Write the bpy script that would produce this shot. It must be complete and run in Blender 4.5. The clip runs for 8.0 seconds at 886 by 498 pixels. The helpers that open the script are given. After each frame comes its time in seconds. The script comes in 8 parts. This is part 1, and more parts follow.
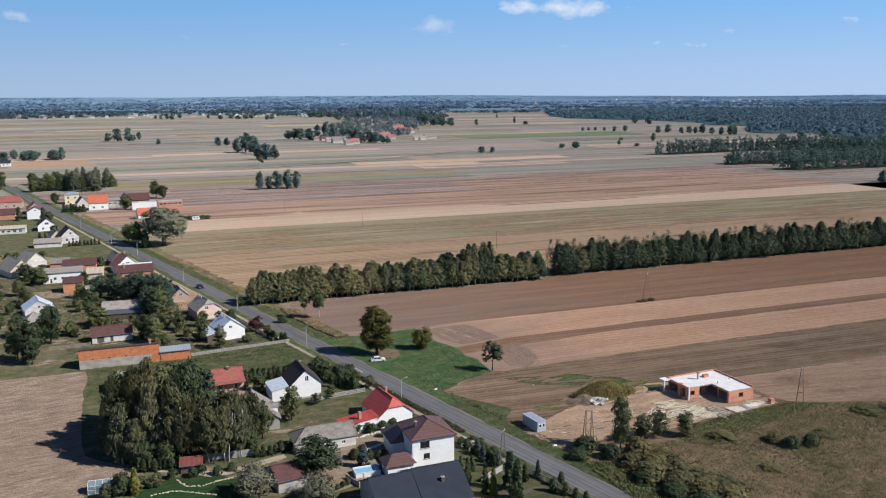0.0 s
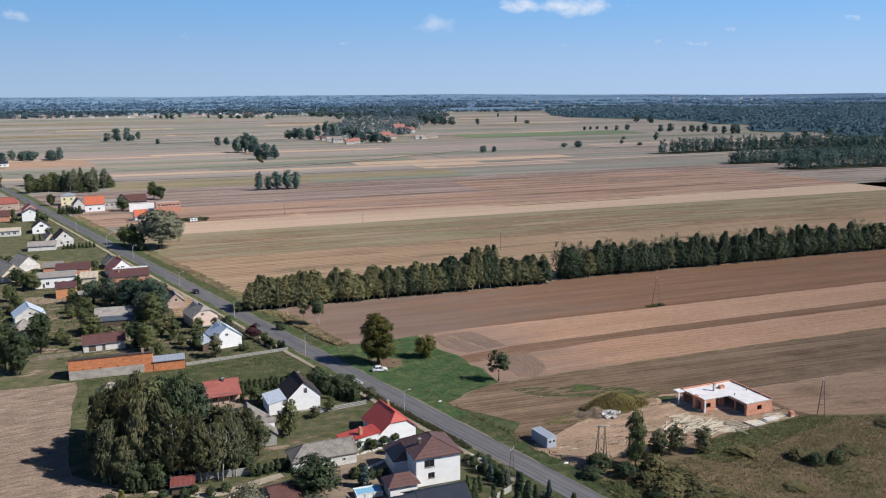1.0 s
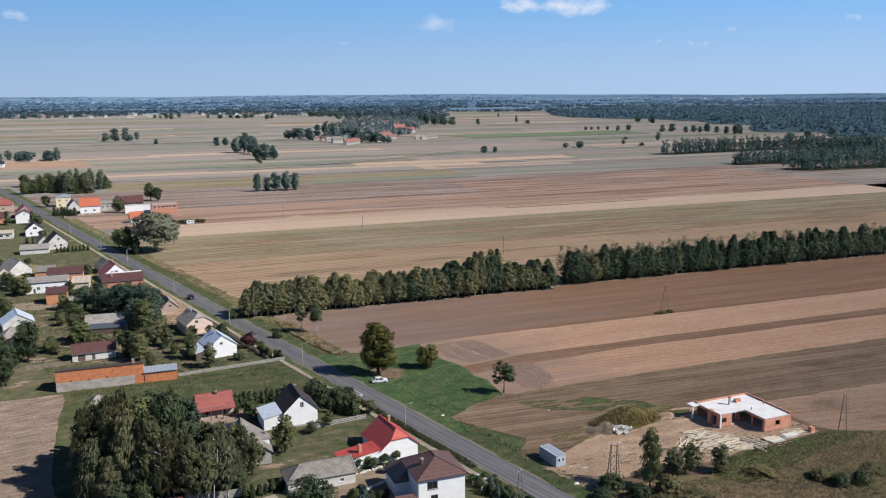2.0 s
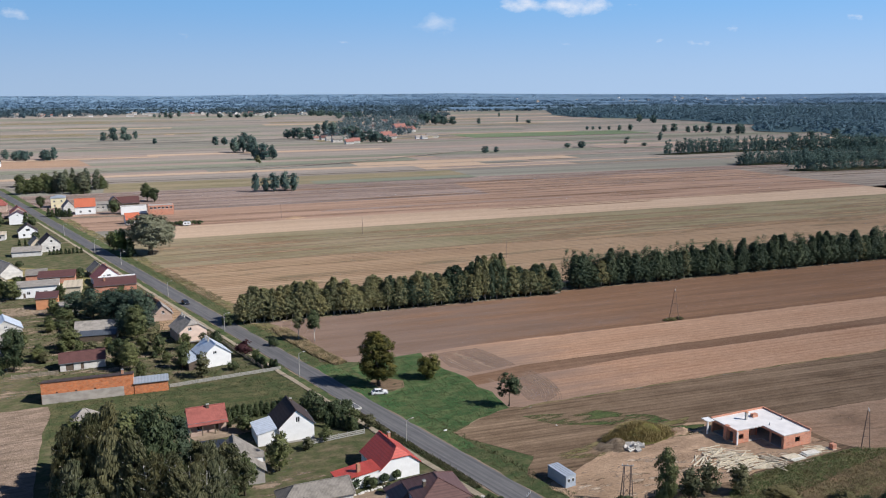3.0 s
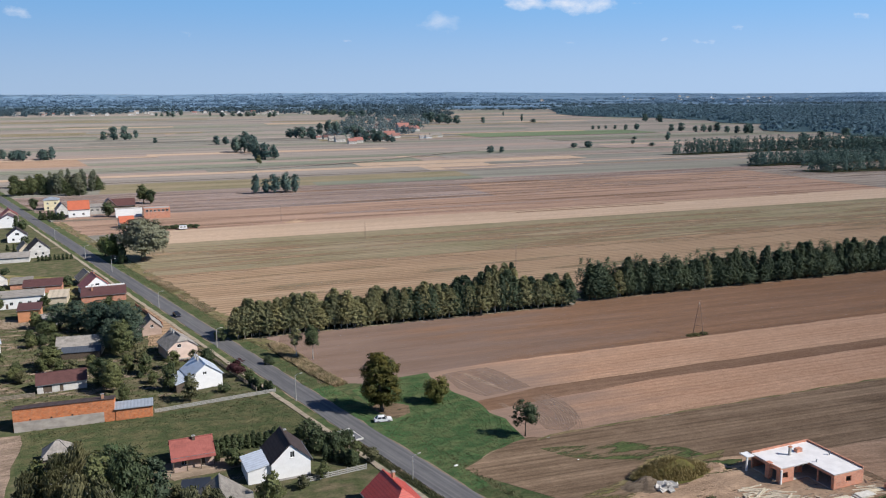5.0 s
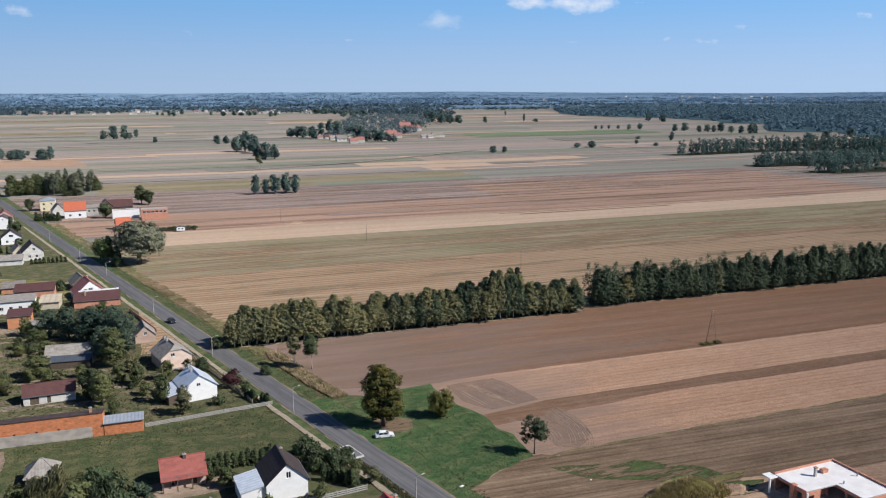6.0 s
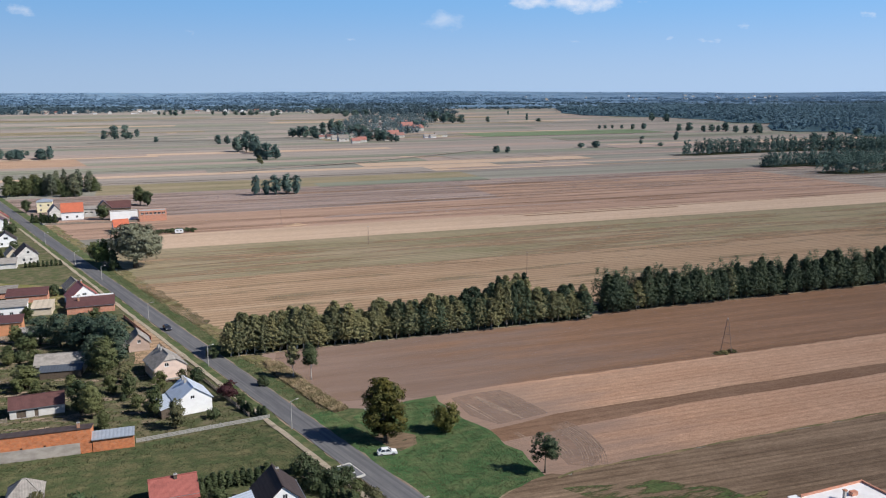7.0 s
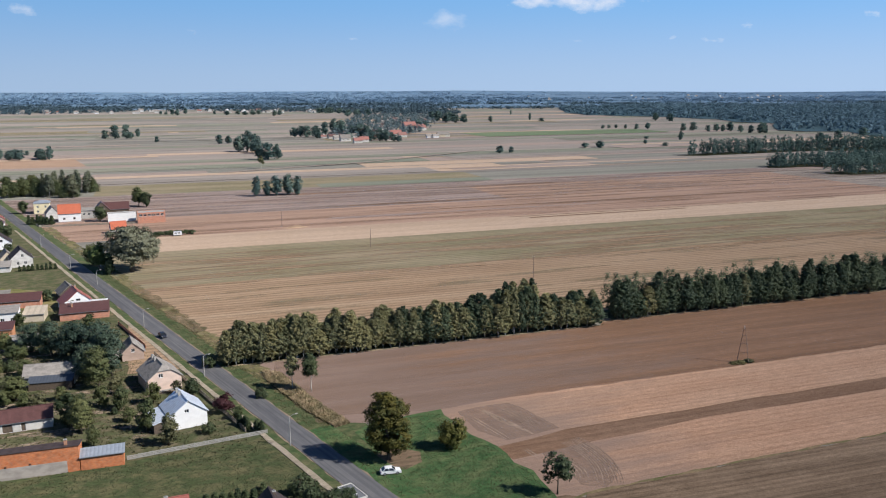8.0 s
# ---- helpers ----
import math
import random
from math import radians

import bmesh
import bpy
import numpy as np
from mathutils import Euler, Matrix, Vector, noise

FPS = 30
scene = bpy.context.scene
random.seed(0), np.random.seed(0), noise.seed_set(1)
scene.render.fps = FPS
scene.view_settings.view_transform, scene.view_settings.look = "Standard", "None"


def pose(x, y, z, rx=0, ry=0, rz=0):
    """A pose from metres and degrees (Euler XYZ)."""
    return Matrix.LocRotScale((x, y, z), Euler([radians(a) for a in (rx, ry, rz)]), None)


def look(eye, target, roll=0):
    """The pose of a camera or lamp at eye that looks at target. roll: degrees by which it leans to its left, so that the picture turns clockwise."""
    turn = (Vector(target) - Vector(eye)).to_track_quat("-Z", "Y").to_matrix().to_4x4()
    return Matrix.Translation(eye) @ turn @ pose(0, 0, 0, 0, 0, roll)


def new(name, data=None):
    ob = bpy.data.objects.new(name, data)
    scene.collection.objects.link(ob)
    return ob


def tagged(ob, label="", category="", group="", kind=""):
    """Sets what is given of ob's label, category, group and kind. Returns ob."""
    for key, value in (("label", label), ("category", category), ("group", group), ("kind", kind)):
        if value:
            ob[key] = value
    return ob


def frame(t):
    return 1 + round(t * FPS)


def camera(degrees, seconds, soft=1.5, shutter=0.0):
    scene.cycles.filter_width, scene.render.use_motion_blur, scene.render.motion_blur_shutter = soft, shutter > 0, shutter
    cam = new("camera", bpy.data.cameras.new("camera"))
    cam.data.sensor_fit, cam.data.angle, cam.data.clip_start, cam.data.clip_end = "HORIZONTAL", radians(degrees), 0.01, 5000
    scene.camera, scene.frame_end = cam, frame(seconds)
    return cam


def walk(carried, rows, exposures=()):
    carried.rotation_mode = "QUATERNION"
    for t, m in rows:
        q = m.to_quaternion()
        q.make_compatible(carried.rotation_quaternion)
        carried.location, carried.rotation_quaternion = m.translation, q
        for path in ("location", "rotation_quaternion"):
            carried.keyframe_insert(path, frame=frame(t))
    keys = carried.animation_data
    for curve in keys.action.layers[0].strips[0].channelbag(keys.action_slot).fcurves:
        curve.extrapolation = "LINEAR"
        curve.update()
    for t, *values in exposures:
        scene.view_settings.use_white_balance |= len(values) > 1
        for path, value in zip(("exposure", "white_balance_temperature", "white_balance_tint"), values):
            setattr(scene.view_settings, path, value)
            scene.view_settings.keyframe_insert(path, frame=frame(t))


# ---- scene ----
cam = camera(56.0, 8.0, soft=1.1)
PATH = [
    (0, (2.096, -9.462, 77.069), (2.164, -7.497, 76.702), -0.4),
    (0.5, (1.823, -4.703, 77.093), (1.889, -2.738, 76.725), -0.5),
    (1, (1.561, -0.011, 77.087), (1.627, 1.953, 76.718), -0.5),
    (1.5, (1.334, 4.667, 77.104), (1.4, 6.632, 76.735), -0.5),
    (3, (0.796, 18.795, 77.165), (0.862, 20.76, 76.794), -0.4),
    (3.5, (0.624, 23.529, 77.199), (0.689, 25.493, 76.828), -0.4),
    (4, (0.427, 28.212, 77.236), (0.491, 30.176, 76.863), -0.4),
    (4.5, (0.175, 32.923, 77.254), (0.236, 34.887, 76.881), -0.4),
    (6, (-0.549, 47.302, 77.241), (-0.494, 49.266, 76.866), -0.3),
    (6.5, (-0.791, 52.026, 77.208), (-0.738, 53.99, 76.833), -0.3),
    (7, (-1.023, 56.742, 77.179), (-0.973, 58.706, 76.803), -0.3),
    (7.5, (-1.312, 61.502, 77.15), (-1.264, 63.465, 76.774), -0.3),
    (8, (-1.703, 66.218, 77.139), (-1.658, 68.181, 76.762), -0.3),
]
walk(cam, [(t, look(eye, target, roll)) for t, eye, target, roll in PATH], exposures=[(0.0, 0.17, 6270, 10), (8.0, 0.17, 6270, 10)])

# ---- world, sun and exposure ----
SUN_EL, SUN_AZ = radians(39.5), math.atan2(0.945, -0.327)
world = bpy.data.worlds.new("sky")
scene.world = world
world.use_nodes = True
wn = world.node_tree
wn.nodes.clear()
w_out = wn.nodes.new("ShaderNodeOutputWorld")
w_bg = wn.nodes.new("ShaderNodeBackground")
w_sky = wn.nodes.new("ShaderNodeTexSky")
w_sky.sky_type = "NISHITA"
w_sky.sun_disc = False
w_sky.sun_elevation, w_sky.sun_rotation = SUN_EL, SUN_AZ
w_sky.altitude, w_sky.air_density, w_sky.dust_density, w_sky.ozone_density = 100, 0.65, 0.0, 2.0
w_bg.inputs["Strength"].default_value = 0.06
w_tint = wn.nodes.new("ShaderNodeMix")
w_tint.data_type, w_tint.blend_type = "RGBA", "MULTIPLY"
w_tint.inputs[0].default_value = 1.0
w_tint.inputs[7].default_value = (0.77, 0.9, 1.15, 1)
wn.links.new(w_sky.outputs[0], w_tint.inputs[6])
# pale haze low in the sky that thins out upwards and brightens towards the sun
w_co = wn.nodes.new("ShaderNodeTexCoord")
w_sep = wn.nodes.new("ShaderNodeSeparateXYZ")
wn.links.new(w_co.outputs["Generated"], w_sep.inputs[0])
w_haze = wn.nodes.new("ShaderNodeValToRGB")
w_haze.color_ramp.interpolation = "EASE"
w_haze.color_ramp.elements.new(0.5)
for e, (p, c) in zip(w_haze.color_ramp.elements, ((0.0, (0.372, 0.505, 0.7)), (0.12, (0.2, 0.43, 0.745)), (0.5, (0.09, 0.2, 0.45)))):
    e.position, e.color = p, (*c, 1)
wn.links.new(w_sep.outputs[2], w_haze.inputs[0])
w_gain = wn.nodes.new("ShaderNodeVectorMath")
w_gain.operation = "SCALE"
w_side = wn.nodes.new("ShaderNodeMapRange")
for i, v in zip((1, 2, 3, 4), (-0.6, 0.6, 14.4, 18.1)):
    w_side.inputs[i].default_value = v
wn.links.new(w_sep.outputs[0], w_side.inputs[0])
wn.links.new(w_side.outputs[0], w_gain.inputs["Scale"])
wn.links.new(w_haze.outputs[0], w_gain.inputs[0])
w_fade = wn.nodes.new("ShaderNodeMapRange")
for i, v in zip((1, 2, 3, 4), (0.1, 0.45, 0.93, 0.1)):
    w_fade.inputs[i].default_value = v
wn.links.new(w_sep.outputs[2], w_fade.inputs[0])
w_mix = wn.nodes.new("ShaderNodeMix")
w_mix.data_type = "RGBA"
wn.links.new(w_fade.outputs[0], w_mix.inputs[0])
wn.links.new(w_tint.outputs[2], w_mix.inputs[6])
wn.links.new(w_gain.outputs[0], w_mix.inputs[7])
wn.links.new(w_mix.outputs[2], w_bg.inputs[0])
wn.links.new(w_bg.outputs[0], w_out.inputs[0])

sun_data = bpy.data.lights.new("sun", "SUN")
sun_data.energy, sun_data.angle, sun_data.color = 5.0, radians(0.55), (1.0, 0.94, 0.86)
sun = new("sun", sun_data)
sun.matrix_world = look((729, -252, 636), (0, 0, 0))

# ---- materials ----
FIELD = radians(18.2)


class Mat:
    """A small node builder round one Principled surface."""

    def __init__(self, name, rough=0.9, metal=0.0, spec=0.2):
        self.m = bpy.data.materials.new(name)
        self.m.use_nodes = True
        self.t = self.m.node_tree
        self.b = self.t.nodes["Principled BSDF"]
        self.b.inputs["Roughness"].default_value = rough
        self.b.inputs["Metallic"].default_value = metal
        self.b.inputs["Specular IOR Level"].default_value = spec
        self.bump_from = None

    def node(self, kind, **values):
        n = self.t.nodes.new(kind)
        for k, v in values.items():
            n.inputs[k].default_value = v
        return n

    def link(self, a, b):
        self.t.links.new(a, b)

    def place(self, size, turn=0.0, local=False):
        """Coordinates in metres, turned about z, with one unit per given size."""
        if local:
            src = self.node("ShaderNodeTexCoord").outputs["Object"]
        else:
            src = self.node("ShaderNodeNewGeometry").outputs["Position"]
        mp = self.node("ShaderNodeMapping")
        mp.vector_type = "TEXTURE"
        mp.inputs["Rotation"].default_value = (0, 0, turn)
        mp.inputs["Scale"].default_value = size
        self.link(src, mp.inputs["Vector"])
        return mp.outputs[0]

    def noise(self, size, turn=0.0, local=False, detail=4.0, rough=0.55, warp=0.0):
        n = self.node("ShaderNodeTexNoise", Scale=1.0, Detail=detail, Roughness=rough, Distortion=warp)
        self.link(self.place(size, turn, local), n.inputs["Vector"])
        return n.outputs["Fac"]

    def ramp(self, fac, stops):
        r = self.node("ShaderNodeValToRGB")
        el = r.color_ramp.elements
        while len(el) < len(stops):
            el.new(0.5)
        for e, (p, c) in zip(el, stops):
            e.position = p
            e.color = (*c, 1) if len(c) == 3 else c
        self.link(fac, r.inputs["Fac"])
        return r.outputs["Color"]

    def grey(self, fac, a, b):
        r = self.node("ShaderNodeMapRange")
        for i, v in zip((1, 2, 3, 4), (a[0], a[1], b[0], b[1])):
            r.inputs[i].default_value = v
        self.link(fac, r.inputs[0])
        return r.outputs[0]

    def mix(self, fac, a, b, how="MIX"):
        n = self.t.nodes.new("ShaderNodeMix")
        n.data_type, n.blend_type = "RGBA", how
        for sock, v in ((n.inputs[0], fac), (n.inputs[6], a), (n.inputs[7], b)):
            if isinstance(v, (int, float)):
                sock.default_value = v
            elif isinstance(v, tuple):
                sock.default_value = (*v, 1)
            else:
                self.link(v, sock)
        return n.outputs[2]

    def colour(self, c):
        if isinstance(c, tuple):
            self.b.inputs["Base Color"].default_value = (*c, 1)
        else:
            self.link(c, self.b.inputs["Base Color"])

    def bump(self, height, dist=0.05, strength=0.6):
        n = self.node("ShaderNodeBump", Strength=strength, Distance=dist)
        self.link(height, n.inputs["Height"])
        self.link(n.outputs[0], self.b.inputs["Normal"])


def scaled(c, k):
    return tuple(min(1.0, v * k) for v in c)


def field_mat(name, c, alt, streak=3.0, long=140.0, contrast=0.75, blotch=35.0, turn=FIELD, lines=0.0, relief=0.25, furrow=0.18, matt=1.0, head=None):
    """Soil or stubble with streaks along the tillage, broad blotches and fine clods."""
    k = Mat(name, 0.95, 0.0, 0.05)
    k.b.inputs["Diffuse Roughness"].default_value = matt
    fine = k.noise((long, streak, 1), turn, detail=5)
    wide = k.noise((long * 4, streak * 6, 1), turn, detail=3)
    spots = k.noise((blotch, blotch * 0.6, 1), turn, detail=4, rough=0.6)
    grain = k.noise((0.9, 0.5, 1), turn, detail=3, rough=0.7)
    a = k.ramp(wide, [(0.33, scaled(c, 1 - 0.22 * contrast)), (0.5, c), (0.68, alt)])
    b = k.mix(k.grey(spots, (0.38, 0.66), (0.0, 0.8)), a, alt)
    d = k.mix(0.55 * contrast, b, k.ramp(fine, [(0.3, (0.55, 0.55, 0.55)), (0.5, (0.95, 0.95, 0.95)), (0.7, (1.3, 1.3, 1.3))]), "MULTIPLY")
    e = k.mix(0.5, d, k.ramp(grain, [(0.25, (0.6, 0.6, 0.6)), (0.75, (1.3, 1.3, 1.3))]), "MULTIPLY")
    clod = k.noise((3.2, 1.3, 1), turn, detail=6, rough=0.75)
    e = k.mix(0.6, e, k.ramp(clod, [(0.3, (0.68, 0.66, 0.64)), (0.7, (1.26, 1.26, 1.26))]), "MULTIPLY")
    if lines:
        w = k.node("ShaderNodeTexWave", Scale=1.0, Distortion=1.2, Detail=4.0)
        w.bands_direction = "Y"
        k.link(k.place((lines * 60, lines * 6.28, 1), turn), w.inputs["Vector"])
        e = k.mix(furrow, e, k.ramp(w.outputs["Fac"], [(0.2, (0.62, 0.62, 0.62)), (0.6, (1.2, 1.2, 1.2))]), "MULTIPLY")
    if head:
        # dusty trampled soil at the near end of the field that thins out along it
        sep = k.node("ShaderNodeSeparateXYZ")
        k.link(k.place((1, 1, 1), turn), sep.inputs[0])
        wob = k.node("ShaderNodeMath")
        k.link(sep.outputs[0], wob.inputs[0])
        k.link(k.grey(k.noise((38, 9, 1), turn, detail=5), (0.25, 0.75), (-0.7 * (head[1] - head[0]), 0.7 * (head[1] - head[0]))), wob.inputs[1])
        e = k.mix(k.grey(wob.outputs[0], (head[0], head[1]), (0.9, 0.0)), e, k.mix(0.35, e, head[2]))
        e = k.mix(k.grey(wob.outputs[0], (head[0], head[1]), (0.65, 0.0)), e, head[2])
    k.colour(e)
    k.bump(grain, relief, 0.8)
    return k.m


def grass_mat(name, c, dry, patch=9.0, amount=0.5):
    k = Mat(name, 0.95, 0.0, 0.05)
    k.b.inputs["Diffuse Roughness"].default_value = 1.0
    big = k.noise((patch, patch * 0.7, 1), FIELD, detail=5, rough=0.6)
    mid = k.noise((2.2, 1.6, 1), 0.4, detail=4, rough=0.65)
    fine = k.noise((0.5, 0.5, 0.5), detail=3, rough=0.7)
    a = k.mix(k.grey(big, (0.42, 0.68), (0.0, amount * 1.4)), c, dry)
    b = k.mix(0.6, a, k.ramp(mid, [(0.3, (0.5, 0.55, 0.5)), (0.7, (1.35, 1.3, 1.2))]), "MULTIPLY")
    k.colour(k.mix(0.5, b, k.ramp(fine, [(0.25, (0.5, 0.5, 0.5)), (0.75, (1.4, 1.4, 1.3))]), "MULTIPLY"))
    k.bump(mid, 0.3, 0.7)
    return k.m


def wall_mat(name, c, dirt=0.25, rough=0.85):
    k = Mat(name, rough, 0.0, 0.2)
    a = k.noise((2.5, 2.5, 1.2), local=True, detail=5)
    b = k.noise((0.25, 0.25, 0.5), local=True, detail=3)
    col = k.ramp(a, [(0.3, scaled(c, 1 - dirt)), (0.6, c), (0.8, scaled(c, 1.04))])
    k.colour(k.mix(0.2, col, k.ramp(b, [(0.3, (0.8, 0.78, 0.75)), (0.7, (1.05, 1.05, 1.05))]), "MULTIPLY"))
    k.bump(b, 0.01, 0.3)
    return k.m


def brick_mat(name, c, c2, mortar, width=0.38, height=0.24, dirt=0.5):
    k = Mat(name, 0.9, 0.0, 0.15)
    n = k.node("ShaderNodeTexBrick", Scale=1.0)
    n.inputs["Color1"].default_value, n.inputs["Color2"].default_value, n.inputs["Mortar"].default_value = (*c, 1), (*c2, 1), (*mortar, 1)
    n.inputs["Mortar Size"].default_value, n.inputs["Brick Width"].default_value, n.inputs["Row Height"].default_value = 0.018, width, height
    mp = k.node("ShaderNodeMapping")
    mp.inputs["Rotation"].default_value = (radians(90), 0, 0)
    tc = k.node("ShaderNodeTexCoord")
    sep = k.node("ShaderNodeSeparateXYZ")
    com = k.node("ShaderNodeCombineXYZ")
    add = k.node("ShaderNodeMath")
    k.link(tc.outputs["Object"], sep.inputs[0])
    k.link(sep.outputs[0], add.inputs[0])
    k.link(sep.outputs[1], add.inputs[1])
    k.link(add.outputs[0], com.inputs[0])
    k.link(sep.outputs[2], com.inputs[1])
    k.link(com.outputs[0], n.inputs["Vector"])
    a = k.noise((1.1, 1.1, 0.7), local=True, detail=5, rough=0.65)
    k.colour(k.mix(dirt, n.outputs["Color"], k.ramp(a, [(0.3, (0.62, 0.6, 0.6)), (0.5, (1, 1, 1)), (0.7, (1.25, 1.15, 1.0))]), "MULTIPLY"))
    k.bump(n.outputs["Fac"], -0.012, 0.5)
    return k.m


def roof_mat(name, c, rib=0.35, axis="X", rough=0.6, metal=0.0, wear=0.35, spec=0.3, course=0.0):
    """Sheet or tile roofing with ribs down the slope, faded patches and streaks."""
    k = Mat(name, rough, metal, spec)
    a = k.noise((1.6, 1.0, 1.0), local=True, detail=5, rough=0.6)
    b = k.noise((0.25, 0.8, 0.8), local=True, detail=3)
    w = k.node("ShaderNodeTexWave", Scale=1.0)
    w.bands_direction = axis
    k.link(k.place((rib * 6.28, rib * 6.28, 1), 0, True), w.inputs["Vector"])
    col = k.ramp(a, [(0.28, scaled(c, 1 - wear)), (0.52, c), (0.8, scaled(c, 1 + wear * 0.6))])
    col = k.mix(0.35, col, k.ramp(b, [(0.3, (0.65, 0.65, 0.66)), (0.7, (1.15, 1.12, 1.1))]), "MULTIPLY")
    col = k.mix(0.28, col, k.ramp(w.outputs["Fac"], [(0.1, (0.55, 0.55, 0.55)), (0.5, (1.08, 1.08, 1.08))]), "MULTIPLY")
    if course:
        v = k.node("ShaderNodeTexWave", Scale=1.0)
        v.bands_direction = "Z"
        k.link(k.place((1, 1, course * 6.28), 0, True), v.inputs["Vector"])
        col = k.mix(0.35, col, k.ramp(v.outputs["Fac"], [(0.1, (0.6, 0.6, 0.6)), (0.5, (1.06, 1.06, 1.06))]), "MULTIPLY")
    k.colour(col)
    k.bump(w.outputs["Fac"], 0.03, 0.5)
    return k.m


def leaf_mat(name, c, c2, autumn=0.0, warm=(0.22, 0.17, 0.03), spread=3.4, far=False, patch=0.0):
    """Leaves: each clump its own tint, some light passing through."""
    k = Mat(name, 0.9 if far else 0.6, 0.0, 0.0 if far else 0.2)
    geo = k.node("ShaderNodeNewGeometry")
    inf = k.node("ShaderNodeObjectInfo")
    isl = geo.outputs["Random Per Island"]
    col = k.ramp(isl, [(0.0, scaled(c, 0.9 if far else 0.72)), (0.5, c), (1.0, scaled(c2, 0.9 if far else 1.0))])
    big = k.noise((2.6, 2.6, 2.6), detail=3)
    col = k.mix(k.grey(big, (0.42, 0.64), (0.0, 0.75)), col, c2)
    if autumn:
        col = k.mix(k.grey(k.noise((spread, spread, spread * 0.65), detail=3), (0.62 - 0.35 * autumn, 0.8), (0.0, 0.85)), col, warm)
    col = k.mix(k.grey(inf.outputs["Random"], (0, 1), (0.0, 0.45)), col, (c2[0] * 1.2, c2[1] * 1.0, c2[2] * 0.8))
    if patch:
        col = k.mix(k.grey(k.noise((patch, patch * 0.7, 9), 0.5, detail=4, rough=0.6), (0.42, 0.6), (0.0, 0.75)), col, scaled(warm, 0.75))
        col = k.mix(0.8, col, k.ramp(k.noise((patch * 0.35, patch * 0.2, 9), 1.0, detail=3), [(0.35, (0.62, 0.6, 0.58)), (0.65, (1.25, 1.22, 1.2))]), "MULTIPLY")
    tone = k.grey(inf.outputs["Random"], (0, 1), (0.8, 1.15))
    v = k.t.nodes.new("ShaderNodeVectorMath")
    v.operation = "SCALE"
    k.link(col, v.inputs[0])
    k.link(tone, v.inputs["Scale"])
    k.colour(v.outputs[0])
    tr = k.node("ShaderNodeBsdfTranslucent")
    k.link(v.outputs[0], tr.inputs["Color"])
    mx = k.node("ShaderNodeMixShader", Fac=0.24)
    k.link(k.b.outputs[0], mx.inputs[1])
    k.link(tr.outputs[0], mx.inputs[2])
    k.link(mx.outputs[0], k.t.nodes["Material Output"].inputs["Surface"])
    return k.m


def plain_mat(name, c, rough=0.7, metal=0.0, spec=0.3, vary=0.15, size=0.4):
    k = Mat(name, rough, metal, spec)
    a = k.noise((size, size, size), local=True, detail=4)
    k.colour(k.ramp(a, [(0.3, scaled(c, 1 - vary)), (0.7, scaled(c, 1 + vary * 0.6))]))
    return k.m


SOIL_TAN = field_mat("dry_tilled_soil", (0.436, 0.266, 0.174), (0.472, 0.306, 0.208), 1.2, 160, 0.5, 30, lines=1.1, head=(88, 136, (0.225, 0.165, 0.135)))
SOIL_PLOUGH = field_mat("dark_harrowed_soil", (0.282, 0.157, 0.091), (0.3, 0.18, 0.118), 2.5, 160, 0.55, 60, head=(85, 165, (0.222, 0.17, 0.148)))
SOIL_STRIP = field_mat("brown_furrow", (0.215, 0.13, 0.084), (0.245, 0.156, 0.106), 1.2, 90, 0.8, 25)
STUBBLE_GREY = field_mat("weathered_stubble", (0.176, 0.123, 0.082), (0.248, 0.177, 0.121), 1.3, 60, 1.3, 14, turn=radians(16), lines=0.8, furrow=0.3)
STUBBLE_PINK = field_mat("pale_stubble", (0.32, 0.214, 0.148), (0.36, 0.25, 0.176), 1.6, 60, 0.6, 20, turn=radians(8))
STUBBLE_OCHRE = field_mat("ochre_stubble", (0.315, 0.215, 0.138), (0.36, 0.258, 0.172), 2.4, 200, 0.55, 60, lines=1.7, furrow=0.4, matt=0.55)
STUBBLE_GREEN = field_mat("green_grown_stubble", (0.232, 0.205, 0.124), (0.298, 0.242, 0.162), 3.0, 200, 0.6, 50, lines=1.9, furrow=0.34, matt=0.45)
STUBBLE_LIGHT = field_mat("light_tilled_soil", (0.46, 0.338, 0.244), (0.5, 0.375, 0.278), 6.0, 300, 0.5, 90, matt=0.45)
SOIL_BROWN = field_mat("brown_tilled_soil", (0.4, 0.268, 0.2), (0.335, 0.226, 0.168), 9.0, 420, 0.9, 120, matt=0.45)
SOIL_MAUVE = field_mat("greyish_tilled_soil", (0.35, 0.275, 0.245), (0.27, 0.205, 0.178), 14.0, 420, 1.0, 110, matt=0.45)
# far fields: soil and stubble colours greyed and blued for aerial haze
FAR_TAN = field_mat("hazed_tan_stubble", (0.336, 0.288, 0.248), (0.278, 0.243, 0.212), 14.0, 600, 1.1, 160, matt=0.45)
FAR_GREEN = field_mat("hazed_meadow", (0.205, 0.218, 0.165), (0.27, 0.258, 0.2), 14.0, 600, 1.1, 160, matt=0.45)
FAR_GREY = field_mat("hazed_fallow", (0.275, 0.256, 0.22), (0.23, 0.222, 0.185), 16.0, 600, 1.1, 160, matt=0.45)
FAR_ROSE = field_mat("hazed_rose_soil", (0.358, 0.282, 0.238), (0.31, 0.25, 0.216), 16.0, 500, 0.6, 160, matt=0.45)
CROP_GREEN = field_mat("green_catch_crop", (0.15, 0.2, 0.112), (0.18, 0.218, 0.13), 10.0, 300, 0.5, 90)
SAND = field_mat("dug_sand", (0.5, 0.355, 0.245), (0.39, 0.272, 0.185), 3.0, 14, 1.0, 9, turn=radians(25), relief=0.4)
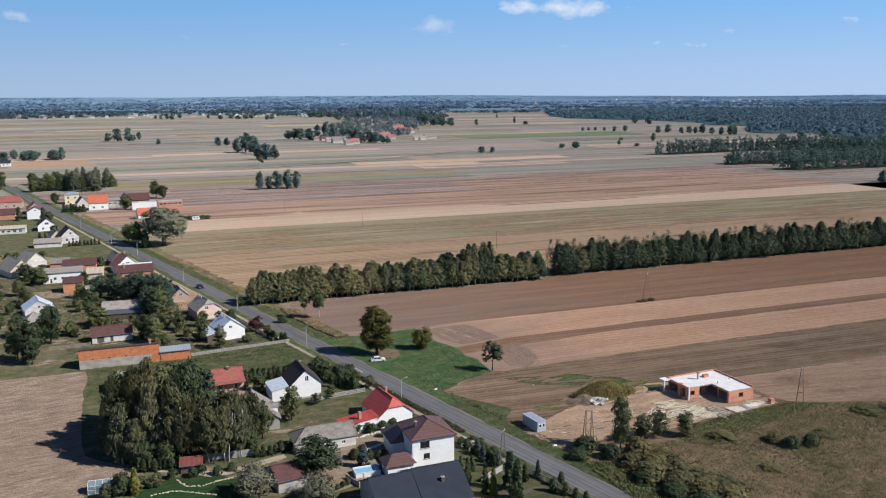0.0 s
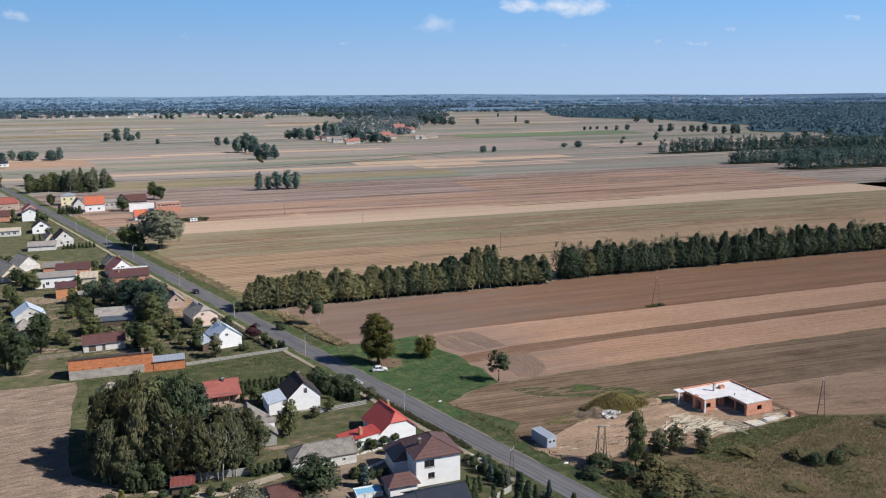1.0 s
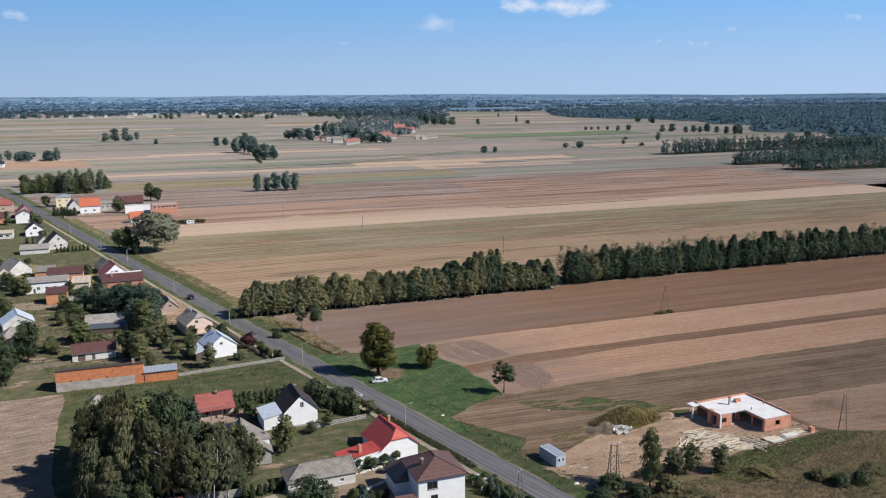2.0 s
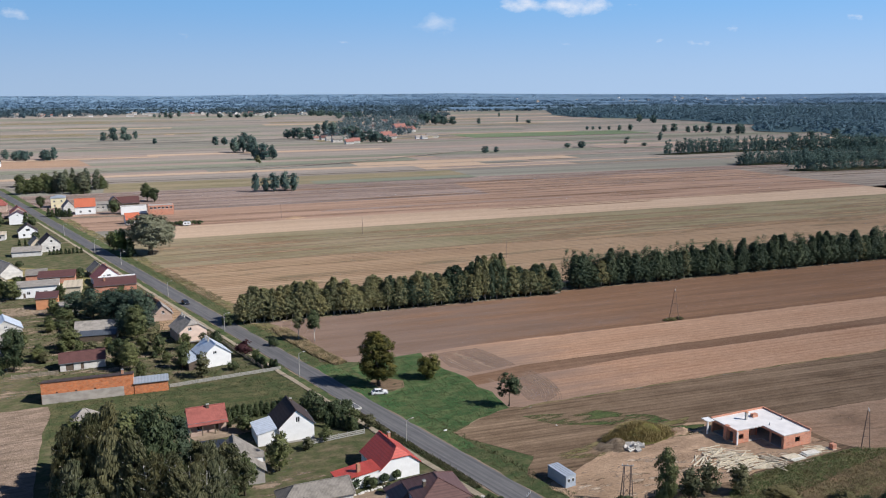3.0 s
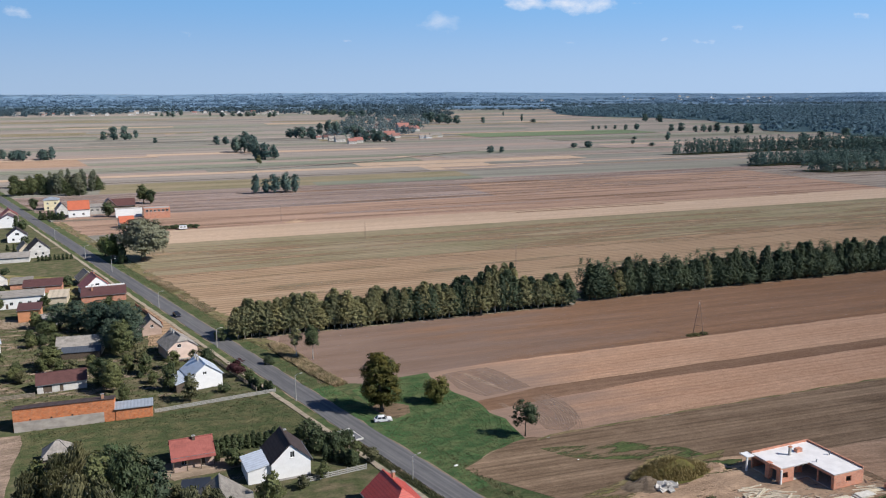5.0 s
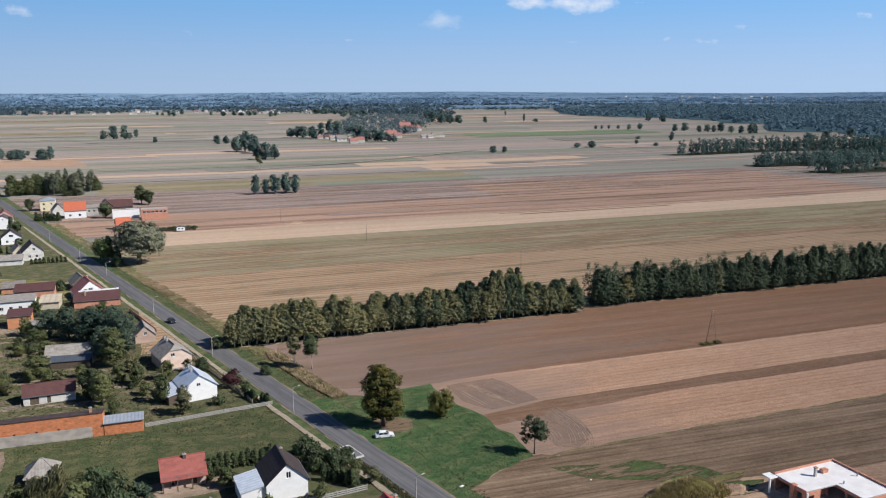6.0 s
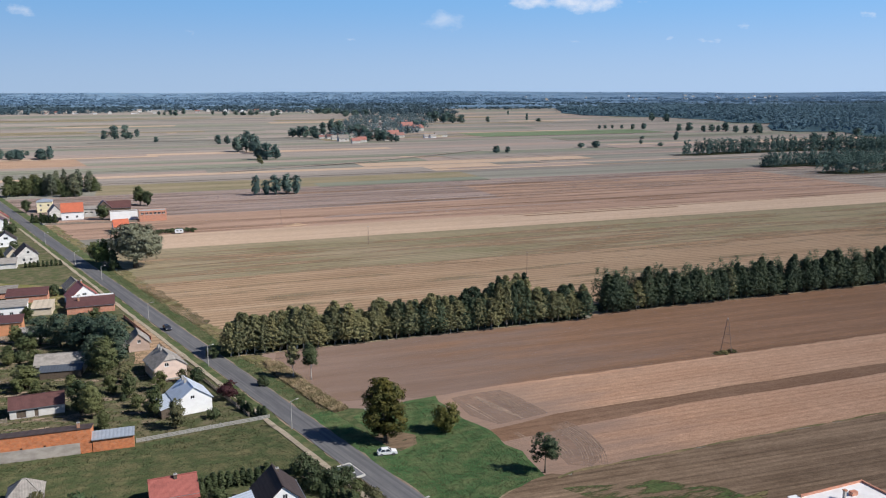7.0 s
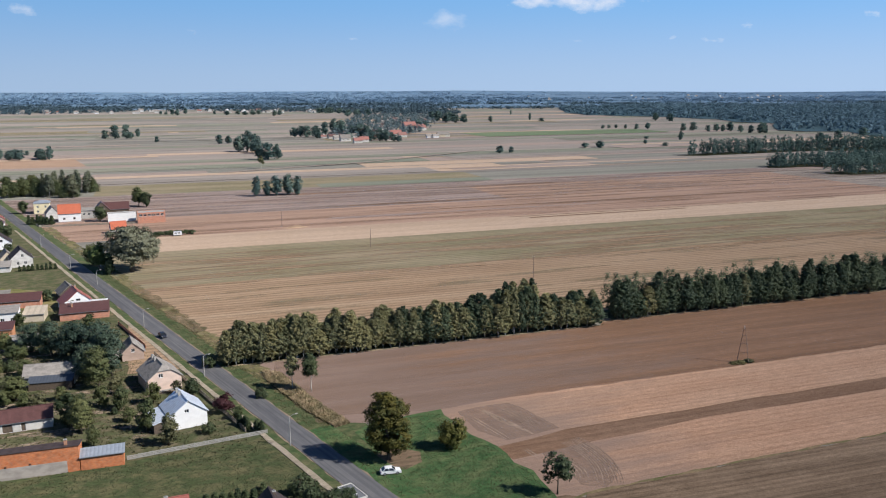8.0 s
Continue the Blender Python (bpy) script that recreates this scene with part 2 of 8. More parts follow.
LEFT_SOIL = field_mat("dry_garden_field", (0.31, 0.236, 0.184), (0.235, 0.178, 0.135), 1.0, 5, 1.3, 7, turn=radians(24), relief=0.9, lines=0.0)
MEADOW = grass_mat("dry_meadow", (0.14, 0.135, 0.055), (0.25, 0.2, 0.12), 12, 0.8)
VILLAGE_GRASS = grass_mat("yard_grass", (0.072, 0.082, 0.042), (0.148, 0.122, 0.084), 5, 0.7)
GREEN_GRASS = grass_mat("lush_grass", (0.056, 0.108, 0.046), (0.118, 0.145, 0.07), 5, 0.8)
PARCEL_GRASS = grass_mat("mown_parcel_grass", (0.06, 0.076, 0.037), (0.118, 0.11, 0.062), 5, 0.85)
VERGE = grass_mat("verge_grass", (0.06, 0.086, 0.04), (0.128, 0.124, 0.07), 4, 0.7)
SCRUB = grass_mat("dry_scrub_floor", (0.245, 0.182, 0.115), (0.14, 0.132, 0.066), 9, 0.9)
DRY_EDGE = grass_mat("pale_dry_edge", (0.3, 0.235, 0.17), (0.2, 0.16, 0.1), 3, 0.6)
LAWN = grass_mat("watered_lawn", (0.024, 0.048, 0.02), (0.04, 0.06, 0.026), 6, 0.3)
YARD = field_mat("trodden_yard", (0.285, 0.22, 0.165), (0.22, 0.172, 0.125), 2, 4, 0.6, 5)
PATH_SAND = field_mat("sandy_path", (0.35, 0.3, 0.235), (0.29, 0.25, 0.19), 1.0, 6, 0.6, 6)


def asphalt_mat():
    k = Mat("worn_asphalt", 0.85, 0.0, 0.25)
    turn = radians(123.8)
    lane = k.noise((90, 0.55, 1), turn, detail=3)
    blot = k.noise((6, 1.8, 1), turn, detail=5, rough=0.65)
    grain = k.noise((0.25, 0.25, 0.25), detail=3)
    c = k.ramp(lane, [(0.3, (0.102, 0.102, 0.108)), (0.5, (0.132, 0.131, 0.135)), (0.7, (0.182, 0.178, 0.175))])
    c = k.mix(0.6, c, k.ramp(blot, [(0.3, (0.7, 0.7, 0.72)), (0.7, (1.2, 1.18, 1.15))]), "MULTIPLY")
    k.colour(k.mix(0.3, c, k.ramp(grain, [(0.3, (0.7, 0.7, 0.7)), (0.7, (1.3, 1.3, 1.3))]), "MULTIPLY"))
    k.bump(grain, 0.01, 0.4)
    return k.m


ASPHALT = asphalt_mat()
WHITE_WALL = wall_mat("white_render", (0.85, 0.85, 0.84), 0.08)
OFFWHITE_WALL = wall_mat("aged_white_render", (0.66, 0.64, 0.6), 0.3)
PINK_WALL = wall_mat("pale_pink_render", (0.72, 0.56, 0.47), 0.15)
GREY_WALL = wall_mat("grey_cement_render", (0.42, 0.4, 0.37), 0.25)
BEIGE_WALL = wall_mat("beige_render", (0.6, 0.52, 0.4), 0.2)
YELLOW_WALL = wall_mat("cream_yellow_render", (0.8, 0.71, 0.47), 0.12)
ORANGE_WALL = wall_mat("orange_render", (0.62, 0.29, 0.15), 0.2)
SALMON_WALL = wall_mat("salmon_render", (0.52, 0.39, 0.32), 0.25)
BLOCK_WALL = brick_mat("bare_orange_block", (0.5, 0.155, 0.06), (0.6, 0.23, 0.1), (0.46, 0.28, 0.19), 0.4, 0.24, 0.8)
BRICK_WALL = brick_mat("red_hollow_brick", (0.5, 0.215, 0.14), (0.58, 0.27, 0.18), (0.5, 0.36, 0.28), 0.4, 0.24, 0.7)
CHIMNEY_BRICK = brick_mat("chimney_brick", (0.45, 0.18, 0.1), (0.5, 0.22, 0.12), (0.4, 0.3, 0.22), 0.25, 0.08, 0.4)
WOOD_DARK = plain_mat("weathered_boards", (0.13, 0.1, 0.075), 0.85, vary=0.35)
WOOD_PALE = plain_mat("fresh_timber", (0.6, 0.53, 0.41), 0.8, vary=0.3, size=0.3)
BOARD_PALE = plain_mat("pale_insulation_board", (0.62, 0.6, 0.54), 0.8, vary=0.2)
CONCRETE = plain_mat("concrete", (0.4, 0.385, 0.36), 0.9, vary=0.2)
PLASTER = wall_mat("rough_cement_plaster", (0.44, 0.395, 0.345), 0.35, 0.95)
PAD_TOP = plain_mat("dark_grey_slab", (0.17, 0.175, 0.185), 0.8, vary=0.2)
WHITE_TRIM = plain_mat("white_paint", (0.78, 0.78, 0.77), 0.5, vary=0.06)
GLASS = plain_mat("dark_window_glass", (0.02, 0.024, 0.028), 0.06, 0.0, 0.6, 0.1)
STEEL = plain_mat("galvanised_steel", (0.38, 0.39, 0.4), 0.45, 0.7, 0.5, 0.15)
ROOF_RED = roof_mat("red_metal_tile", (0.5, 0.08, 0.058), 0.12, "X", 0.45, 0.0, 0.15, 0.4, course=0.2)
ROOF_OLDRED = roof_mat("faded_red_sheet", (0.34, 0.11, 0.09), 0.1, "X", 0.6, 0.0, 0.25)
ROOF_ORANGE = roof_mat("orange_clay_tile", (0.54, 0.15, 0.08), 0.25, "X", 0.7, 0.0, 0.15, course=0.3)
ROOF_BROWN = roof_mat("brown_metal_tile", (0.14, 0.076, 0.066), 0.22, "X", 0.45, 0.0, 0.2, 0.4, course=0.22)
ROOF_MAROON = roof_mat("maroon_sheet", (0.125, 0.06, 0.055), 0.12, "X", 0.55, 0.0, 0.25)
ROOF_DARK = wall_mat("anthracite_sheet", (0.034, 0.041, 0.056), 0.2, 0.5)
ROOF_BLACK = roof_mat("black_brown_tile", (0.062, 0.046, 0.044), 0.25, "X", 0.8, 0.0, 0.25, course=0.25)
ROOF_GREY = roof_mat("weathered_cement_sheet", (0.34, 0.312, 0.28), 0.13, "X", 0.9, 0.0, 0.35, 0.1)
ROOF_GREYDARK = roof_mat("mossy_cement_sheet", (0.26, 0.238, 0.212), 0.13, "X", 0.9, 0.0, 0.35, 0.1)
ROOF_TIN = roof_mat("pale_blue_sheet_steel", (0.66, 0.72, 0.8), 0.5, "X", 0.4, 0.1, 0.15, 0.5)
ROOF_BLUEGREY = roof_mat("blue_grey_sheet", (0.34, 0.38, 0.43), 0.4, "X", 0.5, 0.1, 0.2, 0.4)
ROOF_WINE = roof_mat("wine_red_tile", (0.4, 0.135, 0.11), 0.25, "X", 0.55, 0.0, 0.2, 0.3, course=0.25)
ROOF_SLATE = roof_mat("slate_blue_sheet", (0.09, 0.105, 0.13), 0.4, "X", 0.5, 0.0, 0.15, 0.3)
# two distant reds, their colour dulled as haze would dull it
ROOF_HAZE = roof_mat("haze_dulled_tile", (0.3, 0.16, 0.135), 0.3, "X", 0.7, 0.0, 0.2)
ROOF_DULLRED = roof_mat("haze_dulled_red_tile", (0.36, 0.165, 0.135), 0.3, "X", 0.7, 0.0, 0.2)
ROOF_HUT = roof_mat("old_red_felt", (0.22, 0.07, 0.06), 0.5, "X", 0.7, 0.0, 0.25)
ROOF_FELT = roof_mat("dark_roofing_felt", (0.09, 0.065, 0.06), 1.0, "X", 0.8, 0.0, 0.3, 0.2)
ROOF_BEIGE = roof_mat("beige_felt", (0.55, 0.47, 0.36), 1.0, "X", 0.85, 0.0, 0.15, 0.2)
MEMBRANE = wall_mat("white_roof_foil", (0.77, 0.745, 0.73), 0.16, 0.6)
BARK = plain_mat("grey_brown_bark", (0.13, 0.105, 0.08), 0.95, vary=0.4, size=0.3)
BIRCH_BARK = plain_mat("white_birch_bark", (0.6, 0.57, 0.52), 0.85, vary=0.5, size=0.35)
LEAF_BIRCH = leaf_mat("birch_leaves", (0.07, 0.086, 0.042), (0.165, 0.168, 0.095), 0.1, (0.19, 0.165, 0.07))
LEAF_DARK = leaf_mat("dark_green_leaves", (0.042, 0.068, 0.034), (0.09, 0.118, 0.06))
LEAF_GREYGREEN = leaf_mat("grey_green_leaves", (0.1, 0.128, 0.085), (0.185, 0.205, 0.145))
LEAF_PARCEL = leaf_mat("parcel_grass_blades", (0.068, 0.088, 0.042), (0.11, 0.124, 0.064), 0.5, (0.16, 0.14, 0.08), 6.0)
LEAF_FRESH = leaf_mat("fresh_green_leaves", (0.07, 0.12, 0.05), (0.14, 0.195, 0.095))
LEAF_BRIGHT = leaf_mat("bright_green_leaves", (0.11, 0.165, 0.05), (0.18, 0.225, 0.085), 0.2, (0.24, 0.22, 0.08))
LEAF_SILVER = leaf_mat("silver_shrub_leaves", (0.12, 0.132, 0.088), (0.22, 0.225, 0.165), 0.3, (0.25, 0.22, 0.12))
LEAF_YELLOW = leaf_mat("yellow_green_needles", (0.11, 0.13, 0.03), (0.18, 0.19, 0.05))
LEAF_TEAL = leaf_mat("blue_green_leaves", (0.038, 0.07, 0.05), (0.082, 0.122, 0.09))
LEAF_MID = leaf_mat("green_leaves", (0.076, 0.106, 0.044), (0.145, 0.165, 0.075))
LEAF_AUTUMN = leaf_mat("turning_chestnut_leaves", (0.056, 0.074, 0.022), (0.108, 0.11, 0.034), 0.7, (0.17, 0.13, 0.02))
LEAF_WILLOW = leaf_mat("silver_willow_leaves", (0.15, 0.168, 0.11), (0.26, 0.272, 0.195))
LEAF_HEDGE = leaf_mat("shelter_belt_leaves", (0.15, 0.17, 0.086), (0.25, 0.25, 0.135), 0.3, (0.24, 0.2, 0.085))
LEAF_PINE = leaf_mat("pine_needles", (0.052, 0.085, 0.053), (0.09, 0.122, 0.074))
LEAF_BLUE = leaf_mat("blue_spruce_needles", (0.05, 0.085, 0.08), (0.1, 0.14, 0.135))
LEAF_OLIVE = leaf_mat("olive_scrub_leaves", (0.105, 0.108, 0.048), (0.17, 0.16, 0.078))
LEAF_GOLD = leaf_mat("yellowing_bush_leaves", (0.08, 0.1, 0.028), (0.15, 0.15, 0.045), 0.4, (0.17, 0.14, 0.03))
LEAF_PLUM = leaf_mat("purple_leaves", (0.05, 0.02, 0.025), (0.085, 0.035, 0.04))
# far leaves: aerial haze mixed into the leaf colours, bluer with distance
LEAF_FAR = leaf_mat("haze_tinted_wood_leaves", (0.1, 0.165, 0.155), (0.13, 0.195, 0.18), far=True)
LEAF_DISTANT = leaf_mat("haze_blue_wood_leaves", (0.088, 0.14, 0.172), (0.108, 0.163, 0.19), far=True)
LEAF_HORIZON = leaf_mat("haze_pale_wood_leaves", (0.19, 0.31, 0.46), (0.205, 0.33, 0.48), far=True)


def ragged_mat(name, base, size=6.0, share=0.5, soft=0.045, stretch=(2.2, 0.7), most=1.0, turn=FIELD):
    """A growth that breaks up into ragged patches over what lies below."""
    m = base.copy()
    m.name = name
    t = m.node_tree
    k = Mat(name + "_builder")
    bpy.data.materials.remove(k.m)
    k.m, k.t = m, t
    edge = k.noise((size * stretch[0], size * stretch[1], 1), turn, detail=6, rough=0.7)
    a = k.grey(edge, (0.5 + (0.5 - share) * 0.5 - soft, 0.5 + (0.5 - share) * 0.5 + soft), (0.0, most))
    out = t.nodes["Material Output"]
    shader = out.inputs["Surface"].links[0].from_socket
    tr, mx = k.node("ShaderNodeBsdfTransparent"), k.node("ShaderNodeMixShader")
    k.link(a, mx.inputs[0])
    k.link(tr.outputs[0], mx.inputs[1])
    k.link(shader, mx.inputs[2])
    k.link(mx.outputs[0], out.inputs["Surface"])
    return m


RAGGED_GREEN = ragged_mat("ragged_regrowth", grass_mat("stubble_regrowth", (0.078, 0.11, 0.046), (0.135, 0.132, 0.068), 4, 0.6), 4.0, 0.5, 0.05, (2.6, 0.6))
RAGGED_GRAVEL = ragged_mat("pale_gravel_patches", field_mat("pale_gravel", (0.56, 0.46, 0.36), (0.46, 0.37, 0.28), 1, 4, 1.0, 4), 2.4, 0.34)
RAGGED_EARTH = ragged_mat("dark_earth_patches", field_mat("dark_trodden_earth", (0.27, 0.19, 0.125), (0.2, 0.145, 0.1), 1, 5, 1.0, 4), 3.0, 0.22)
ROOT_EARTH = ragged_mat("earth_under_tree", field_mat("trodden_root_earth", (0.21, 0.15, 0.1), (0.165, 0.12, 0.08), 1, 5, 1.0, 4), 2.5, 0.75, 0.08)
RAGGED_DRY = ragged_mat("ragged_dry_growth", MEADOW, 5.0, 0.45)
RAGGED_HEADLAND = ragged_mat("thin_headland_grass", grass_mat("headland_grass", (0.145, 0.135, 0.068), (0.23, 0.185, 0.115), 5, 0.8), 5.0, 0.62, 0.12, (4.0, 0.9), 0.9, radians(123.8))
RAGGED_DIRT = ragged_mat("bare_yard_patches", YARD, 5.0, 0.38)
SOFT_GREEN = ragged_mat("thin_green_regrowth", STUBBLE_GREEN, 14.0, 0.22, 0.1, (6.0, 0.8))
SOFT_OCHRE = ragged_mat("ochre_patches", STUBBLE_OCHRE, 14.0, 0.36, 0.1, (7.0, 0.7))
SOFT_DARK = ragged_mat("dark_tillage_streaks", SOIL_STRIP, 16.0, 0.3, 0.12, (9.0, 0.5), 0.6)
SOFT_LIGHT = ragged_mat("pale_tillage_streaks", FAR_ROSE, 18.0, 0.34, 0.1, (9.0, 0.5), 0.7)
SOFT_DUST = ragged_mat("dusty_soil_streaks", field_mat("dusty_soil", (0.295, 0.195, 0.138), (0.26, 0.17, 0.12), 1.5, 60, 0.8, 30), 13.0, 0.4, 0.3, (6.0, 0.6), 0.55)
SOFT_PINK = ragged_mat("pale_stubble_patches", STUBBLE_PINK, 12.0, 0.95, 0.2, (1.6, 0.8))
WHEEL_MARK = field_mat("pressed_wheel_mark", (0.24, 0.172, 0.134), (0.28, 0.202, 0.156), 1.0, 20, 0.4, 20)
WHEEL_PALE = ragged_mat("dusty_wheel_trail", field_mat("pale_dust", (0.4, 0.298, 0.228), (0.365, 0.27, 0.208), 1.0, 20, 0.5, 8), 3.0, 0.8, 0.25, (2.0, 1.0), 0.85, radians(-58))
HEADLAND = ragged_mat("trampled_headland", field_mat("trampled_soil", (0.268, 0.198, 0.162), (0.315, 0.232, 0.185), 1.2, 30, 0.8, 8, turn=radians(-58), lines=0.9, furrow=0.2), 6.0, 0.6, 0.35, (2.5, 0.8), 0.6, radians(-58))
# plain soil coloured blue so that it carries the haze of distance
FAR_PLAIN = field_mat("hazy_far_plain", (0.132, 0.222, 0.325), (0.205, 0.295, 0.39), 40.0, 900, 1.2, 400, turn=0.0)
# undergrowth colour darkened to include the shade below the crowns
SHADED_FLOOR = grass_mat("wood_floor", (0.052, 0.06, 0.034), (0.082, 0.074, 0.046), 6, 0.7)
LEAF_YARD = leaf_mat("yard_weed_blades", (0.06, 0.07, 0.031), (0.095, 0.1, 0.048), 0.4, (0.15, 0.125, 0.07), 8.0)
PALE_STRAW = leaf_mat("tall_straw_blades", (0.4, 0.32, 0.2), (0.5, 0.41, 0.27), 0.3, (0.24, 0.22, 0.11), 6.0, patch=4.0)
STRAW = leaf_mat("dry_grass_blades", (0.282, 0.202, 0.128), (0.385, 0.288, 0.19), 0.6, (0.17, 0.155, 0.08), 9.0, patch=13.0)
MOUND_BLADES = leaf_mat("olive_weed_blades", (0.19, 0.17, 0.08), (0.28, 0.245, 0.125), 0.5, (0.16, 0.15, 0.06), 4.0)
LEAF_WEED = leaf_mat("green_weed_blades", (0.135, 0.195, 0.078), (0.215, 0.262, 0.118), 0.4, (0.2, 0.18, 0.08), 8.0, patch=4.0)
LEAF_SCRUB = leaf_mat("grey_green_weed_blades", (0.155, 0.172, 0.088), (0.24, 0.24, 0.132), 0.5, (0.25, 0.2, 0.12), 9.0, patch=9.0)
LEAF_LUSH = leaf_mat("lush_grass_blades", (0.096, 0.152, 0.066), (0.165, 0.205, 0.102), 0.45, (0.16, 0.17, 0.08), 8.0, patch=4.0)
# blue of the hazy distance is painted into these forest leaves
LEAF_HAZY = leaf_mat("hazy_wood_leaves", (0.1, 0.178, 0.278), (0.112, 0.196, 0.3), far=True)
LEAF_FOREST = leaf_mat("haze_blue_forest_leaves", (0.092, 0.165, 0.225), (0.108, 0.184, 0.245), far=True)
# dark floor with the same haze blue painted in as the leaves above
FOREST_FLOOR = grass_mat("hazed_forest_floor", (0.07, 0.12, 0.15), (0.085, 0.135, 0.165), 40, 0.5)

# ---- mesh helpers ----


class M:
    """Vertices and faces of one mesh, gathered piece by piece."""

    def __init__(self):
        self.v, self.f = [], []

    def poly(self, pts):
        n = len(self.v)
        self.v += [tuple(p) for p in pts]
        self.f.append(tuple(range(n, n + len(pts))))
        return self

    def solid(self, low, high):
        """A closed prism between two rings of points."""
        n, k = len(self.v), len(low)
        self.v += [tuple(p) for p in low] + [tuple(p) for p in high]
        self.f.append(tuple(range(n + k - 1, n - 1, -1)))
        self.f.append(tuple(range(n + k, n + 2 * k)))
        for i in range(k):
            j = (i + 1) % k
            self.f.append((n + i, n + j, n + k + j, n + k + i))
        return self

    def box(self, x0, x1, y0, y1, z0, z1):
        ring = [(x0, y0), (x1, y0), (x1, y1), (x0, y1)]
        return self.solid([(x, y, z0) for x, y in ring], [(x, y, z1) for x, y in ring])

    def beam(self, a, b, w, h=None):
        """A square bar from a to b."""
        a, b, h = Vector(a), Vector(b), h or w
        d = (b - a).normalized()
        s = d.cross(Vector((0, 0, 1)))
        s = s.normalized() if s.length > 1e-4 else Vector((1, 0, 0))
        u = s.cross(d)
        ring = [s * w / 2 * i + u * h / 2 * j for i, j in ((-1, -1), (1, -1), (1, 1), (-1, 1))]
        return self.solid([a + r for r in ring], [b + r for r in ring])

    def tube(self, pts, radii, n=7):
        """A round, tapered tube along points."""
        start = len(self.v)
        for i, p in enumerate(pts):
            p = Vector(p)
            d = (Vector(pts[min(i + 1, len(pts) - 1)]) - Vector(pts[max(i - 1, 0)])).normalized()
            s = d.cross(Vector((0.3, 1, 0.1))).normalized()
            u = s.cross(d)
            for k in range(n):
                a = 2 * math.pi * k / n
                self.v.append(tuple(p + (s * math.cos(a) + u * math.sin(a)) * radii[i]))
        for i in range(len(pts) - 1):
            for k in range(n):
                a, b = start + i * n + k, start + i * n + (k + 1) % n
                self.f.append((a, b, b + n, a + n))
        self.f.append(tuple(range(start + n - 1, start - 1, -1)))
        e = start + (len(pts) - 1) * n
        self.f.append(tuple(range(e, e + n)))
        return self

    def disc(self, c, r, axis, depth, n=14):
        """A short cylinder round an axis 'x', 'y' or 'z'."""
        rings = []
        for s in (-0.5, 0.5):
            ring = []
            for k in range(n):
                a = 2 * math.pi * k / n
                p, q, d = r * math.cos(a), r * math.sin(a), s * depth
                o = {"x": (d, p, q), "y": (-p, d, q), "z": (p, q, d)}[axis]
                ring.append((c[0] + o[0], c[1] + o[1], c[2] + o[2]))
            rings.append(ring)
        return self.solid(*rings)

    def weld(self):
        """Joins points that lie on one another, so that the pieces make one body."""
        seen, to, v = {}, [], []
        for q in self.v:
            key = tuple(round(c, 4) for c in q)
            if key not in seen:
                seen[key] = len(v)
                v.append(q)
            to.append(seen[key])
        faces = [tuple(dict.fromkeys(to[i] for i in f)) for f in self.f]
        count = {}
        for f in faces:
            count[frozenset(f)] = count.get(frozenset(f), 0) + 1
        self.v, self.f = v, [f for f in faces if len(f) > 2 and count[frozenset(f)] == 1]
        return self

    def mesh(self, name, mat=None, smooth=False):
        me = bpy.data.meshes.new(name)
        me.from_pydata(self.v, [], self.f)
        if mat:
            me.materials.append(mat)
        if smooth:
            me.shade_smooth()
        me.update()
        return me


def part(name, m, mat, parent, label="", smooth=False, at=None):
    """Links a mesh as one object under a thing or a part."""
    me = m if isinstance(m, bpy.types.Mesh) else m.mesh(name, mat, smooth)
    ob = new(name, me)
    ob.parent = parent
    if at is not None:
        ob.matrix_basis = at
    if label:
        ob["label"] = label
    return ob


def thing(name, x, y, turn=0.0, label="", category="", group="", kind="", z=0.0, scale=(1, 1, 1)):
    ob = new(name)
    ob.empty_display_size = 0.5
    ob.matrix_basis = Matrix.LocRotScale((x, y, z), Euler((0, 0, radians(turn))), scale)
    return tagged(ob, label, category, group, kind)


def solo(name, m, mat, x=0.0, y=0.0, turn=0.0, label="", category="", group="", kind="", z=0.0, smooth=False):
    """A thing of one mesh."""
    me = m if isinstance(m, bpy.types.Mesh) else m.mesh(name, mat, smooth)
    ob = new(name, me)
    ob.matrix_basis = pose(x, y, z, 0, 0, turn)
    return tagged(ob, label, category, group, kind)


def sheet(name, pts, z, mat, label, category="field", cell=3.5):
    """A flat polygon of ground with its own cover."""
    edge = []
    jag = random.Random(int(pts[0][0] * 7 + pts[0][1] * 3))
    for (x0, y0), (x1, y1) in zip(pts, list(pts[1:]) + [pts[0]]):
        d = math.hypot(x1 - x0, y1 - y0)
        n = max(1, int(d / cell)) if cell else 1
        for i in range(n):
            j = jag.uniform(-1, 1) * min(0.12 * cell, 0.4) if cell and i else 0.0
            edge.append((x0 + (x1 - x0) * i / n - (y1 - y0) / d * j, y0 + (y1 - y0) * i / n + (x1 - x0) / d * j, z))
    m = M().poly(edge)
    return solo(name, m, mat, label=label, category=category, kind="structure")


CF, SF = math.cos(FIELD), math.sin(FIELD)


def uw(u, w):
    """From field coordinates (along, across the strips) to the world."""
    return u * CF - w * SF, u * SF + w * CF


# ---- the ground ----
def far_rise(y):
    return 0.0 if y < 3300 else 66.0 * ((y - 3300) / 1560) ** 1.3


def far_z(x, y):
    """The height of the ground, which rises gently to low hills at the horizon."""
    hill = 2.5 * math.sin(x * 0.0021 + 1.0) + 2.0 * math.sin(x * 0.0057) if y > 3900 else 0.0
    return far_rise(y) * (1 - 0.26 * min(1.0, max(0.0, (x + 400) / 2600))) + hill * (y - 3900) / 1000


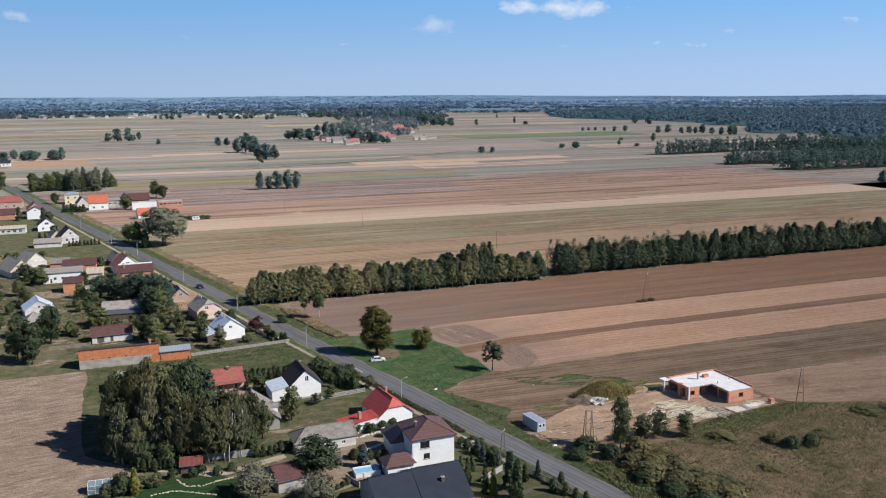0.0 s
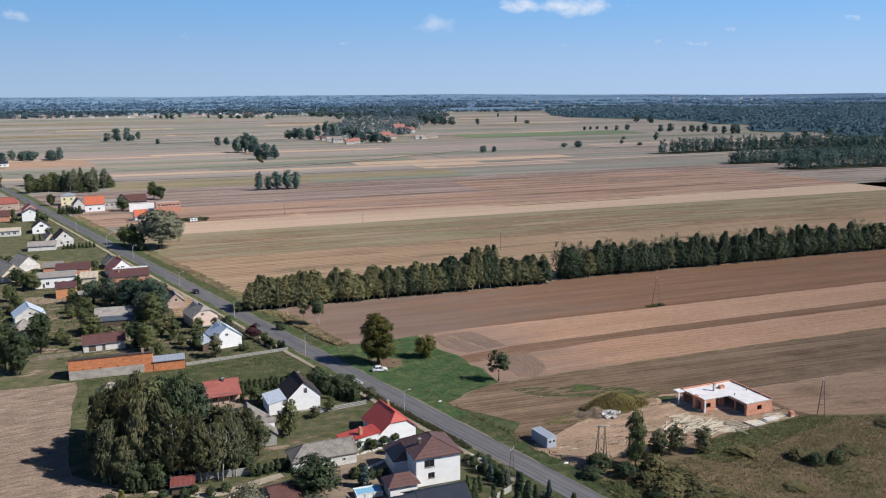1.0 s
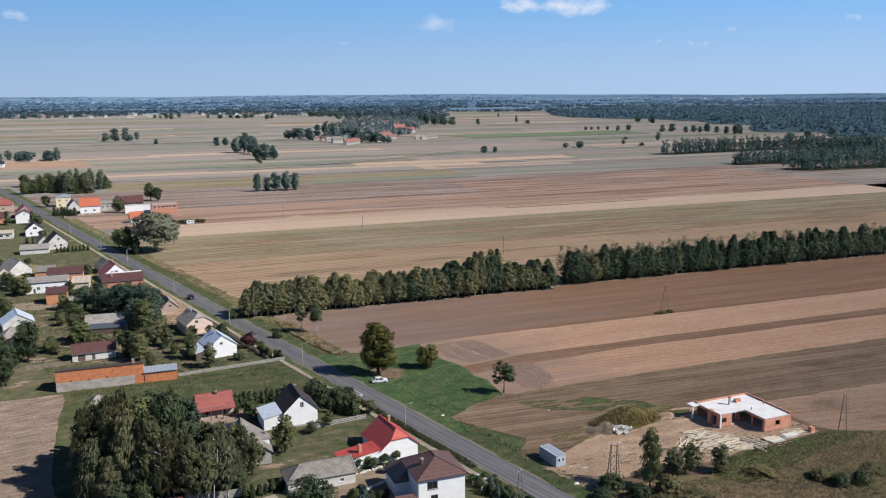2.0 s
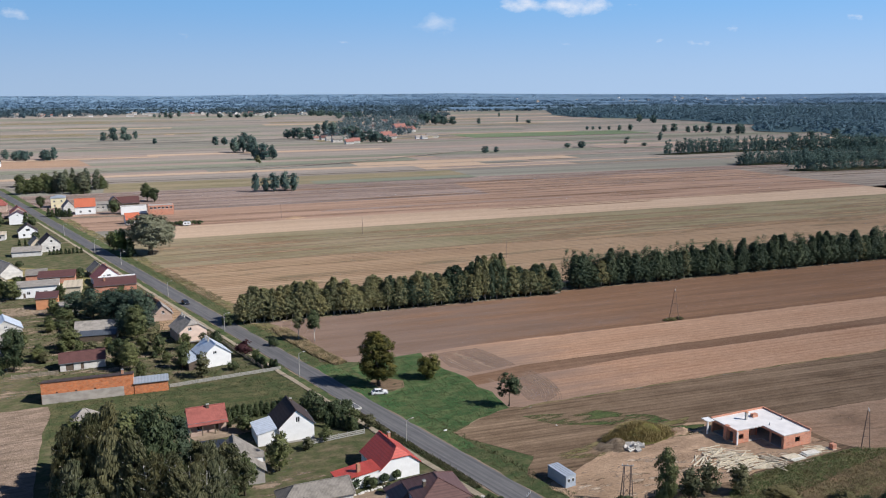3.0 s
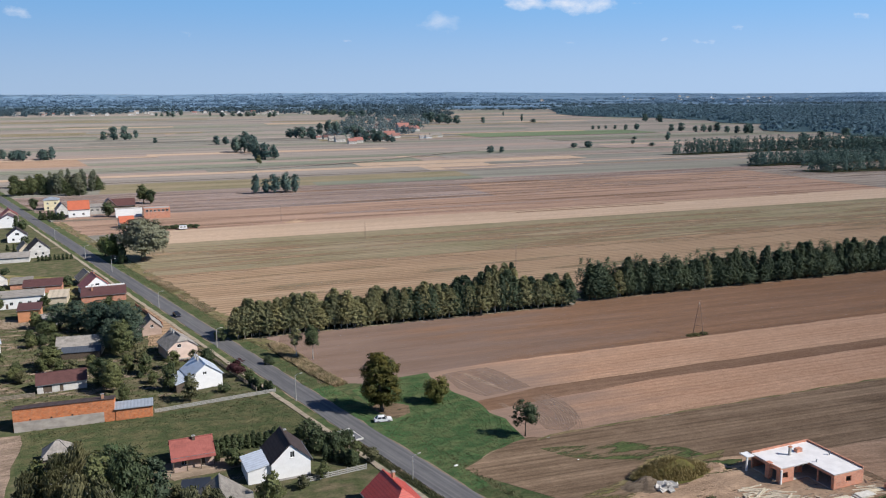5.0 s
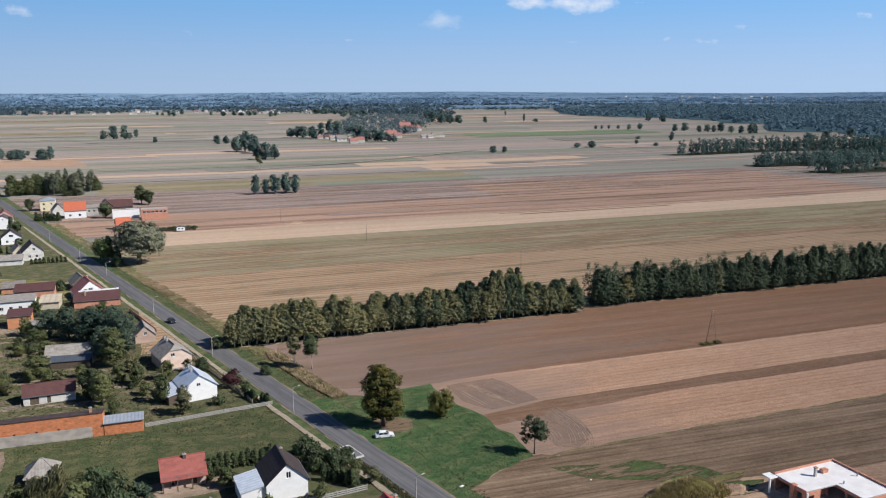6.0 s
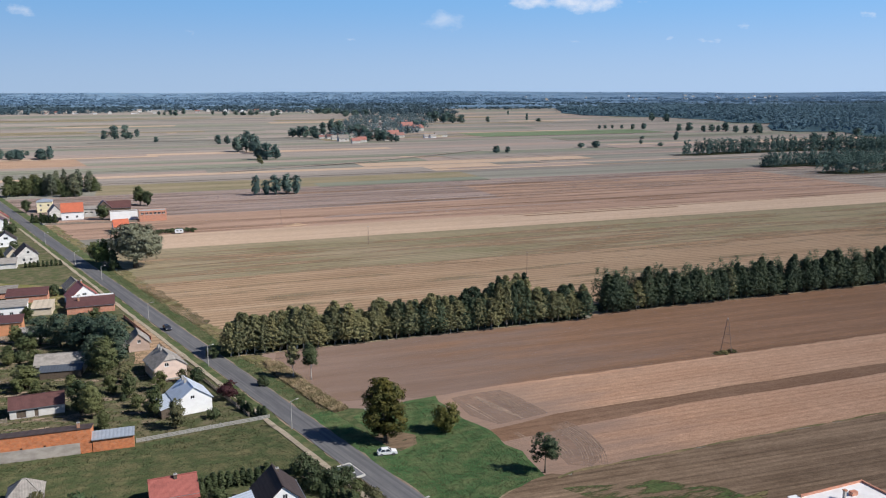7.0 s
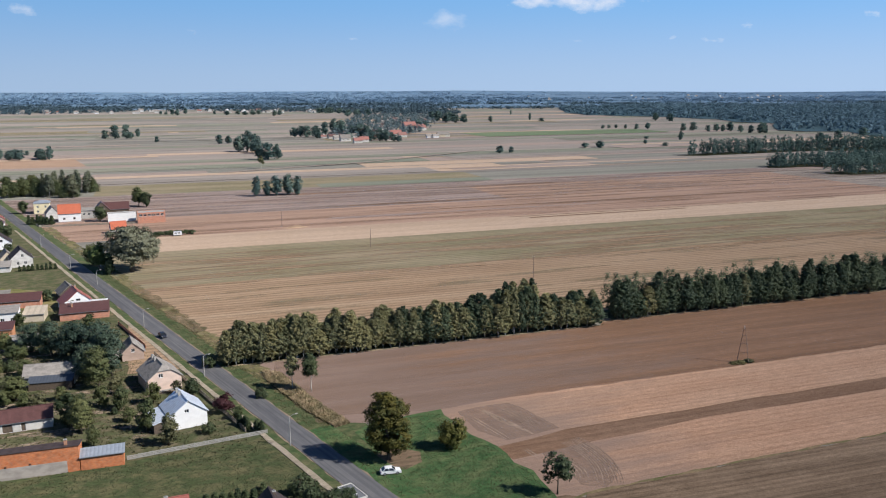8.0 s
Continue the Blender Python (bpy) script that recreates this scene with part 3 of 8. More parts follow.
def land(name, ys, mat, label, category, lift):
    """A sheet of land over the whole width of the plain."""
    m = M()
    xs = [-4600 + 400 * i for i in range(24)]
    n = len(xs)
    for j, y in enumerate(ys):
        for x in xs:
            m.v.append((x, y, far_z(x, y) + lift(y)))
    for j in range(len(ys) - 1):
        for i in range(n - 1):
            a = j * n + i
            m.f.append((a, a + 1, a + 1 + n, a + n))
    solo(name, m, mat, label=label, category=category, kind="structure")


land("ground", [-400, 100, 400, 1000, 2000, 3000, 3300, 3450, 3600, 3750, 3900, 4050, 4200, 4350, 4500, 4650, 4800, 4900], FAR_GREY, "wide flat farmland of tan and grey-green fields", "farmland", lambda y: 0.0)
# backdrop land whose haze lies in its base colour
land("backdrop", [3420 + 75 * i for i in range(20)], FAR_PLAIN, "wooded plain towards the horizon, coloured blue with haze", "landscape", lambda y: 3.0 if y > 3500 else 0.8)

Z = 0.02
ROAD_DIR = Vector((-0.5555, 0.8315, 0))
ROAD_SIDE = Vector((0.8315, 0.5555, 0))
ROAD_0 = Vector((39.6, 139, 0))


def along(s, side=0.0, z=0.0):
    """A point s metres up the road and so far to its right-hand, field side."""
    p = ROAD_0 + ROAD_DIR * s + ROAD_SIDE * side
    return p.x, p.y, z


def strip(u0, u1, w0, w1, mat, label, z):
    sheet("field", [uw(u0, w0), uw(u1, w0), uw(u1, w1), uw(u0, w1)], z, mat, label, cell=0.0 if w0 > 420 else 5.0)


# far strips, band after band to the woods
BANDS = [
    (800, 880, FAR_TAN), (880, 930, FAR_GREY), (930, 1000, FAR_ROSE), (1000, 1040, FAR_GREEN), (1040, 1120, FAR_TAN), (1120, 1165, FAR_ROSE),
    (1165, 1260, FAR_TAN), (1260, 1290, FAR_GREEN), (1290, 1325, FAR_TAN), (1325, 1460, FAR_GREY), (1460, 1560, FAR_TAN), (1560, 1660, FAR_GREEN),
    (1660, 1740, FAR_TAN), (1740, 1880, FAR_GREY), (1880, 2010, FAR_TAN), (2010, 2150, FAR_GREEN), (2150, 2330, FAR_TAN), (2330, 2560, FAR_GREY),
    (2560, 2800, FAR_TAN), (2800, 3050, FAR_GREEN), (3050, 3300, FAR_TAN),
]
for w0, w1, mt in BANDS:
    strip(-1500 if w0 > 1500 else -700, 1400, w0, w1, mt, "far strip of stubble and fallow land", Z)
far = random.Random(41)
for i in range(110):
    w0 = 800 + 1900 * far.random() ** 1.4
    u0 = far.uniform(-900, 900)
    strip(u0, u0 + far.uniform(200, 700), w0, w0 + far.uniform(10, 34) * (1 + w0 / 1500), far.choice((FAR_TAN, FAR_GREEN, FAR_GREY, FAR_ROSE, STUBBLE_LIGHT, FAR_TAN, STUBBLE_GREEN)), "narrow far strip of farmland", Z + 0.004 * i)
strip(545, 900, 1330, 1455, CROP_GREEN, "bright green strip of young crop", 2 * Z + 0.5)
strip(20, 330, 1130, 1160, STUBBLE_LIGHT, "narrow light stubble strip", 2 * Z)
strip(-250, 120, 1500, 1530, FAR_GREEN, "grey-green meadow strip", 2 * Z)
sheet("field_track", [(-191, 854), (-134, 902), (-66, 957), (0, 1035), (78, 1133), (80, 1140), (-3, 1041), (-69, 963), (-136, 907), (-193, 860)], 0.75, FAR_ROSE, "bare earth track across the far fields", "track", cell=0.0)
sheet("field", [(-520, 890), (-330, 890), (-345, 930), (-405, 1040), (-560, 1010)], 2 * Z, STUBBLE_PINK, "rose-brown bare field beside the village road")
strip(-20, 300, 730, 799, STUBBLE_GREEN, "long green meadow strip", 3 * Z)
strip(150, 300, 722, 750, FAR_GREEN, "short green meadow strip", 3 * Z + 0.05)
strip(-300, 1200, 600, 728, SOIL_MAUVE, "greyish-mauve tilled field with dark streaks", 2 * Z)
strip(260, 560, 603, 690, SOIL_BROWN, "brown tilled field with darker streaks", 3 * Z)
strip(-40, 620, 527, 602, SOIL_BROWN, "wide brown tilled field", 3 * Z)
strip(560, 900, 480, 700, FAR_TAN, "tan stubble field at the edge of the wood", 4 * Z)
strip(20, 640, 482, 528, STUBBLE_LIGHT, "light sandy tilled strip", 4 * Z)
strip(0, 760, 404, 484, STUBBLE_GREEN, "stubble field overgrown with green", 5 * Z)
strip(10, 760, 300, 406, STUBBLE_OCHRE, "ochre stubble field with mowing lines", 6 * Z)
strip(12, 758, 330, 403, SOFT_GREEN, "thin green regrowth in the ochre stubble", 7 * Z)
strip(10, 758, 398, 470, SOFT_OCHRE, "drier patches in the overgrown stubble", 7.5 * Z)
strip(-30, 618, 529, 600, SOFT_DARK, "darker streaks in the brown field", 5 * Z)
strip(-280, 900, 603, 725, SOFT_LIGHT, "pale streaks in the mauve field", 5.5 * Z)
strip(-280, 900, 606, 722, SOFT_DARK, "dark streaks in the mauve field", 6 * Z)
sheet("field", [(-44, 288), (-26, 256), (1, 259), uw(100, 247.6), uw(420, 248), uw(420, 300), uw(160, 300), uw(157, 296.4), uw(50, 296)], 3.8 * Z, SOFT_DUST, "paler dusty streaks in the harrowed soil")
for i in range(9):
    w0 = far.uniform(486, 600)
    u0 = far.uniform(40, 330)
    mt = (STUBBLE_LIGHT, STUBBLE_OCHRE, STUBBLE_GREEN, SOIL_BROWN)[i % 4] if w0 < 480 else (STUBBLE_LIGHT, SOIL_STRIP, SOIL_MAUVE)[i % 3]
    strip(u0, u0 + far.uniform(60, 300), w0, w0 + far.uniform(0.5, 2.2) * w0 / 350, mt, "thin tillage line in the stubble", 7.5 * Z + 0.003 * i)
for i in range(4):
    w0 = far.uniform(608, 720)
    u0 = far.uniform(30, 360)
    strip(u0, u0 + far.uniform(90, 260), w0, w0 + far.uniform(2, 8), (SOIL_STRIP, SOIL_MAUVE, FAR_ROSE)[i % 3], "dark streak in the tilled field", 4.4 * Z + 0.004 * i)
sheet("field", [(-50, 291), (-28, 252), (-16, 251.5), (1, 257.5), uw(100, 246.6), uw(227, 247.2), uw(420, 247.4), uw(420, 300.9), uw(160, 300.9), uw(157, 297), uw(30, 297)], 3 * Z, SOIL_PLOUGH, "dark harrowed field between shelter belt and stubble")
sheet("field", [(0.5, 259), (6, 244), (11, 236.5), (13.5, 229), (17.5, 224), (20.5, 216), (24, 212.6), uw(95, 195), uw(130, 196.3), uw(172, 197), uw(420, 198), uw(420, 247.9), uw(227, 247.7), uw(100, 247.1)], 4 * Z, SOIL_TAN, "pale tan tilled field with curved wheel marks")
sheet("field", [(22, 172), (30, 160), (44, 160), (80, 168), (170, 182), uw(420, 110), uw(420, 170), (96, 210), (60, 206), (26, 188)], 4.5 * Z, STUBBLE_GREY, "weathered stubble behind the building ground")
sheet("field", [(13, 236.5), (16.8, 230.5), uw(140, 219.2), uw(196, 219.0), uw(420, 219.6), uw(420, 226.4), uw(203, 225.7), uw(150, 225.1), uw(106, 224.3)], 5 * Z, SOIL_STRIP, "narrow dark brown ploughed strip", cell=9.0)
sheet("field", [(8, 198), (14, 205), (22, 213.5), (25, 214.5), (29, 213.6), uw(95, 195), uw(130, 196.3), uw(172, 197), uw(420, 198), uw(420, 150), (141, 222.6), (98, 208), (64, 203), (42, 193), (28, 184)], 5 * Z, STUBBLE_GREY, "weathered grey-brown stubble field with swirling tracks")
sheet("field", [(87, 205), (100, 209), (141, 222), uw(420, 150), (300, 190), (170, 186), (99, 184), (93, 190)], 6 * Z, SOFT_PINK, "pinkish bare field behind the new house")
sheet("bare_patch", [(-13, 231), (-10, 228), (-6, 226.5), (-2.6, 230), (-3, 235), (-7, 237), (-11.5, 236)], 6.6 * Z, ROOT_EARTH, "bare brown earth under the roadside tree", "soil")
# shadowed furrow line between the fields, laid as a coloured strip
sheet("field_edge", [(26, 212.3), uw(95, 194.8), uw(130, 196.1), uw(172, 196.8), uw(420, 197.8), uw(420, 198.5), uw(172, 197.5), uw(130, 196.8), uw(95, 195.5), (26, 213.0)], 5.6 * Z, SCRUB, "thin brown-olive strip for the shadowed furrow between the fields", "grass", cell=3.0)
sheet("regrowth", [(26, 208), (34, 209), (45, 211), (58, 207), (62, 202), (52, 199), (41, 202), (32, 203)], 7 * Z, RAGGED_GREEN, "ragged patches of green regrowth in the stubble", "grass")
sheet("regrowth", [(47, 195.5), (57, 200), (68, 201), (66, 196), (53, 193)], 7.2 * Z, RAGGED_GREEN, "ragged green regrowth beside the earth mound", "grass")
sheet("regrowth", [(30, 186), (40, 192), (60, 203), (66, 206), (62, 198), (44, 188), (32, 179)], 7.5 * Z, RAGGED_DRY, "ragged dry growth beside the building ground", "grass")
sheet("bare_patches", [(-60, 270), (-80, 305), (-150, 345), (-200, 420), (-170, 300), (-140, 250), (-118, 222), (-98, 226), (-92, 240), (-60, 245)], 3 * Z, RAGGED_DIRT, "bare sandy patches between the village yards", "yard")
sheet("bare_patches", [(-15, 175), (-45, 208), (-66, 200), (-60, 150), (-20, 130), (0, 150)], 3 * Z, RAGGED_DIRT, "bare sandy patches between the near gardens", "yard")
sheet("grass_patch", [(-18, 246), (-14.5, 251.5), (2, 259.3), (2.7, 255.5), (8.5, 243.7), (14.1, 237.1), (16.7, 229.1), (20.3, 225.3), (22.3, 217.4), (23.4, 213.6), (15, 207), (8, 199), (1, 211), (-8, 227)], 6 * Z, GREEN_GRASS, "lush green grass corner under the roadside trees", "grass")
sheet("sand_ground", [(24, 170), (34, 160), (44, 166), (56, 169), (63, 172), (70, 176), (85, 182.3), (93, 186), (91.5, 190), (80, 203), (64, 202), (56, 194), (40, 186), (33, 178)], 7 * Z, SAND, "dug-over sandy building ground with tyre tracks", "sand")
sheet("gravel_patches", [(27, 170), (34, 162), (46, 168), (62, 172), (84, 180), (88, 186), (70, 188), (60, 186), (46, 183), (36, 179)], 8 * Z, RAGGED_GRAVEL, "pale gravel and rubble scattered on the sand", "gravel")
sheet("earth_patches", [(30, 174), (38, 168), (52, 171), (66, 174), (92, 184), (92, 190), (80, 204), (62, 203), (56, 194), (42, 186)], 8.5 * Z, RAGGED_EARTH, "dark trodden earth round the new house", "soil")
sheet("scrub_ground", [(36, 157.5), (46, 163), (56, 165.5), (61, 166), (71, 174), (86, 181), (99, 186), (170, 187.5), (300, 191), (300, 60), (82, 60)], 6.4 * Z, SCRUB, "dry overgrown scrubland", "scrubland")
sheet("garden_field", [(-170, 205), (-113, 214), (-92, 220.5), (-89.5, 216), (-86, 203), (-81, 190), (-76, 176), (-70, 163), (-61, 158), (-57, 155), (-57.5, 150), (-63, 147), (-62, 120), (-170, 110)], 5 * Z, LEFT_SOIL, "dry harrowed garden field", "field")



def wheel_marks(a, b, c, n, gap, width, mat, label, lift=5.6):
    """Curved wheel marks where the tractor turned, n of them side by side along one bend."""
    a, b, c = Vector(a), Vector(b), Vector(c)
    for k in range(n):
        m = M()
        for i in range(15):
            f = i / 14
            p = a * (1 - f) ** 2 + b * 2 * f * (1 - f) + c * f * f
            d = ((b - a) * (1 - f) + (c - b) * f).normalized()
            thin = width * (0.35 + 0.65 * math.sin(math.pi * min(1.0, 0.12 + f)))
            for o in (0.0, thin):
                q = p + Vector((d.y, -d.x)) * (k * gap + o)
                m.v.append((q.x, q.y, lift * Z))
        for i in range(14):
            m.f.append((2 * i, 2 * i + 1, 2 * i + 3, 2 * i + 2))
        solo("wheel_track", m, mat, label=label, category="wheel track", kind="structure")


TURN_LABEL = "curved tractor wheel mark in the tan soil"
sheet("verge", [along(58, 3.2)[:2], along(128, 3.2)[:2], along(128, 9)[:2], along(100, 9.5)[:2], along(58, 7.5)[:2]], 8.6 * Z, GREEN_GRASS, "green roadside grass below the chestnut tree", "grass", cell=2.0)
sheet("field_edge", [(18, 226), (27, 213), (40, 215), (34, 205), (22, 206), (13, 204)], 2.6 * Z, DRY_EDGE, "dry grass at the field corner", "grass")
sheet("headland", [(6, 257.5), (11, 260.5), (18.7, 263.1), (22.1, 259.2), (25.6, 253.4), (29.1, 247), (23, 243.5), (16.5, 240.5), (10, 246)], 4.6 * Z, HEADLAND, "greyish trampled headland of the tan field", cell=1.2)
sheet("headland", [(22.5, 234.5), (29.9, 239.8), (33.5, 238.4), (36.1, 232.2), (38.2, 226), (36.3, 221), (33.7, 217.5), (29, 218.5), (27, 226)], 4.6 * Z, HEADLAND, "greyish trampled headland of the tan field", cell=1.2)
wheel_marks((9.8, 254), (13.3, 248.6), (17.1, 241.4), 2, 0.9, 0.4, WHEEL_PALE, TURN_LABEL)
wheel_marks((12.5, 258.6), (18.6, 251), (22.8, 243.9), 1, 1.0, 2.0, WHEEL_PALE, "broad pale tractor trail in the headland", 5.5)
wheel_marks((17.5, 260), (21.6, 256), (24.6, 247.4), 3, 1.0, 0.34, WHEEL_PALE, TURN_LABEL)
wheel_marks((17.9, 260.3), (22, 256.2), (25, 247.6), 4, 1.0, 0.3, WHEEL_MARK, TURN_LABEL, 5.7)
wheel_marks((20.3, 235.8), (21.9, 233.3), (23, 230.8), 2, 0.8, 0.4, WHEEL_PALE, TURN_LABEL)
wheel_marks((28.4, 238.6), (34.5, 230.4), (32.4, 219.6), 5, -1.15, 0.36, WHEEL_PALE, TURN_LABEL)
wheel_marks((28.9, 238.9), (35, 230.6), (32.9, 219.6), 5, -1.15, 0.34, WHEEL_MARK, TURN_LABEL, 5.7)
wheel_marks((26.8, 231.2), (32, 228), (30.8, 221), 4, 0.8, 0.32, WHEEL_PALE, TURN_LABEL)
village = [along(-90, -4)[:2], along(380, -4)[:2], along(500, -4)[:2], (-460, 560), (-330, 300), (-170, 205), (-60, 60)]
sheet("village_ground", village, 2 * Z, VILLAGE_GRASS, "patchy yard grass between the village houses", "grass")
sheet("parcel", [(-93, 221), (-65, 232), (-38, 244), along(108, -7)[:2], (-20, 219), (-32, 214), (-52, 204), (-70, 196), (-82, 196)], 4 * Z, PARCEL_GRASS, "mown grass parcel behind the brick outbuilding", "grass")
sheet("garden_path", [(-52, 154.5), (-46, 153.4), (-40.6, 151.6), (-36.8, 152.4), (-33, 154.6), (-26, 160), (-27, 162), (-34, 157), (-37, 155), (-41, 154), (-46, 155.2), (-52, 156)], 6 * Z, PATH_SAND, "pale sandy garden path", "path", cell=0.6)
sheet("lawn", [(-56, 148), (-46, 152), (-38, 152), (-30, 147), (-30, 138), (-50, 138)], 5 * Z, LAWN, "watered garden lawn with stone edging", "grass")
sheet("yard", [(-50, 196), (-36, 203), (-33, 206), (-47, 207), (-56, 203)], 5 * Z, YARD, "trodden sandy farmyard", "yard")
sheet("yard", [(-15, 143), (-2, 152), (-1, 166), (-8, 172), (-15, 168), (-14, 156), (-20, 150)], 5 * Z, YARD, "sandy garden yard with shrubs", "yard")
sheet("yard", [(-150, 308), (-132, 312), (-130, 318), (-142, 322), (-156, 318)], 5 * Z, YARD, "sandy yard beside the orange house", "yard")
sheet("yard", [(-196, 455), (-176, 462), (-168, 480), (-150, 487), (-146, 480), (-160, 470)], 5 * Z, YARD, "gravel forecourt by the road", "yard")
sheet("field", [along(492, 5)[:2], along(455, 5)[:2], (-172, 540), (-172, 553), (-215, 541)], 6.6 * Z, SOIL_BROWN, "small brown garden plot beside the road", "field")
sheet("field", [along(300, -9)[:2], along(262, -9)[:2], (-205, 372), (-225, 408)], 4 * Z, MEADOW, "mown grass strip between the yards", "grass")


def ribbon(name, s0, s1, a, b, z, mat, label, category, step=20.0, wob=0.0, seed=1):
    """A strip beside the road between two offsets, with uneven edges."""
    rnd = random.Random(seed)
    m = M()
    k = int((s1 - s0) / step) + 1
    for i in range(k + 1):
        s = s0 + (s1 - s0) * i / k
        m.v += [along(s, a + rnd.uniform(-wob, wob), z), along(s, b + rnd.uniform(-wob, wob), z)]
    for i in range(k):
        m.f.append((2 * i, 2 * i + 1, 2 * i + 3, 2 * i + 2))
    return solo(name, m, mat, label=label, category=category, kind="structure")


ribbon("verge", -90, 200, 3, 17, 2.5 * Z, VERGE, "wide grassy strip between road and fields", "grass", 8, 1.5, 8)
ribbon("verge", -90, 700, 2.9, 7.6, 8 * Z, VERGE, "green roadside verge with a shallow ditch", "grass", 2.2, 0.7, 3)
ribbon("verge", -90, 700, -6.2, -2.9, 8 * Z, VERGE, "green roadside verge on the village side", "grass", 2.5, 0.35, 4)
ribbon("headland", 128, 480, 6.5, 13.0, 7 * Z, RAGGED_HEADLAND, "dry olive grass between verge and field", "grass", 2, 1.2, 12)
ribbon("shoulder", -90, 700, -3.3, 3.3, 9 * Z, YARD, "dusty gravel shoulder of the road", "gravel", 4, 0.35, 5)


def build_road():
    m = M()
    rnd = random.Random(9)
    s, k = -90.0, 0
    while s < 720:
        l, r = -3.05 + rnd.uniform(-0.1, 0.1), 3.05 + rnd.uniform(-0.1, 0.1)
        for o, h in ((l, 0.0), (l, 0.05), (0.0, 0.11), (r, 0.05), (r, 0.0)):
            m.v.append(along(s, o, 9.5 * Z + h))
        if k:
            for i in range(4):
                a = 5 * (k - 1) + i
                m.f.append((a, a + 1, a + 6, a + 5))
        s, k = s + 4, k + 1
    solo("road", m, ASPHALT, label="straight worn grey asphalt country road", category="road", kind="structure")


build_road()


def build_path():
    me = M().box(-0.98, 0.98, -0.6, 0.6, 0, 0.06).mesh("slab", PATH_SAND)
    base = ribbon("pavement", 18, 480, -6.7, -5.4, 9 * Z, PATH_SAND, "narrow pale footpath along the village side", "footpath", 5, 0.2, 6)
    for i in range(90):
        ob = new("slab", me)
        ob.parent = base
        x, y, _ = along(60 + i * 2, -6.05)
        ob.matrix_basis = pose(x, y, 9 * Z - 0.02, 0, 0, 123.8)


build_path()

# ---- trees ----
PROFILE = {
    "round": lambda s: math.sqrt(max(0.0, 1 - (1.9 * s - 0.9) ** 2)),
    "egg": lambda s: math.sqrt(max(0.0, 1 - (2 * s - 1) ** 2)) * (1.08 - 0.3 * s),
    "birch": lambda s: (math.sin(math.pi * min(1, s * 0.86 + 0.12)) ** 0.8) * (1 - 0.35 * s),
    "cone": lambda s: 1.0 - 0.93 * s,
    "dome": lambda s: math.sqrt(max(0.0, 1 - s * s)),
    "plume": lambda s: (0.62 + 0.38 * min(1, s / 0.3)) * (1 - 0.84 * s ** 2.4),
    "spire": lambda s: (1 - s ** 1.9) * 0.96 + 0.04,
    "feather": lambda s: (0.45 + 0.55 * math.sin(math.pi * min(1, s * 0.8 + 0.2))) * (1 - 0.8 * s ** 1.5),
    "pine": lambda s: (0.55 + 0.45 * math.sin(3.1 * s)) * (1 - 0.55 * s),
}


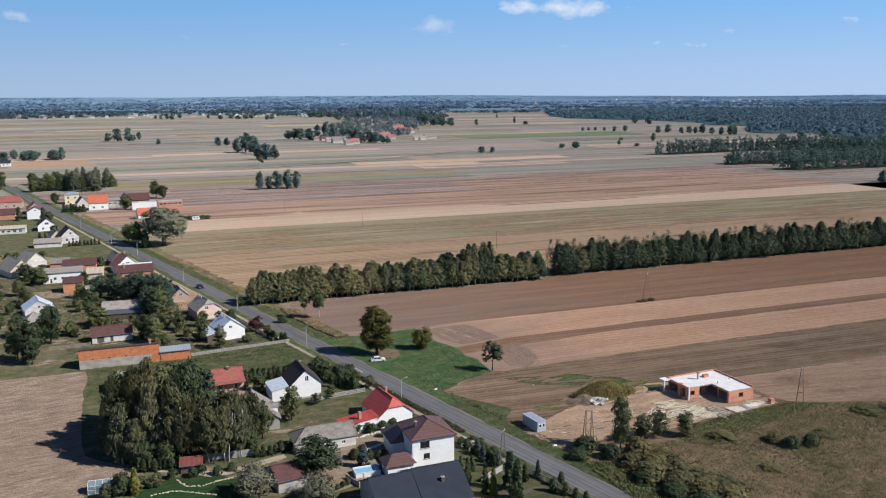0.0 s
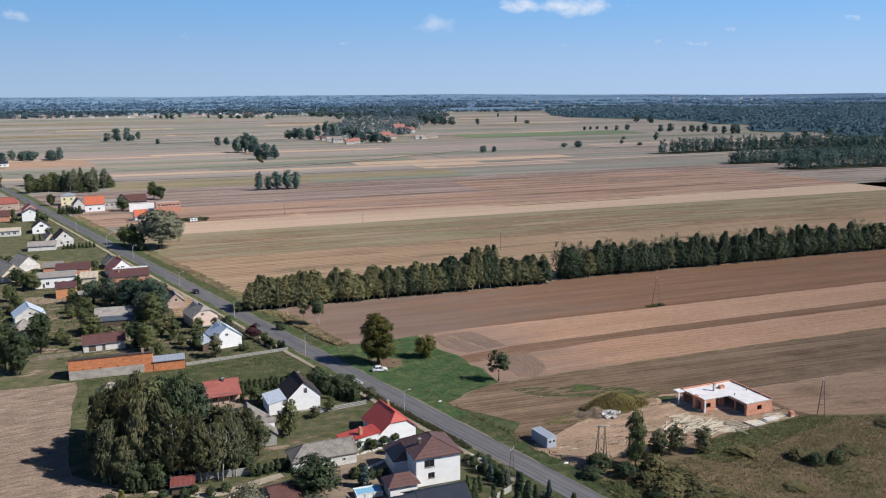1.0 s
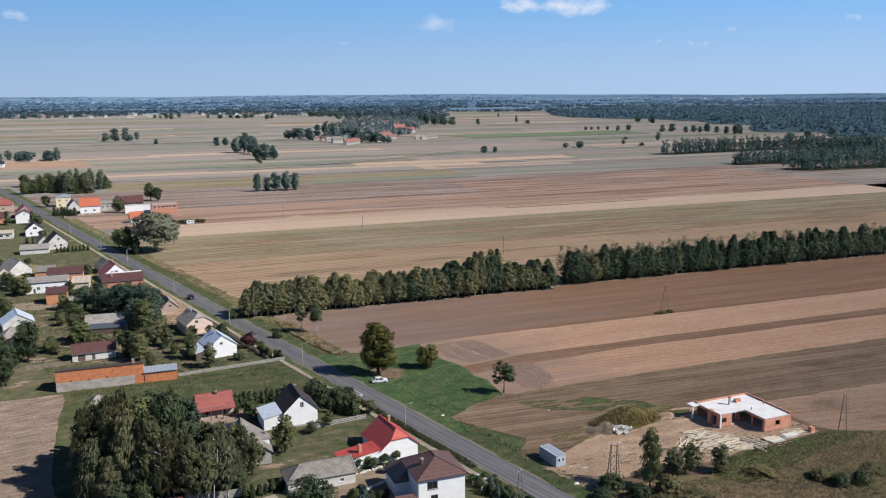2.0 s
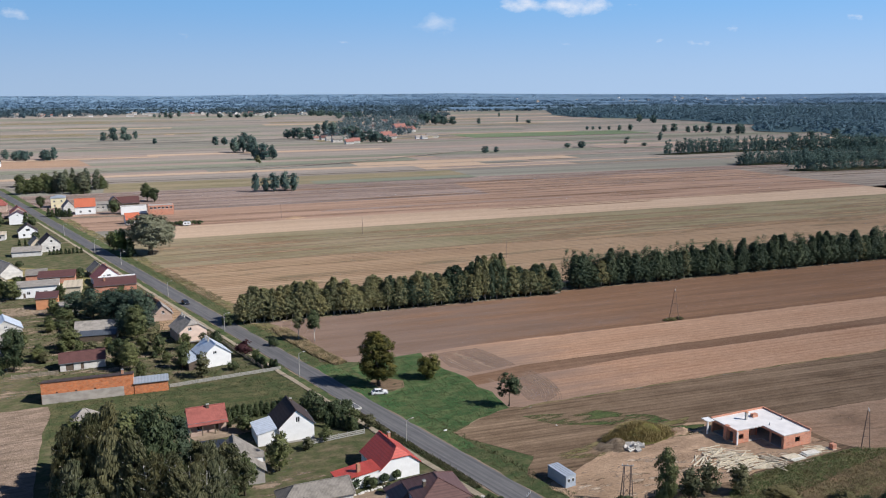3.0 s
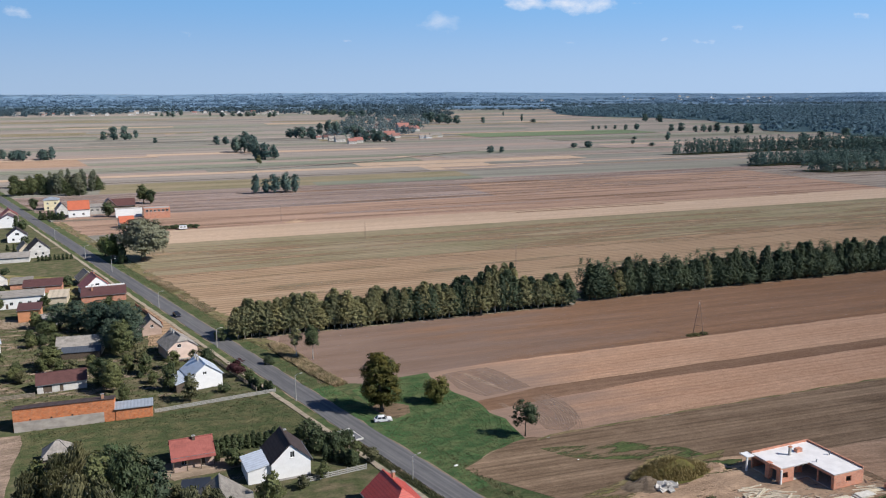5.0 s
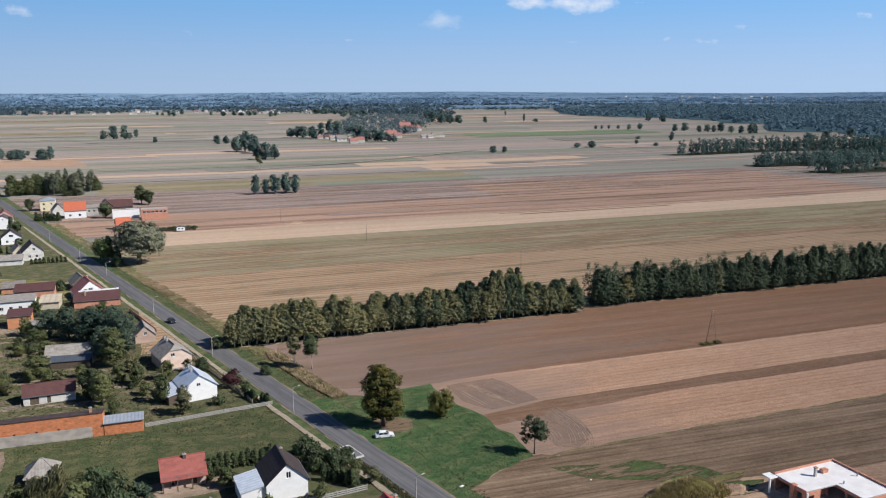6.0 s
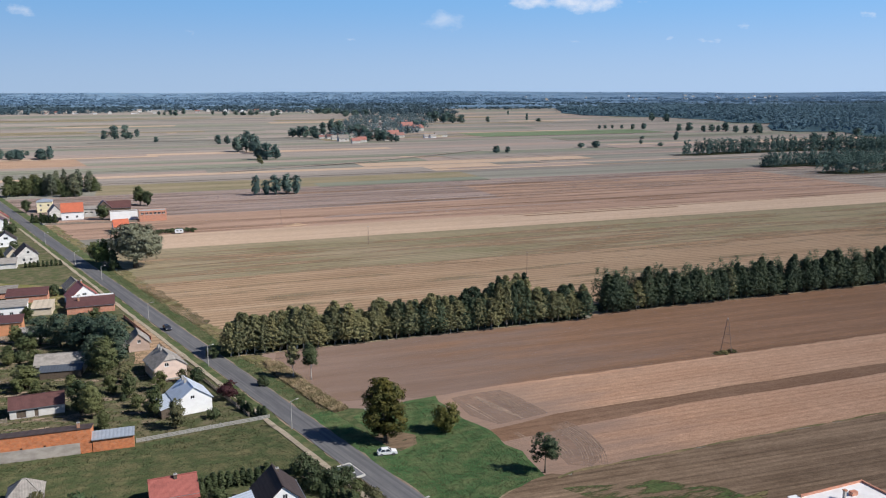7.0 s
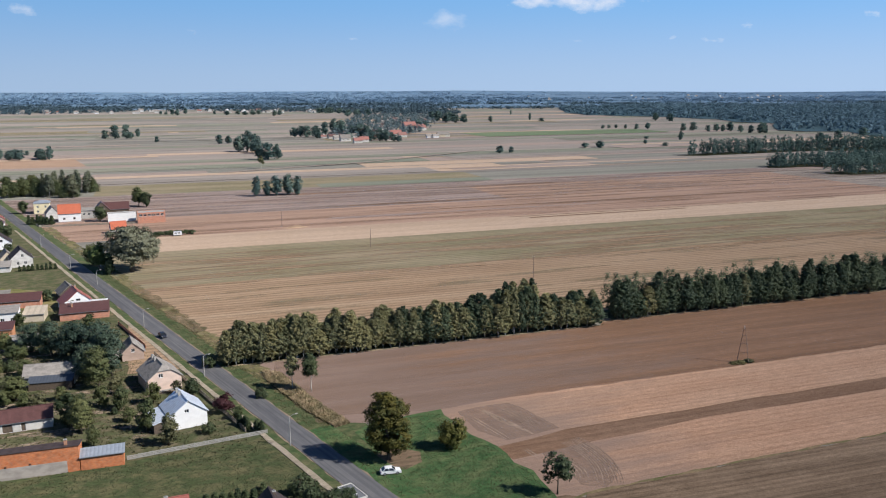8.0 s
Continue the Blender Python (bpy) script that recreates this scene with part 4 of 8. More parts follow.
def leaf_cloud(rng, shape, z0, z1, radius, clumps, per, size, droop=0.0, tight=0.3, hollow=0.55, ragged=0.35, hang=0.0, stray=0.45, up=0.15, lobes=0):
    """Leaf sprays gathered in clumps inside a crown of the given outline, facing outwards: an array of triangle corners."""
    prof = PROFILE[shape]
    if lobes:
        # boughs: a few uneven lobes spread round the stem, each covered with clumps
        q = (np.arange(lobes) + 0.2 + 0.6 * rng.random(lobes)) / lobes
        la = np.arange(lobes) * 2.4 + rng.random(lobes) * 1.2
        le = np.array([prof(0.1 + 0.84 * v) for v in q])
        lr = radius * (0.36 + 0.2 * rng.random(lobes)) * (0.45 + 0.55 * le)
        ld = np.clip(le * radius * (0.8 + 0.3 * rng.random(lobes)) - lr, 0, None)
        lc = np.stack([ld * np.cos(la), ld * np.sin(la), z0 + (z1 - z0) * (0.08 + 0.84 * q)], 1)
        pick = rng.choice(lobes, clumps, p=lr ** 2 / np.sum(lr ** 2))
        d = rng.normal(size=(clumps, 3))
        d /= np.linalg.norm(d, axis=1, keepdims=True)
        d *= (0.55 + 0.45 * np.sqrt(rng.random((clumps, 1)))) * (1 - ragged / 3 + ragged * 0.66 * rng.random((clumps, 1)))
        tall = min(1.7, max(0.8, 1.3 * (z1 - z0) / (lobes ** 0.5 * radius)))
        c = lc[pick] + d * lr[pick, None] * np.array([1, 1, tall])
        c[:, 2] = np.clip(c[:, 2], z0, z1)
    else:
        s = rng.random(clumps) ** 0.85
        ang = rng.random(clumps) * 2 * np.pi
        edge = np.array([prof(v) for v in s])
        rad = edge * (hollow + (1 - hollow) * np.sqrt(rng.random(clumps))) * (1 - ragged / 2 + ragged * rng.random(clumps)) * radius
        c = np.stack([rad * np.cos(ang), rad * np.sin(ang), z0 + (z1 - z0) * s], 1)
        d = np.zeros((clumps, 3))
    cr = radius * tight * (0.6 + 0.8 * rng.random(clumps))
    o = rng.normal(size=(clumps, per, 3))
    o /= np.linalg.norm(o, axis=2, keepdims=True) + 1e-6
    o *= (rng.random((clumps, per, 1)) ** 0.45)
    o[..., 2] = o[..., 2] * 0.75 - droop * np.abs(o[..., 2])
    p = (c[:, None] + o * cr[:, None, None]).reshape(-1, 3)
    out = (p - np.array([0, 0, z0 + 0.4 * (z1 - z0)])) / np.array([radius, radius, 0.55 * (z1 - z0)])
    out /= np.linalg.norm(out, axis=1, keepdims=True) + 1e-6
    n = out * (0.55 if lobes else 0.9) + np.repeat(d, per, 0) * 0.7 + o.reshape(-1, 3) * 0.5 + rng.normal(size=p.shape) * stray + np.array([0, 0, up])
    n /= np.linalg.norm(n, axis=1, keepdims=True)
    t = np.cross(n, rng.normal(size=p.shape))
    t /= np.linalg.norm(t, axis=1, keepdims=True) + 1e-6
    if hang:
        t = t * (1 - hang) + np.array([0.35, 0.1, -1.0]) * hang
        t /= np.linalg.norm(t, axis=1, keepdims=True)
        n = np.cross(t, np.cross(n, t))
        n /= np.linalg.norm(n, axis=1, keepdims=True) + 1e-6
    b = np.cross(n, t)
    l = size * (1 + hang) * (0.6 + 0.8 * rng.random((len(p), 1)))
    w = l * (0.55 + 0.35 * rng.random((len(p), 1))) * (1 - 0.82 * hang)
    return np.stack([p - t * l * 0.8 + b * w, p - t * l * 0.8 - b * w, p + t * l * 1.2], 1).reshape(-1, 3)


def loose_mesh(name, v, mat, k=4):
    """A mesh of loose faces with k corners each, from an array of corner points."""
    me = bpy.data.meshes.new(name)
    n = len(v) // k
    me.vertices.add(k * n)
    me.vertices.foreach_set("co", np.ascontiguousarray(v, dtype=np.float32).ravel())
    me.loops.add(k * n)
    me.loops.foreach_set("vertex_index", np.arange(k * n, dtype=np.int32))
    me.polygons.add(n)
    me.polygons.foreach_set("loop_start", np.arange(0, k * n, k, dtype=np.int32))
    me.polygons.foreach_set("loop_total", np.full(n, k, dtype=np.int32))
    me.materials.append(mat)
    me.update(calc_edges=True)
    me.validate()
    return me


def trunk_mesh(rng, h, r, top, limbs, spread, mat, lean=0.03, stems=1):
    """A tapered trunk with limbs that fork off it."""
    m = M()
    for st in range(stems):
        off = (0, 0) if stems == 1 else (0.5 * math.cos(2.4 * st), 0.5 * math.sin(2.4 * st))
        pts, rad = [], []
        x = y = 0.0
        for i in range(6):
            f = i / 5
            pts.append((off[0] * (1 + f * 1.5) + x, off[1] * (1 + f * 1.5) + y, h * top * f - 0.05))
            rad.append(r * (1.25 if i == 0 else 1 - 0.78 * f))
            x += rng.normal() * lean * h * 0.3
            y += rng.normal() * lean * h * 0.3
        first = len(m.v)
        m.tube(pts, rad, 7)
        if st:
            m.f.append((0, first, first + 1))
        for i in range(limbs):
            f = 0.35 + 0.6 * (i + 0.5) / limbs
            k = min(4, int(f * 5))
            g = f * 5 - k
            p = Vector(pts[k]).lerp(Vector(pts[k + 1]), g)
            a = 2.4 * i + rng.random()
            l = spread * (1.1 - 0.6 * f) * (0.7 + 0.5 * rng.random())
            q = p + Vector((math.cos(a) * l * 0.55, math.sin(a) * l * 0.55, l * 0.45))
            e = q + Vector((math.cos(a + 0.3) * l * 0.45, math.sin(a + 0.3) * l * 0.45, l * 0.35))
            rr = r * (1 - 0.8 * f) * 0.55
            m.f.append((first + 7 * k, len(m.v), len(m.v) + 1))
            m.tube([p, q, e], [rr, rr * 0.65, rr * 0.2], 5)
    return m.mesh("trunk", mat, True)


# kind: (height, crown radius, crown base, outline, clumps, leaves per clump, leaf size, leaf material, bark, trunk radius, limbs, droop, tightness, stems)
KINDS = {
    "birch": (18, 4.3, 2.2, "birch", 420, 20, 0.22, LEAF_BIRCH, BIRCH_BARK, 0.17, 16, 1.0, 0.15, 1),
    "bare_birch": (18, 4.0, 3.4, "birch", 320, 20, 0.22, LEAF_BIRCH, BIRCH_BARK, 0.12, 14, 1.0, 0.15, 2),
    "poplar": (18, 3.8, 1.6, "birch", 260, 30, 0.21, LEAF_MID, BARK, 0.22, 8, 0.3, 0.18, 1),
    "broadleaf": (12, 4.8, 1.4, "egg", 210, 30, 0.23, LEAF_MID, BARK, 0.26, 9, 0.1, 0.2, 1),
    "dark_broadleaf": (12, 5.2, 1.0, "round", 220, 30, 0.24, LEAF_DARK, BARK, 0.26, 9, 0.1, 0.2, 1),
    "chestnut": (16, 5.0, 1.8, "round", 460, 40, 0.19, LEAF_AUTUMN, BARK, 0.34, 10, 0.1, 0.17, 1),
    "ash": (8.4, 2.9, 2.2, "round", 80, 30, 0.18, LEAF_DARK, BARK, 0.13, 9, 0.0, 0.26, 1),
    "willow": (19, 13.0, 6.0, "round", 300, 60, 0.42, LEAF_WILLOW, BARK, 0.9, 10, 0.6, 0.2, 2),
    "fruit": (7, 3.6, 0.7, "round", 100, 23, 0.25, LEAF_MID, BARK, 0.16, 8, 0.1, 0.23, 1),
    "olive_fruit": (8, 3.6, 0.7, "round", 100, 22, 0.24, LEAF_BIRCH, BARK, 0.16, 8, 0.2, 0.23, 1),
    "silver": (6, 4.4, 0.4, "round", 190, 26, 0.15, LEAF_SILVER, BARK, 0.16, 8, 0.3, 0.22, 2),
    "bush": (5, 3.4, 0.1, "dome", 80, 36, 0.26, LEAF_OLIVE, BARK, 0.1, 6, 0.0, 0.3, 3),
    "gold_bush": (7, 3.6, 0.1, "round", 150, 34, 0.2, LEAF_GOLD, BARK, 0.12, 8, 0.1, 0.26, 2),
    "green_bush": (5, 3.4, 0.1, "dome", 58, 30, 0.26, LEAF_DARK, BARK, 0.1, 6, 0.0, 0.3, 3),
    "thuja": (5, 0.8, 0.0, "spire", 150, 9, 0.22, LEAF_DARK, BARK, 0.08, 0, 0.0, 0.24, 1),
    "spruce": (6, 1.7, 0.1, "cone", 100, 22, 0.25, LEAF_DARK, BARK, 0.1, 0, 0.3, 0.3, 1),
    "blue_spruce": (6, 1.7, 0.1, "cone", 100, 22, 0.24, LEAF_BLUE, BARK, 0.1, 0, 0.3, 0.3, 1),
    "belt_tree": (11.5, 2.3, 1.7, "plume", 460, 9, 0.17, LEAF_HEDGE, BIRCH_BARK, 0.13, 9, 0.1, 0.13, 1),
    "belt_pine": (12, 2.5, 1.2, "plume", 460, 9, 0.18, LEAF_PINE, BARK, 0.14, 7, 0.1, 0.13, 1),
    "far_birch": (17, 4.6, 1.0, "birch", 300, 20, 0.24, LEAF_GREYGREEN, BIRCH_BARK, 0.2, 8, 0.4, 0.16, 1),
    "teal_broadleaf": (12, 5.2, 1.0, "round", 190, 22, 0.25, LEAF_TEAL, BARK, 0.26, 9, 0.1, 0.18, 1),
    "young_birch": (10, 2.6, 3.4, "egg", 110, 30, 0.21, LEAF_DARK, BIRCH_BARK, 0.13, 8, 0.2, 0.24, 1),
    "pale_birch": (10, 2.2, 3.8, "egg", 90, 26, 0.2, LEAF_HEDGE, BIRCH_BARK, 0.11, 8, 0.2, 0.24, 1),
    "fresh_broadleaf": (12, 4.6, 1.2, "egg", 190, 20, 0.23, LEAF_FRESH, BARK, 0.24, 9, 0.1, 0.18, 1),
    "bright_broadleaf": (12, 4.8, 1.6, "egg", 260, 30, 0.24, LEAF_BRIGHT, BARK, 0.24, 9, 0.1, 0.2, 1),
    "gold_thuja": (5, 0.8, 0.0, "spire", 150, 9, 0.22, LEAF_YELLOW, BARK, 0.08, 0, 0.0, 0.24, 1),
    "clipped": (1.8, 0.9, 0.5, "round", 80, 12, 0.12, LEAF_DARK, BARK, 0.06, 3, 0.0, 0.35, 1),
    "plum": (5, 2.7, 0.5, "round", 60, 36, 0.2, LEAF_PLUM, BARK, 0.12, 6, 0.0, 0.3, 1),
    "far_tree": (14, 6.0, 0.0, "round", 110, 24, 0.45, LEAF_FAR, BARK, 0.35, 4, 0.0, 0.28, 1),
}
TREE_WORDS = {"belt_tree": ("slender leafy tree with a pale trunk in a shelter belt", "tree"), "belt_pine": ("dense dark green pine in a shelter belt", "tree")}
TREE_MESHES = {}


TREE_NAMES = {"birch": "birch", "bare_birch": "birch", "pale_birch": "birch", "young_birch": "birch", "far_birch": "birch", "belt_pine": "pine", "belt_tree": "birch", "spruce": "spruce", "blue_spruce": "spruce", "fruit": "fruit_tree", "olive_fruit": "fruit_tree", "chestnut": "chestnut_tree", "willow": "willow"}


def tree(kind, x, y, h=None, w=None, label="", variants=4, group="", name="tree", category="tree"):
    """A tree of the kind: a trunk with limbs and a crown of leaves, scaled to height and crown width."""
    H, R, base, shape, clumps, per, size, leaf, bark, tr, limbs, droop, tight, stems = KINDS[kind]
    rnd = random.Random(int(x * 31 + y * 17 + H * 7))
    var = rnd.randrange(variants)
    far = y > 330 and kind not in ("willow", "far_tree", "belt_tree", "belt_pine")
    if far:
        clumps, size = max(18, int(clumps * 0.55)), size * 1.4
    if far:
        tight *= 1.3
    if (kind, var, far) not in TREE_MESHES:
        rng = np.random.default_rng(var * 101 + sum(map(ord, kind)))
        v = leaf_cloud(rng, shape, base + R * tight * 0.5, H - R * tight * 0.35, R * (1 - tight * 0.6), clumps, per, size, droop, tight, hang=0.85 if kind in ("birch", "bare_birch") else 0.2 if kind in ("willow", "silver") else 0.4 if kind in ("belt_tree", "belt_pine") else 0.0, ragged=0.6 if kind in ("birch", "far_tree") else 0.9 if shape == "plume" else 0.4, stray=0.7 if kind in ("birch", "bare_birch") else 0.45, up=0.6 if kind in ("willow", "far_tree", "belt_tree", "belt_pine") else 0.15,
                       lobes=0 if shape in ("cone", "spire", "dome", "plume") or kind == "clipped" else 13 if kind == "willow" else 12 if H > 11 else 8)
        TREE_MESHES[kind, var, far] = (trunk_mesh(rng, H, tr, 0.88 if limbs else 0.95, limbs, R * (0.75 if "birch" in kind else 0.9), bark, stems=stems), loose_mesh("crown", v, leaf, 3))
    t_me, c_me = TREE_MESHES[kind, var, far]
    sw, sh = (w / 2 / R if w else (h / H if h else 1)), (h / H if h else 1)
    ob = thing(TREE_NAMES.get(kind, name) if name == "tree" else name, x, y, rnd.uniform(0, 360), label, category, group, scale=(sw, sw * rnd.uniform(0.92, 1.08), sh))
    part("trunk", t_me, None, ob)
    part("crown", c_me, None, ob)
    return ob


def wood(name, spots, mat, label, per, size, seed, category="woodland", stray=0.3, squat=False, up=0.35):
    """Many far trees that nobody could count, as one piece of stuff. spots: x, y, ground, height, width."""
    rng = np.random.default_rng(seed)
    out = []
    for x, y, g, h, w in spots:
        shape = "dome" if squat else "birch" if rng.random() < 0.5 else "feather"
        c = max(4, per // 6)
        v = leaf_cloud(rng, shape, 0.08 * h, h * 0.93, w / 2 * 0.85, c, 6, size, 0.0, 0.3 if squat else 0.4, stray=stray, up=1.2 if squat else up)
        out.append(v + np.array([x, y, g]))
    ob = solo(name, loose_mesh(name, np.concatenate(out), mat, 3), None, label=label, category=category, kind="stuff")
    return ob

# ---- houses ----
THICK = 0.3


def panel(m, place, a0, a1, top, cuts, breaks=()):
    """A wall panel from a0 to a1 along its side, up to top(a), with rectangular openings cut through."""
    xs = sorted({round(v, 4) for v in (a0, a1, *[b for b in breaks if a0 < b < a1], *[c[0] for c in cuts], *[c[1] for c in cuts])})
    zs = sorted({0.0, *[round(c[2], 4) for c in cuts], *[round(c[3], 4) for c in cuts], 99.0})
    for p, q in list(zip(xs, xs[1:])):
        tp, tq = top(p + 1e-6), top(q - 1e-6)
        xs += [round(p + (q - p) * (z - tp) / (tq - tp), 4) for z in zs if (tp - z) * (tq - z) < -1e-6]
    xs = sorted(set(xs))
    for p, q in zip(xs, xs[1:]):
        tp, tq = top(p + 1e-6), top(q - 1e-6)
        for za, zb in zip(zs, zs[1:]):
            if max(tp, tq) <= za + 1e-3 or any(c[0] < (p + q) / 2 < c[1] and c[2] < (za + min(zb, 90)) / 2 + 0.01 and za + 0.01 < c[3] and za + 0.001 >= c[2] - 0.002 for c in cuts):
                continue
            ring = [(p, za), (q, za), (q, max(za, min(zb, tq))), (p, max(za, min(zb, tp)))]
            m.solid([place(a, -THICK, z) for a, z in ring], [place(a, 0, z) for a, z in ring])


def slot(m, place, a0, a1, d0, d1, z0, z1):
    m.solid([place(a0, d0, z0), place(a1, d0, z0), place(a1, d0, z1), place(a0, d0, z1)], [place(a0, d1, z0), place(a1, d1, z0), place(a1, d1, z1), place(a0, d1, z1)])


def window(parent, place, a, z0, w, h, trim, door=False):
    """A window or door with its frame, panes and sill, set into the opening."""
    f = M()
    t = 0.07
    slot(f, place, a - w / 2, a + w / 2, -0.16, -0.08, z0, z0 + t)
    slot(f, place, a - w / 2, a + w / 2, -0.16, -0.08, z0 + h - t, z0 + h)
    for x in (a - w / 2, a + w / 2 - t):
        slot(f, place, x, x + t, -0.16, -0.08, z0 + t, z0 + h - t)
    if not door:
        slot(f, place, a - t / 2, a + t / 2, -0.16, -0.08, z0 + t, z0 + h - t)
    ob = part("door" if door else "window", f, trim, parent)
    if door:
        p = M()
        slot(p, place, a - w / 2 + t, a + w / 2 - t, -0.14, -0.1, z0 + t, z0 + h - t)
        part("door_leaf", p, WOOD_DARK, ob)
    else:
        for x0, x1 in ((a - w / 2 + t, a - t / 2), (a + t / 2, a + w / 2 - t)):
            p = M()
            slot(p, place, x0, x1, -0.135, -0.115, z0 + t, z0 + h - t)
            part("pane", p, GLASS, ob)
        s = M()
        slot(s, place, a - w / 2 - 0.08, a + w / 2 + 0.08, 0.002, 0.1, z0 - 0.06, z0)
        part("sill", s, trim, ob)
    return ob


def house(name, c, th, L, W, he, hr, roof="gable", wall=WHITE_WALL, cover=ROOF_GREY, label="", cuts=(), doors=(), chimneys=(), inset=(0.0, 0.0), clip=0.5,
          over=0.35, category="house", group="", trim=WHITE_TRIM, plinth=None, gutter=True, stack=None):
    """A building with walls, openings, roof and chimneys. cuts and doors: side, place along it, sill height, width, height."""
    ob = thing(name, c[0], c[1], th, label, category, group)
    l, w = L / 2, W / 2
    sides = {
        "u+": (lambda a, d, z: (l + d, a, z), -w, w), "u-": (lambda a, d, z: (-l - d, -a, z), -w, w),
        "v+": (lambda a, d, z: (-a, w + d, z), -l + THICK, l - THICK), "v-": (lambda a, d, z: (a, -w - d, z), -l + THICK, l - THICK),
    }
    zc = he + (hr - he) * clip
    k = (hr - he) / w
    for side, (place, a0, a1) in sides.items():
        top, breaks = (lambda a: he), ()
        if roof in ("gable", "halfhip") and side[0] == "u":
            cap = zc if roof == "halfhip" and side == "u+" else hr
            top = lambda a, cap=cap: min(cap, he + k * (w - abs(a)))
            breaks = (0.0, -w * (hr - cap) / max(hr - he, 0.01), w * (hr - cap) / max(hr - he, 0.01))
        elif roof == "mono":
            sgn = 1 if side == "u+" else -1
            top = {"u": lambda a, sgn=sgn: he + (hr - he) * (sgn * a + w) / W, "v": lambda a: hr if side == "v+" else he}[side[0]]
        holes = [(a - ww / 2, a + ww / 2, z0, z0 + hh) for s, a, z0, ww, hh in (*cuts, *doors) if s == side]
        m = M()
        panel(m, place, a0, a1, top, holes, breaks)
        part("wall", m.weld(), wall, ob)
        for lst, is_door in ((cuts, False), (doors, True)):
            for s, a, z0, ww, hh in lst:
                if s == side:
                    window(ob, place, a, z0, ww, hh, trim, is_door)
    m = M()
    t, o, g = 0.16, over, over * 0.8
    low = he - o * k if roof in ("gable", "halfhip") else he
    if roof == "gable":
        for s in (1, -1):
            ring = [(0, hr + 0.02), (s * (w + o), low + 0.02), (s * (w + o), low + t), (0, hr + t + 0.02)]
            m.solid([(-l - g, y, z) for y, z in ring], [(l + g, y, z) for y, z in ring])
        part("ridge_cap", M().box(-l - g, l + g, -0.14, 0.14, hr + t - 0.04, hr + t + 0.08), cover, ob)
    elif roof == "halfhip":
        vc = w * (1 - clip)
        i = inset[0] * l
        for s in (1, -1):
            ring = [(-l - g, 0, hr), (l - i, 0, hr), (l + g, s * vc, zc), (l + g, s * (w + o), low), (-l - g, s * (w + o), low)]
            m.solid([(x, y, z + 0.02) for x, y, z in ring], [(x, y, z + t) for x, y, z in ring])
        ring = [(l - i, 0, hr), (l + g, -vc, zc), (l + g, vc, zc)]
        m.solid([(x, y, z + 0.02) for x, y, z in ring], [(x, y, z + t) for x, y, z in ring])
        part("ridge_cap", M().box(-l - g, l - i, -0.14, 0.14, hr + t - 0.04, hr + t + 0.08), cover, ob)
    elif roof == "hip":
        a, b = -l + inset[1] * l, l - inset[0] * l
        e = [(-l - o, -w - o), (l + o, -w - o), (l + o, w + o), (-l - o, w + o)]
        n = len(m.v)
        m.v += [(x, y, he) for x, y in e] + [(x, y, he + t) for x, y in e] + [(a, 0, hr + t), (b, 0, hr + t)]
        m.f += [(n + 3, n + 2, n + 1, n)] + [(n + i, n + (i + 1) % 4, n + 4 + (i + 1) % 4, n + 4 + i) for i in range(4)]
        m.f += [(n + 4, n + 5, n + 9, n + 8), (n + 6, n + 7, n + 8, n + 9), (n + 5, n + 6, n + 9), (n + 7, n + 4, n + 8)]
        for p, q in (((l + o, -w - o, he + t), (b, 0, hr + t)), ((l + o, w + o, he + t), (b, 0, hr + t)), ((-l - o, -w - o, he + t), (a, 0, hr + t)), ((-l - o, w + o, he + t), (a, 0, hr + t)), ((a, 0, hr + t), (b, 0, hr + t))):
            if (Vector(p) - Vector(q)).length > 0.2:
                part("ridge_cap", M().beam(p, q, 0.24, 0.14), cover, ob)
    elif roof == "mono":
        s = (hr - he) / W
        ring = [(-w - o, he - o * s + 0.02), (w + o, hr + o * s + 0.02), (w + o, hr + o * s + t), (-w - o, he - o * s + t)]
        m.solid([(-l - g, y, z) for y, z in ring], [(l + g, y, z) for y, z in ring])
    else:
        m.box(-l + THICK, l - THICK, -w + THICK, w - THICK, he - 0.35, he - 0.15)
    part("roof", m, cover, ob)
    if gutter and roof in ("gable", "halfhip", "mono"):
        for s in ((1, -1) if roof != "mono" else (-1,)):
            zz = low if roof != "mono" else he - o * (hr - he) / W
            part("gutter", M().beam((-l - g, s * (w + o + 0.06), zz + 0.05), (l + g, s * (w + o + 0.06), zz + 0.05), 0.12), STEEL, ob)
    if plinth:
        for x0, x1, y0, y1 in ((-l - 0.03, l + 0.03, -w - 0.03, -w + 0.05), (-l - 0.03, l + 0.03, w - 0.05, w + 0.03), (-l - 0.03, -l + 0.05, -w + 0.05, w - 0.05), (l - 0.05, l + 0.03, -w + 0.05, w - 0.05)):
            part("plinth", M().box(x0, x1, y0, y1, 0, 0.45), plinth, ob)
    stack = stack or CHIMNEY_BRICK
    for u, v, ztop in chimneys:
        ch = part("chimney", M().box(u - 0.3, u + 0.3, v - 0.25, v + 0.25, he * 0.7, ztop), stack, ob)
        part("chimney_cap", M().box(u - 0.37, u + 0.37, v - 0.32, v + 0.32, ztop, ztop + 0.1), CONCRETE, ch)
        part("flue", M().box(u - 0.1, u + 0.1, v - 0.1, v + 0.1, ztop + 0.1, ztop + 0.3), STEEL, ch)
    return ob


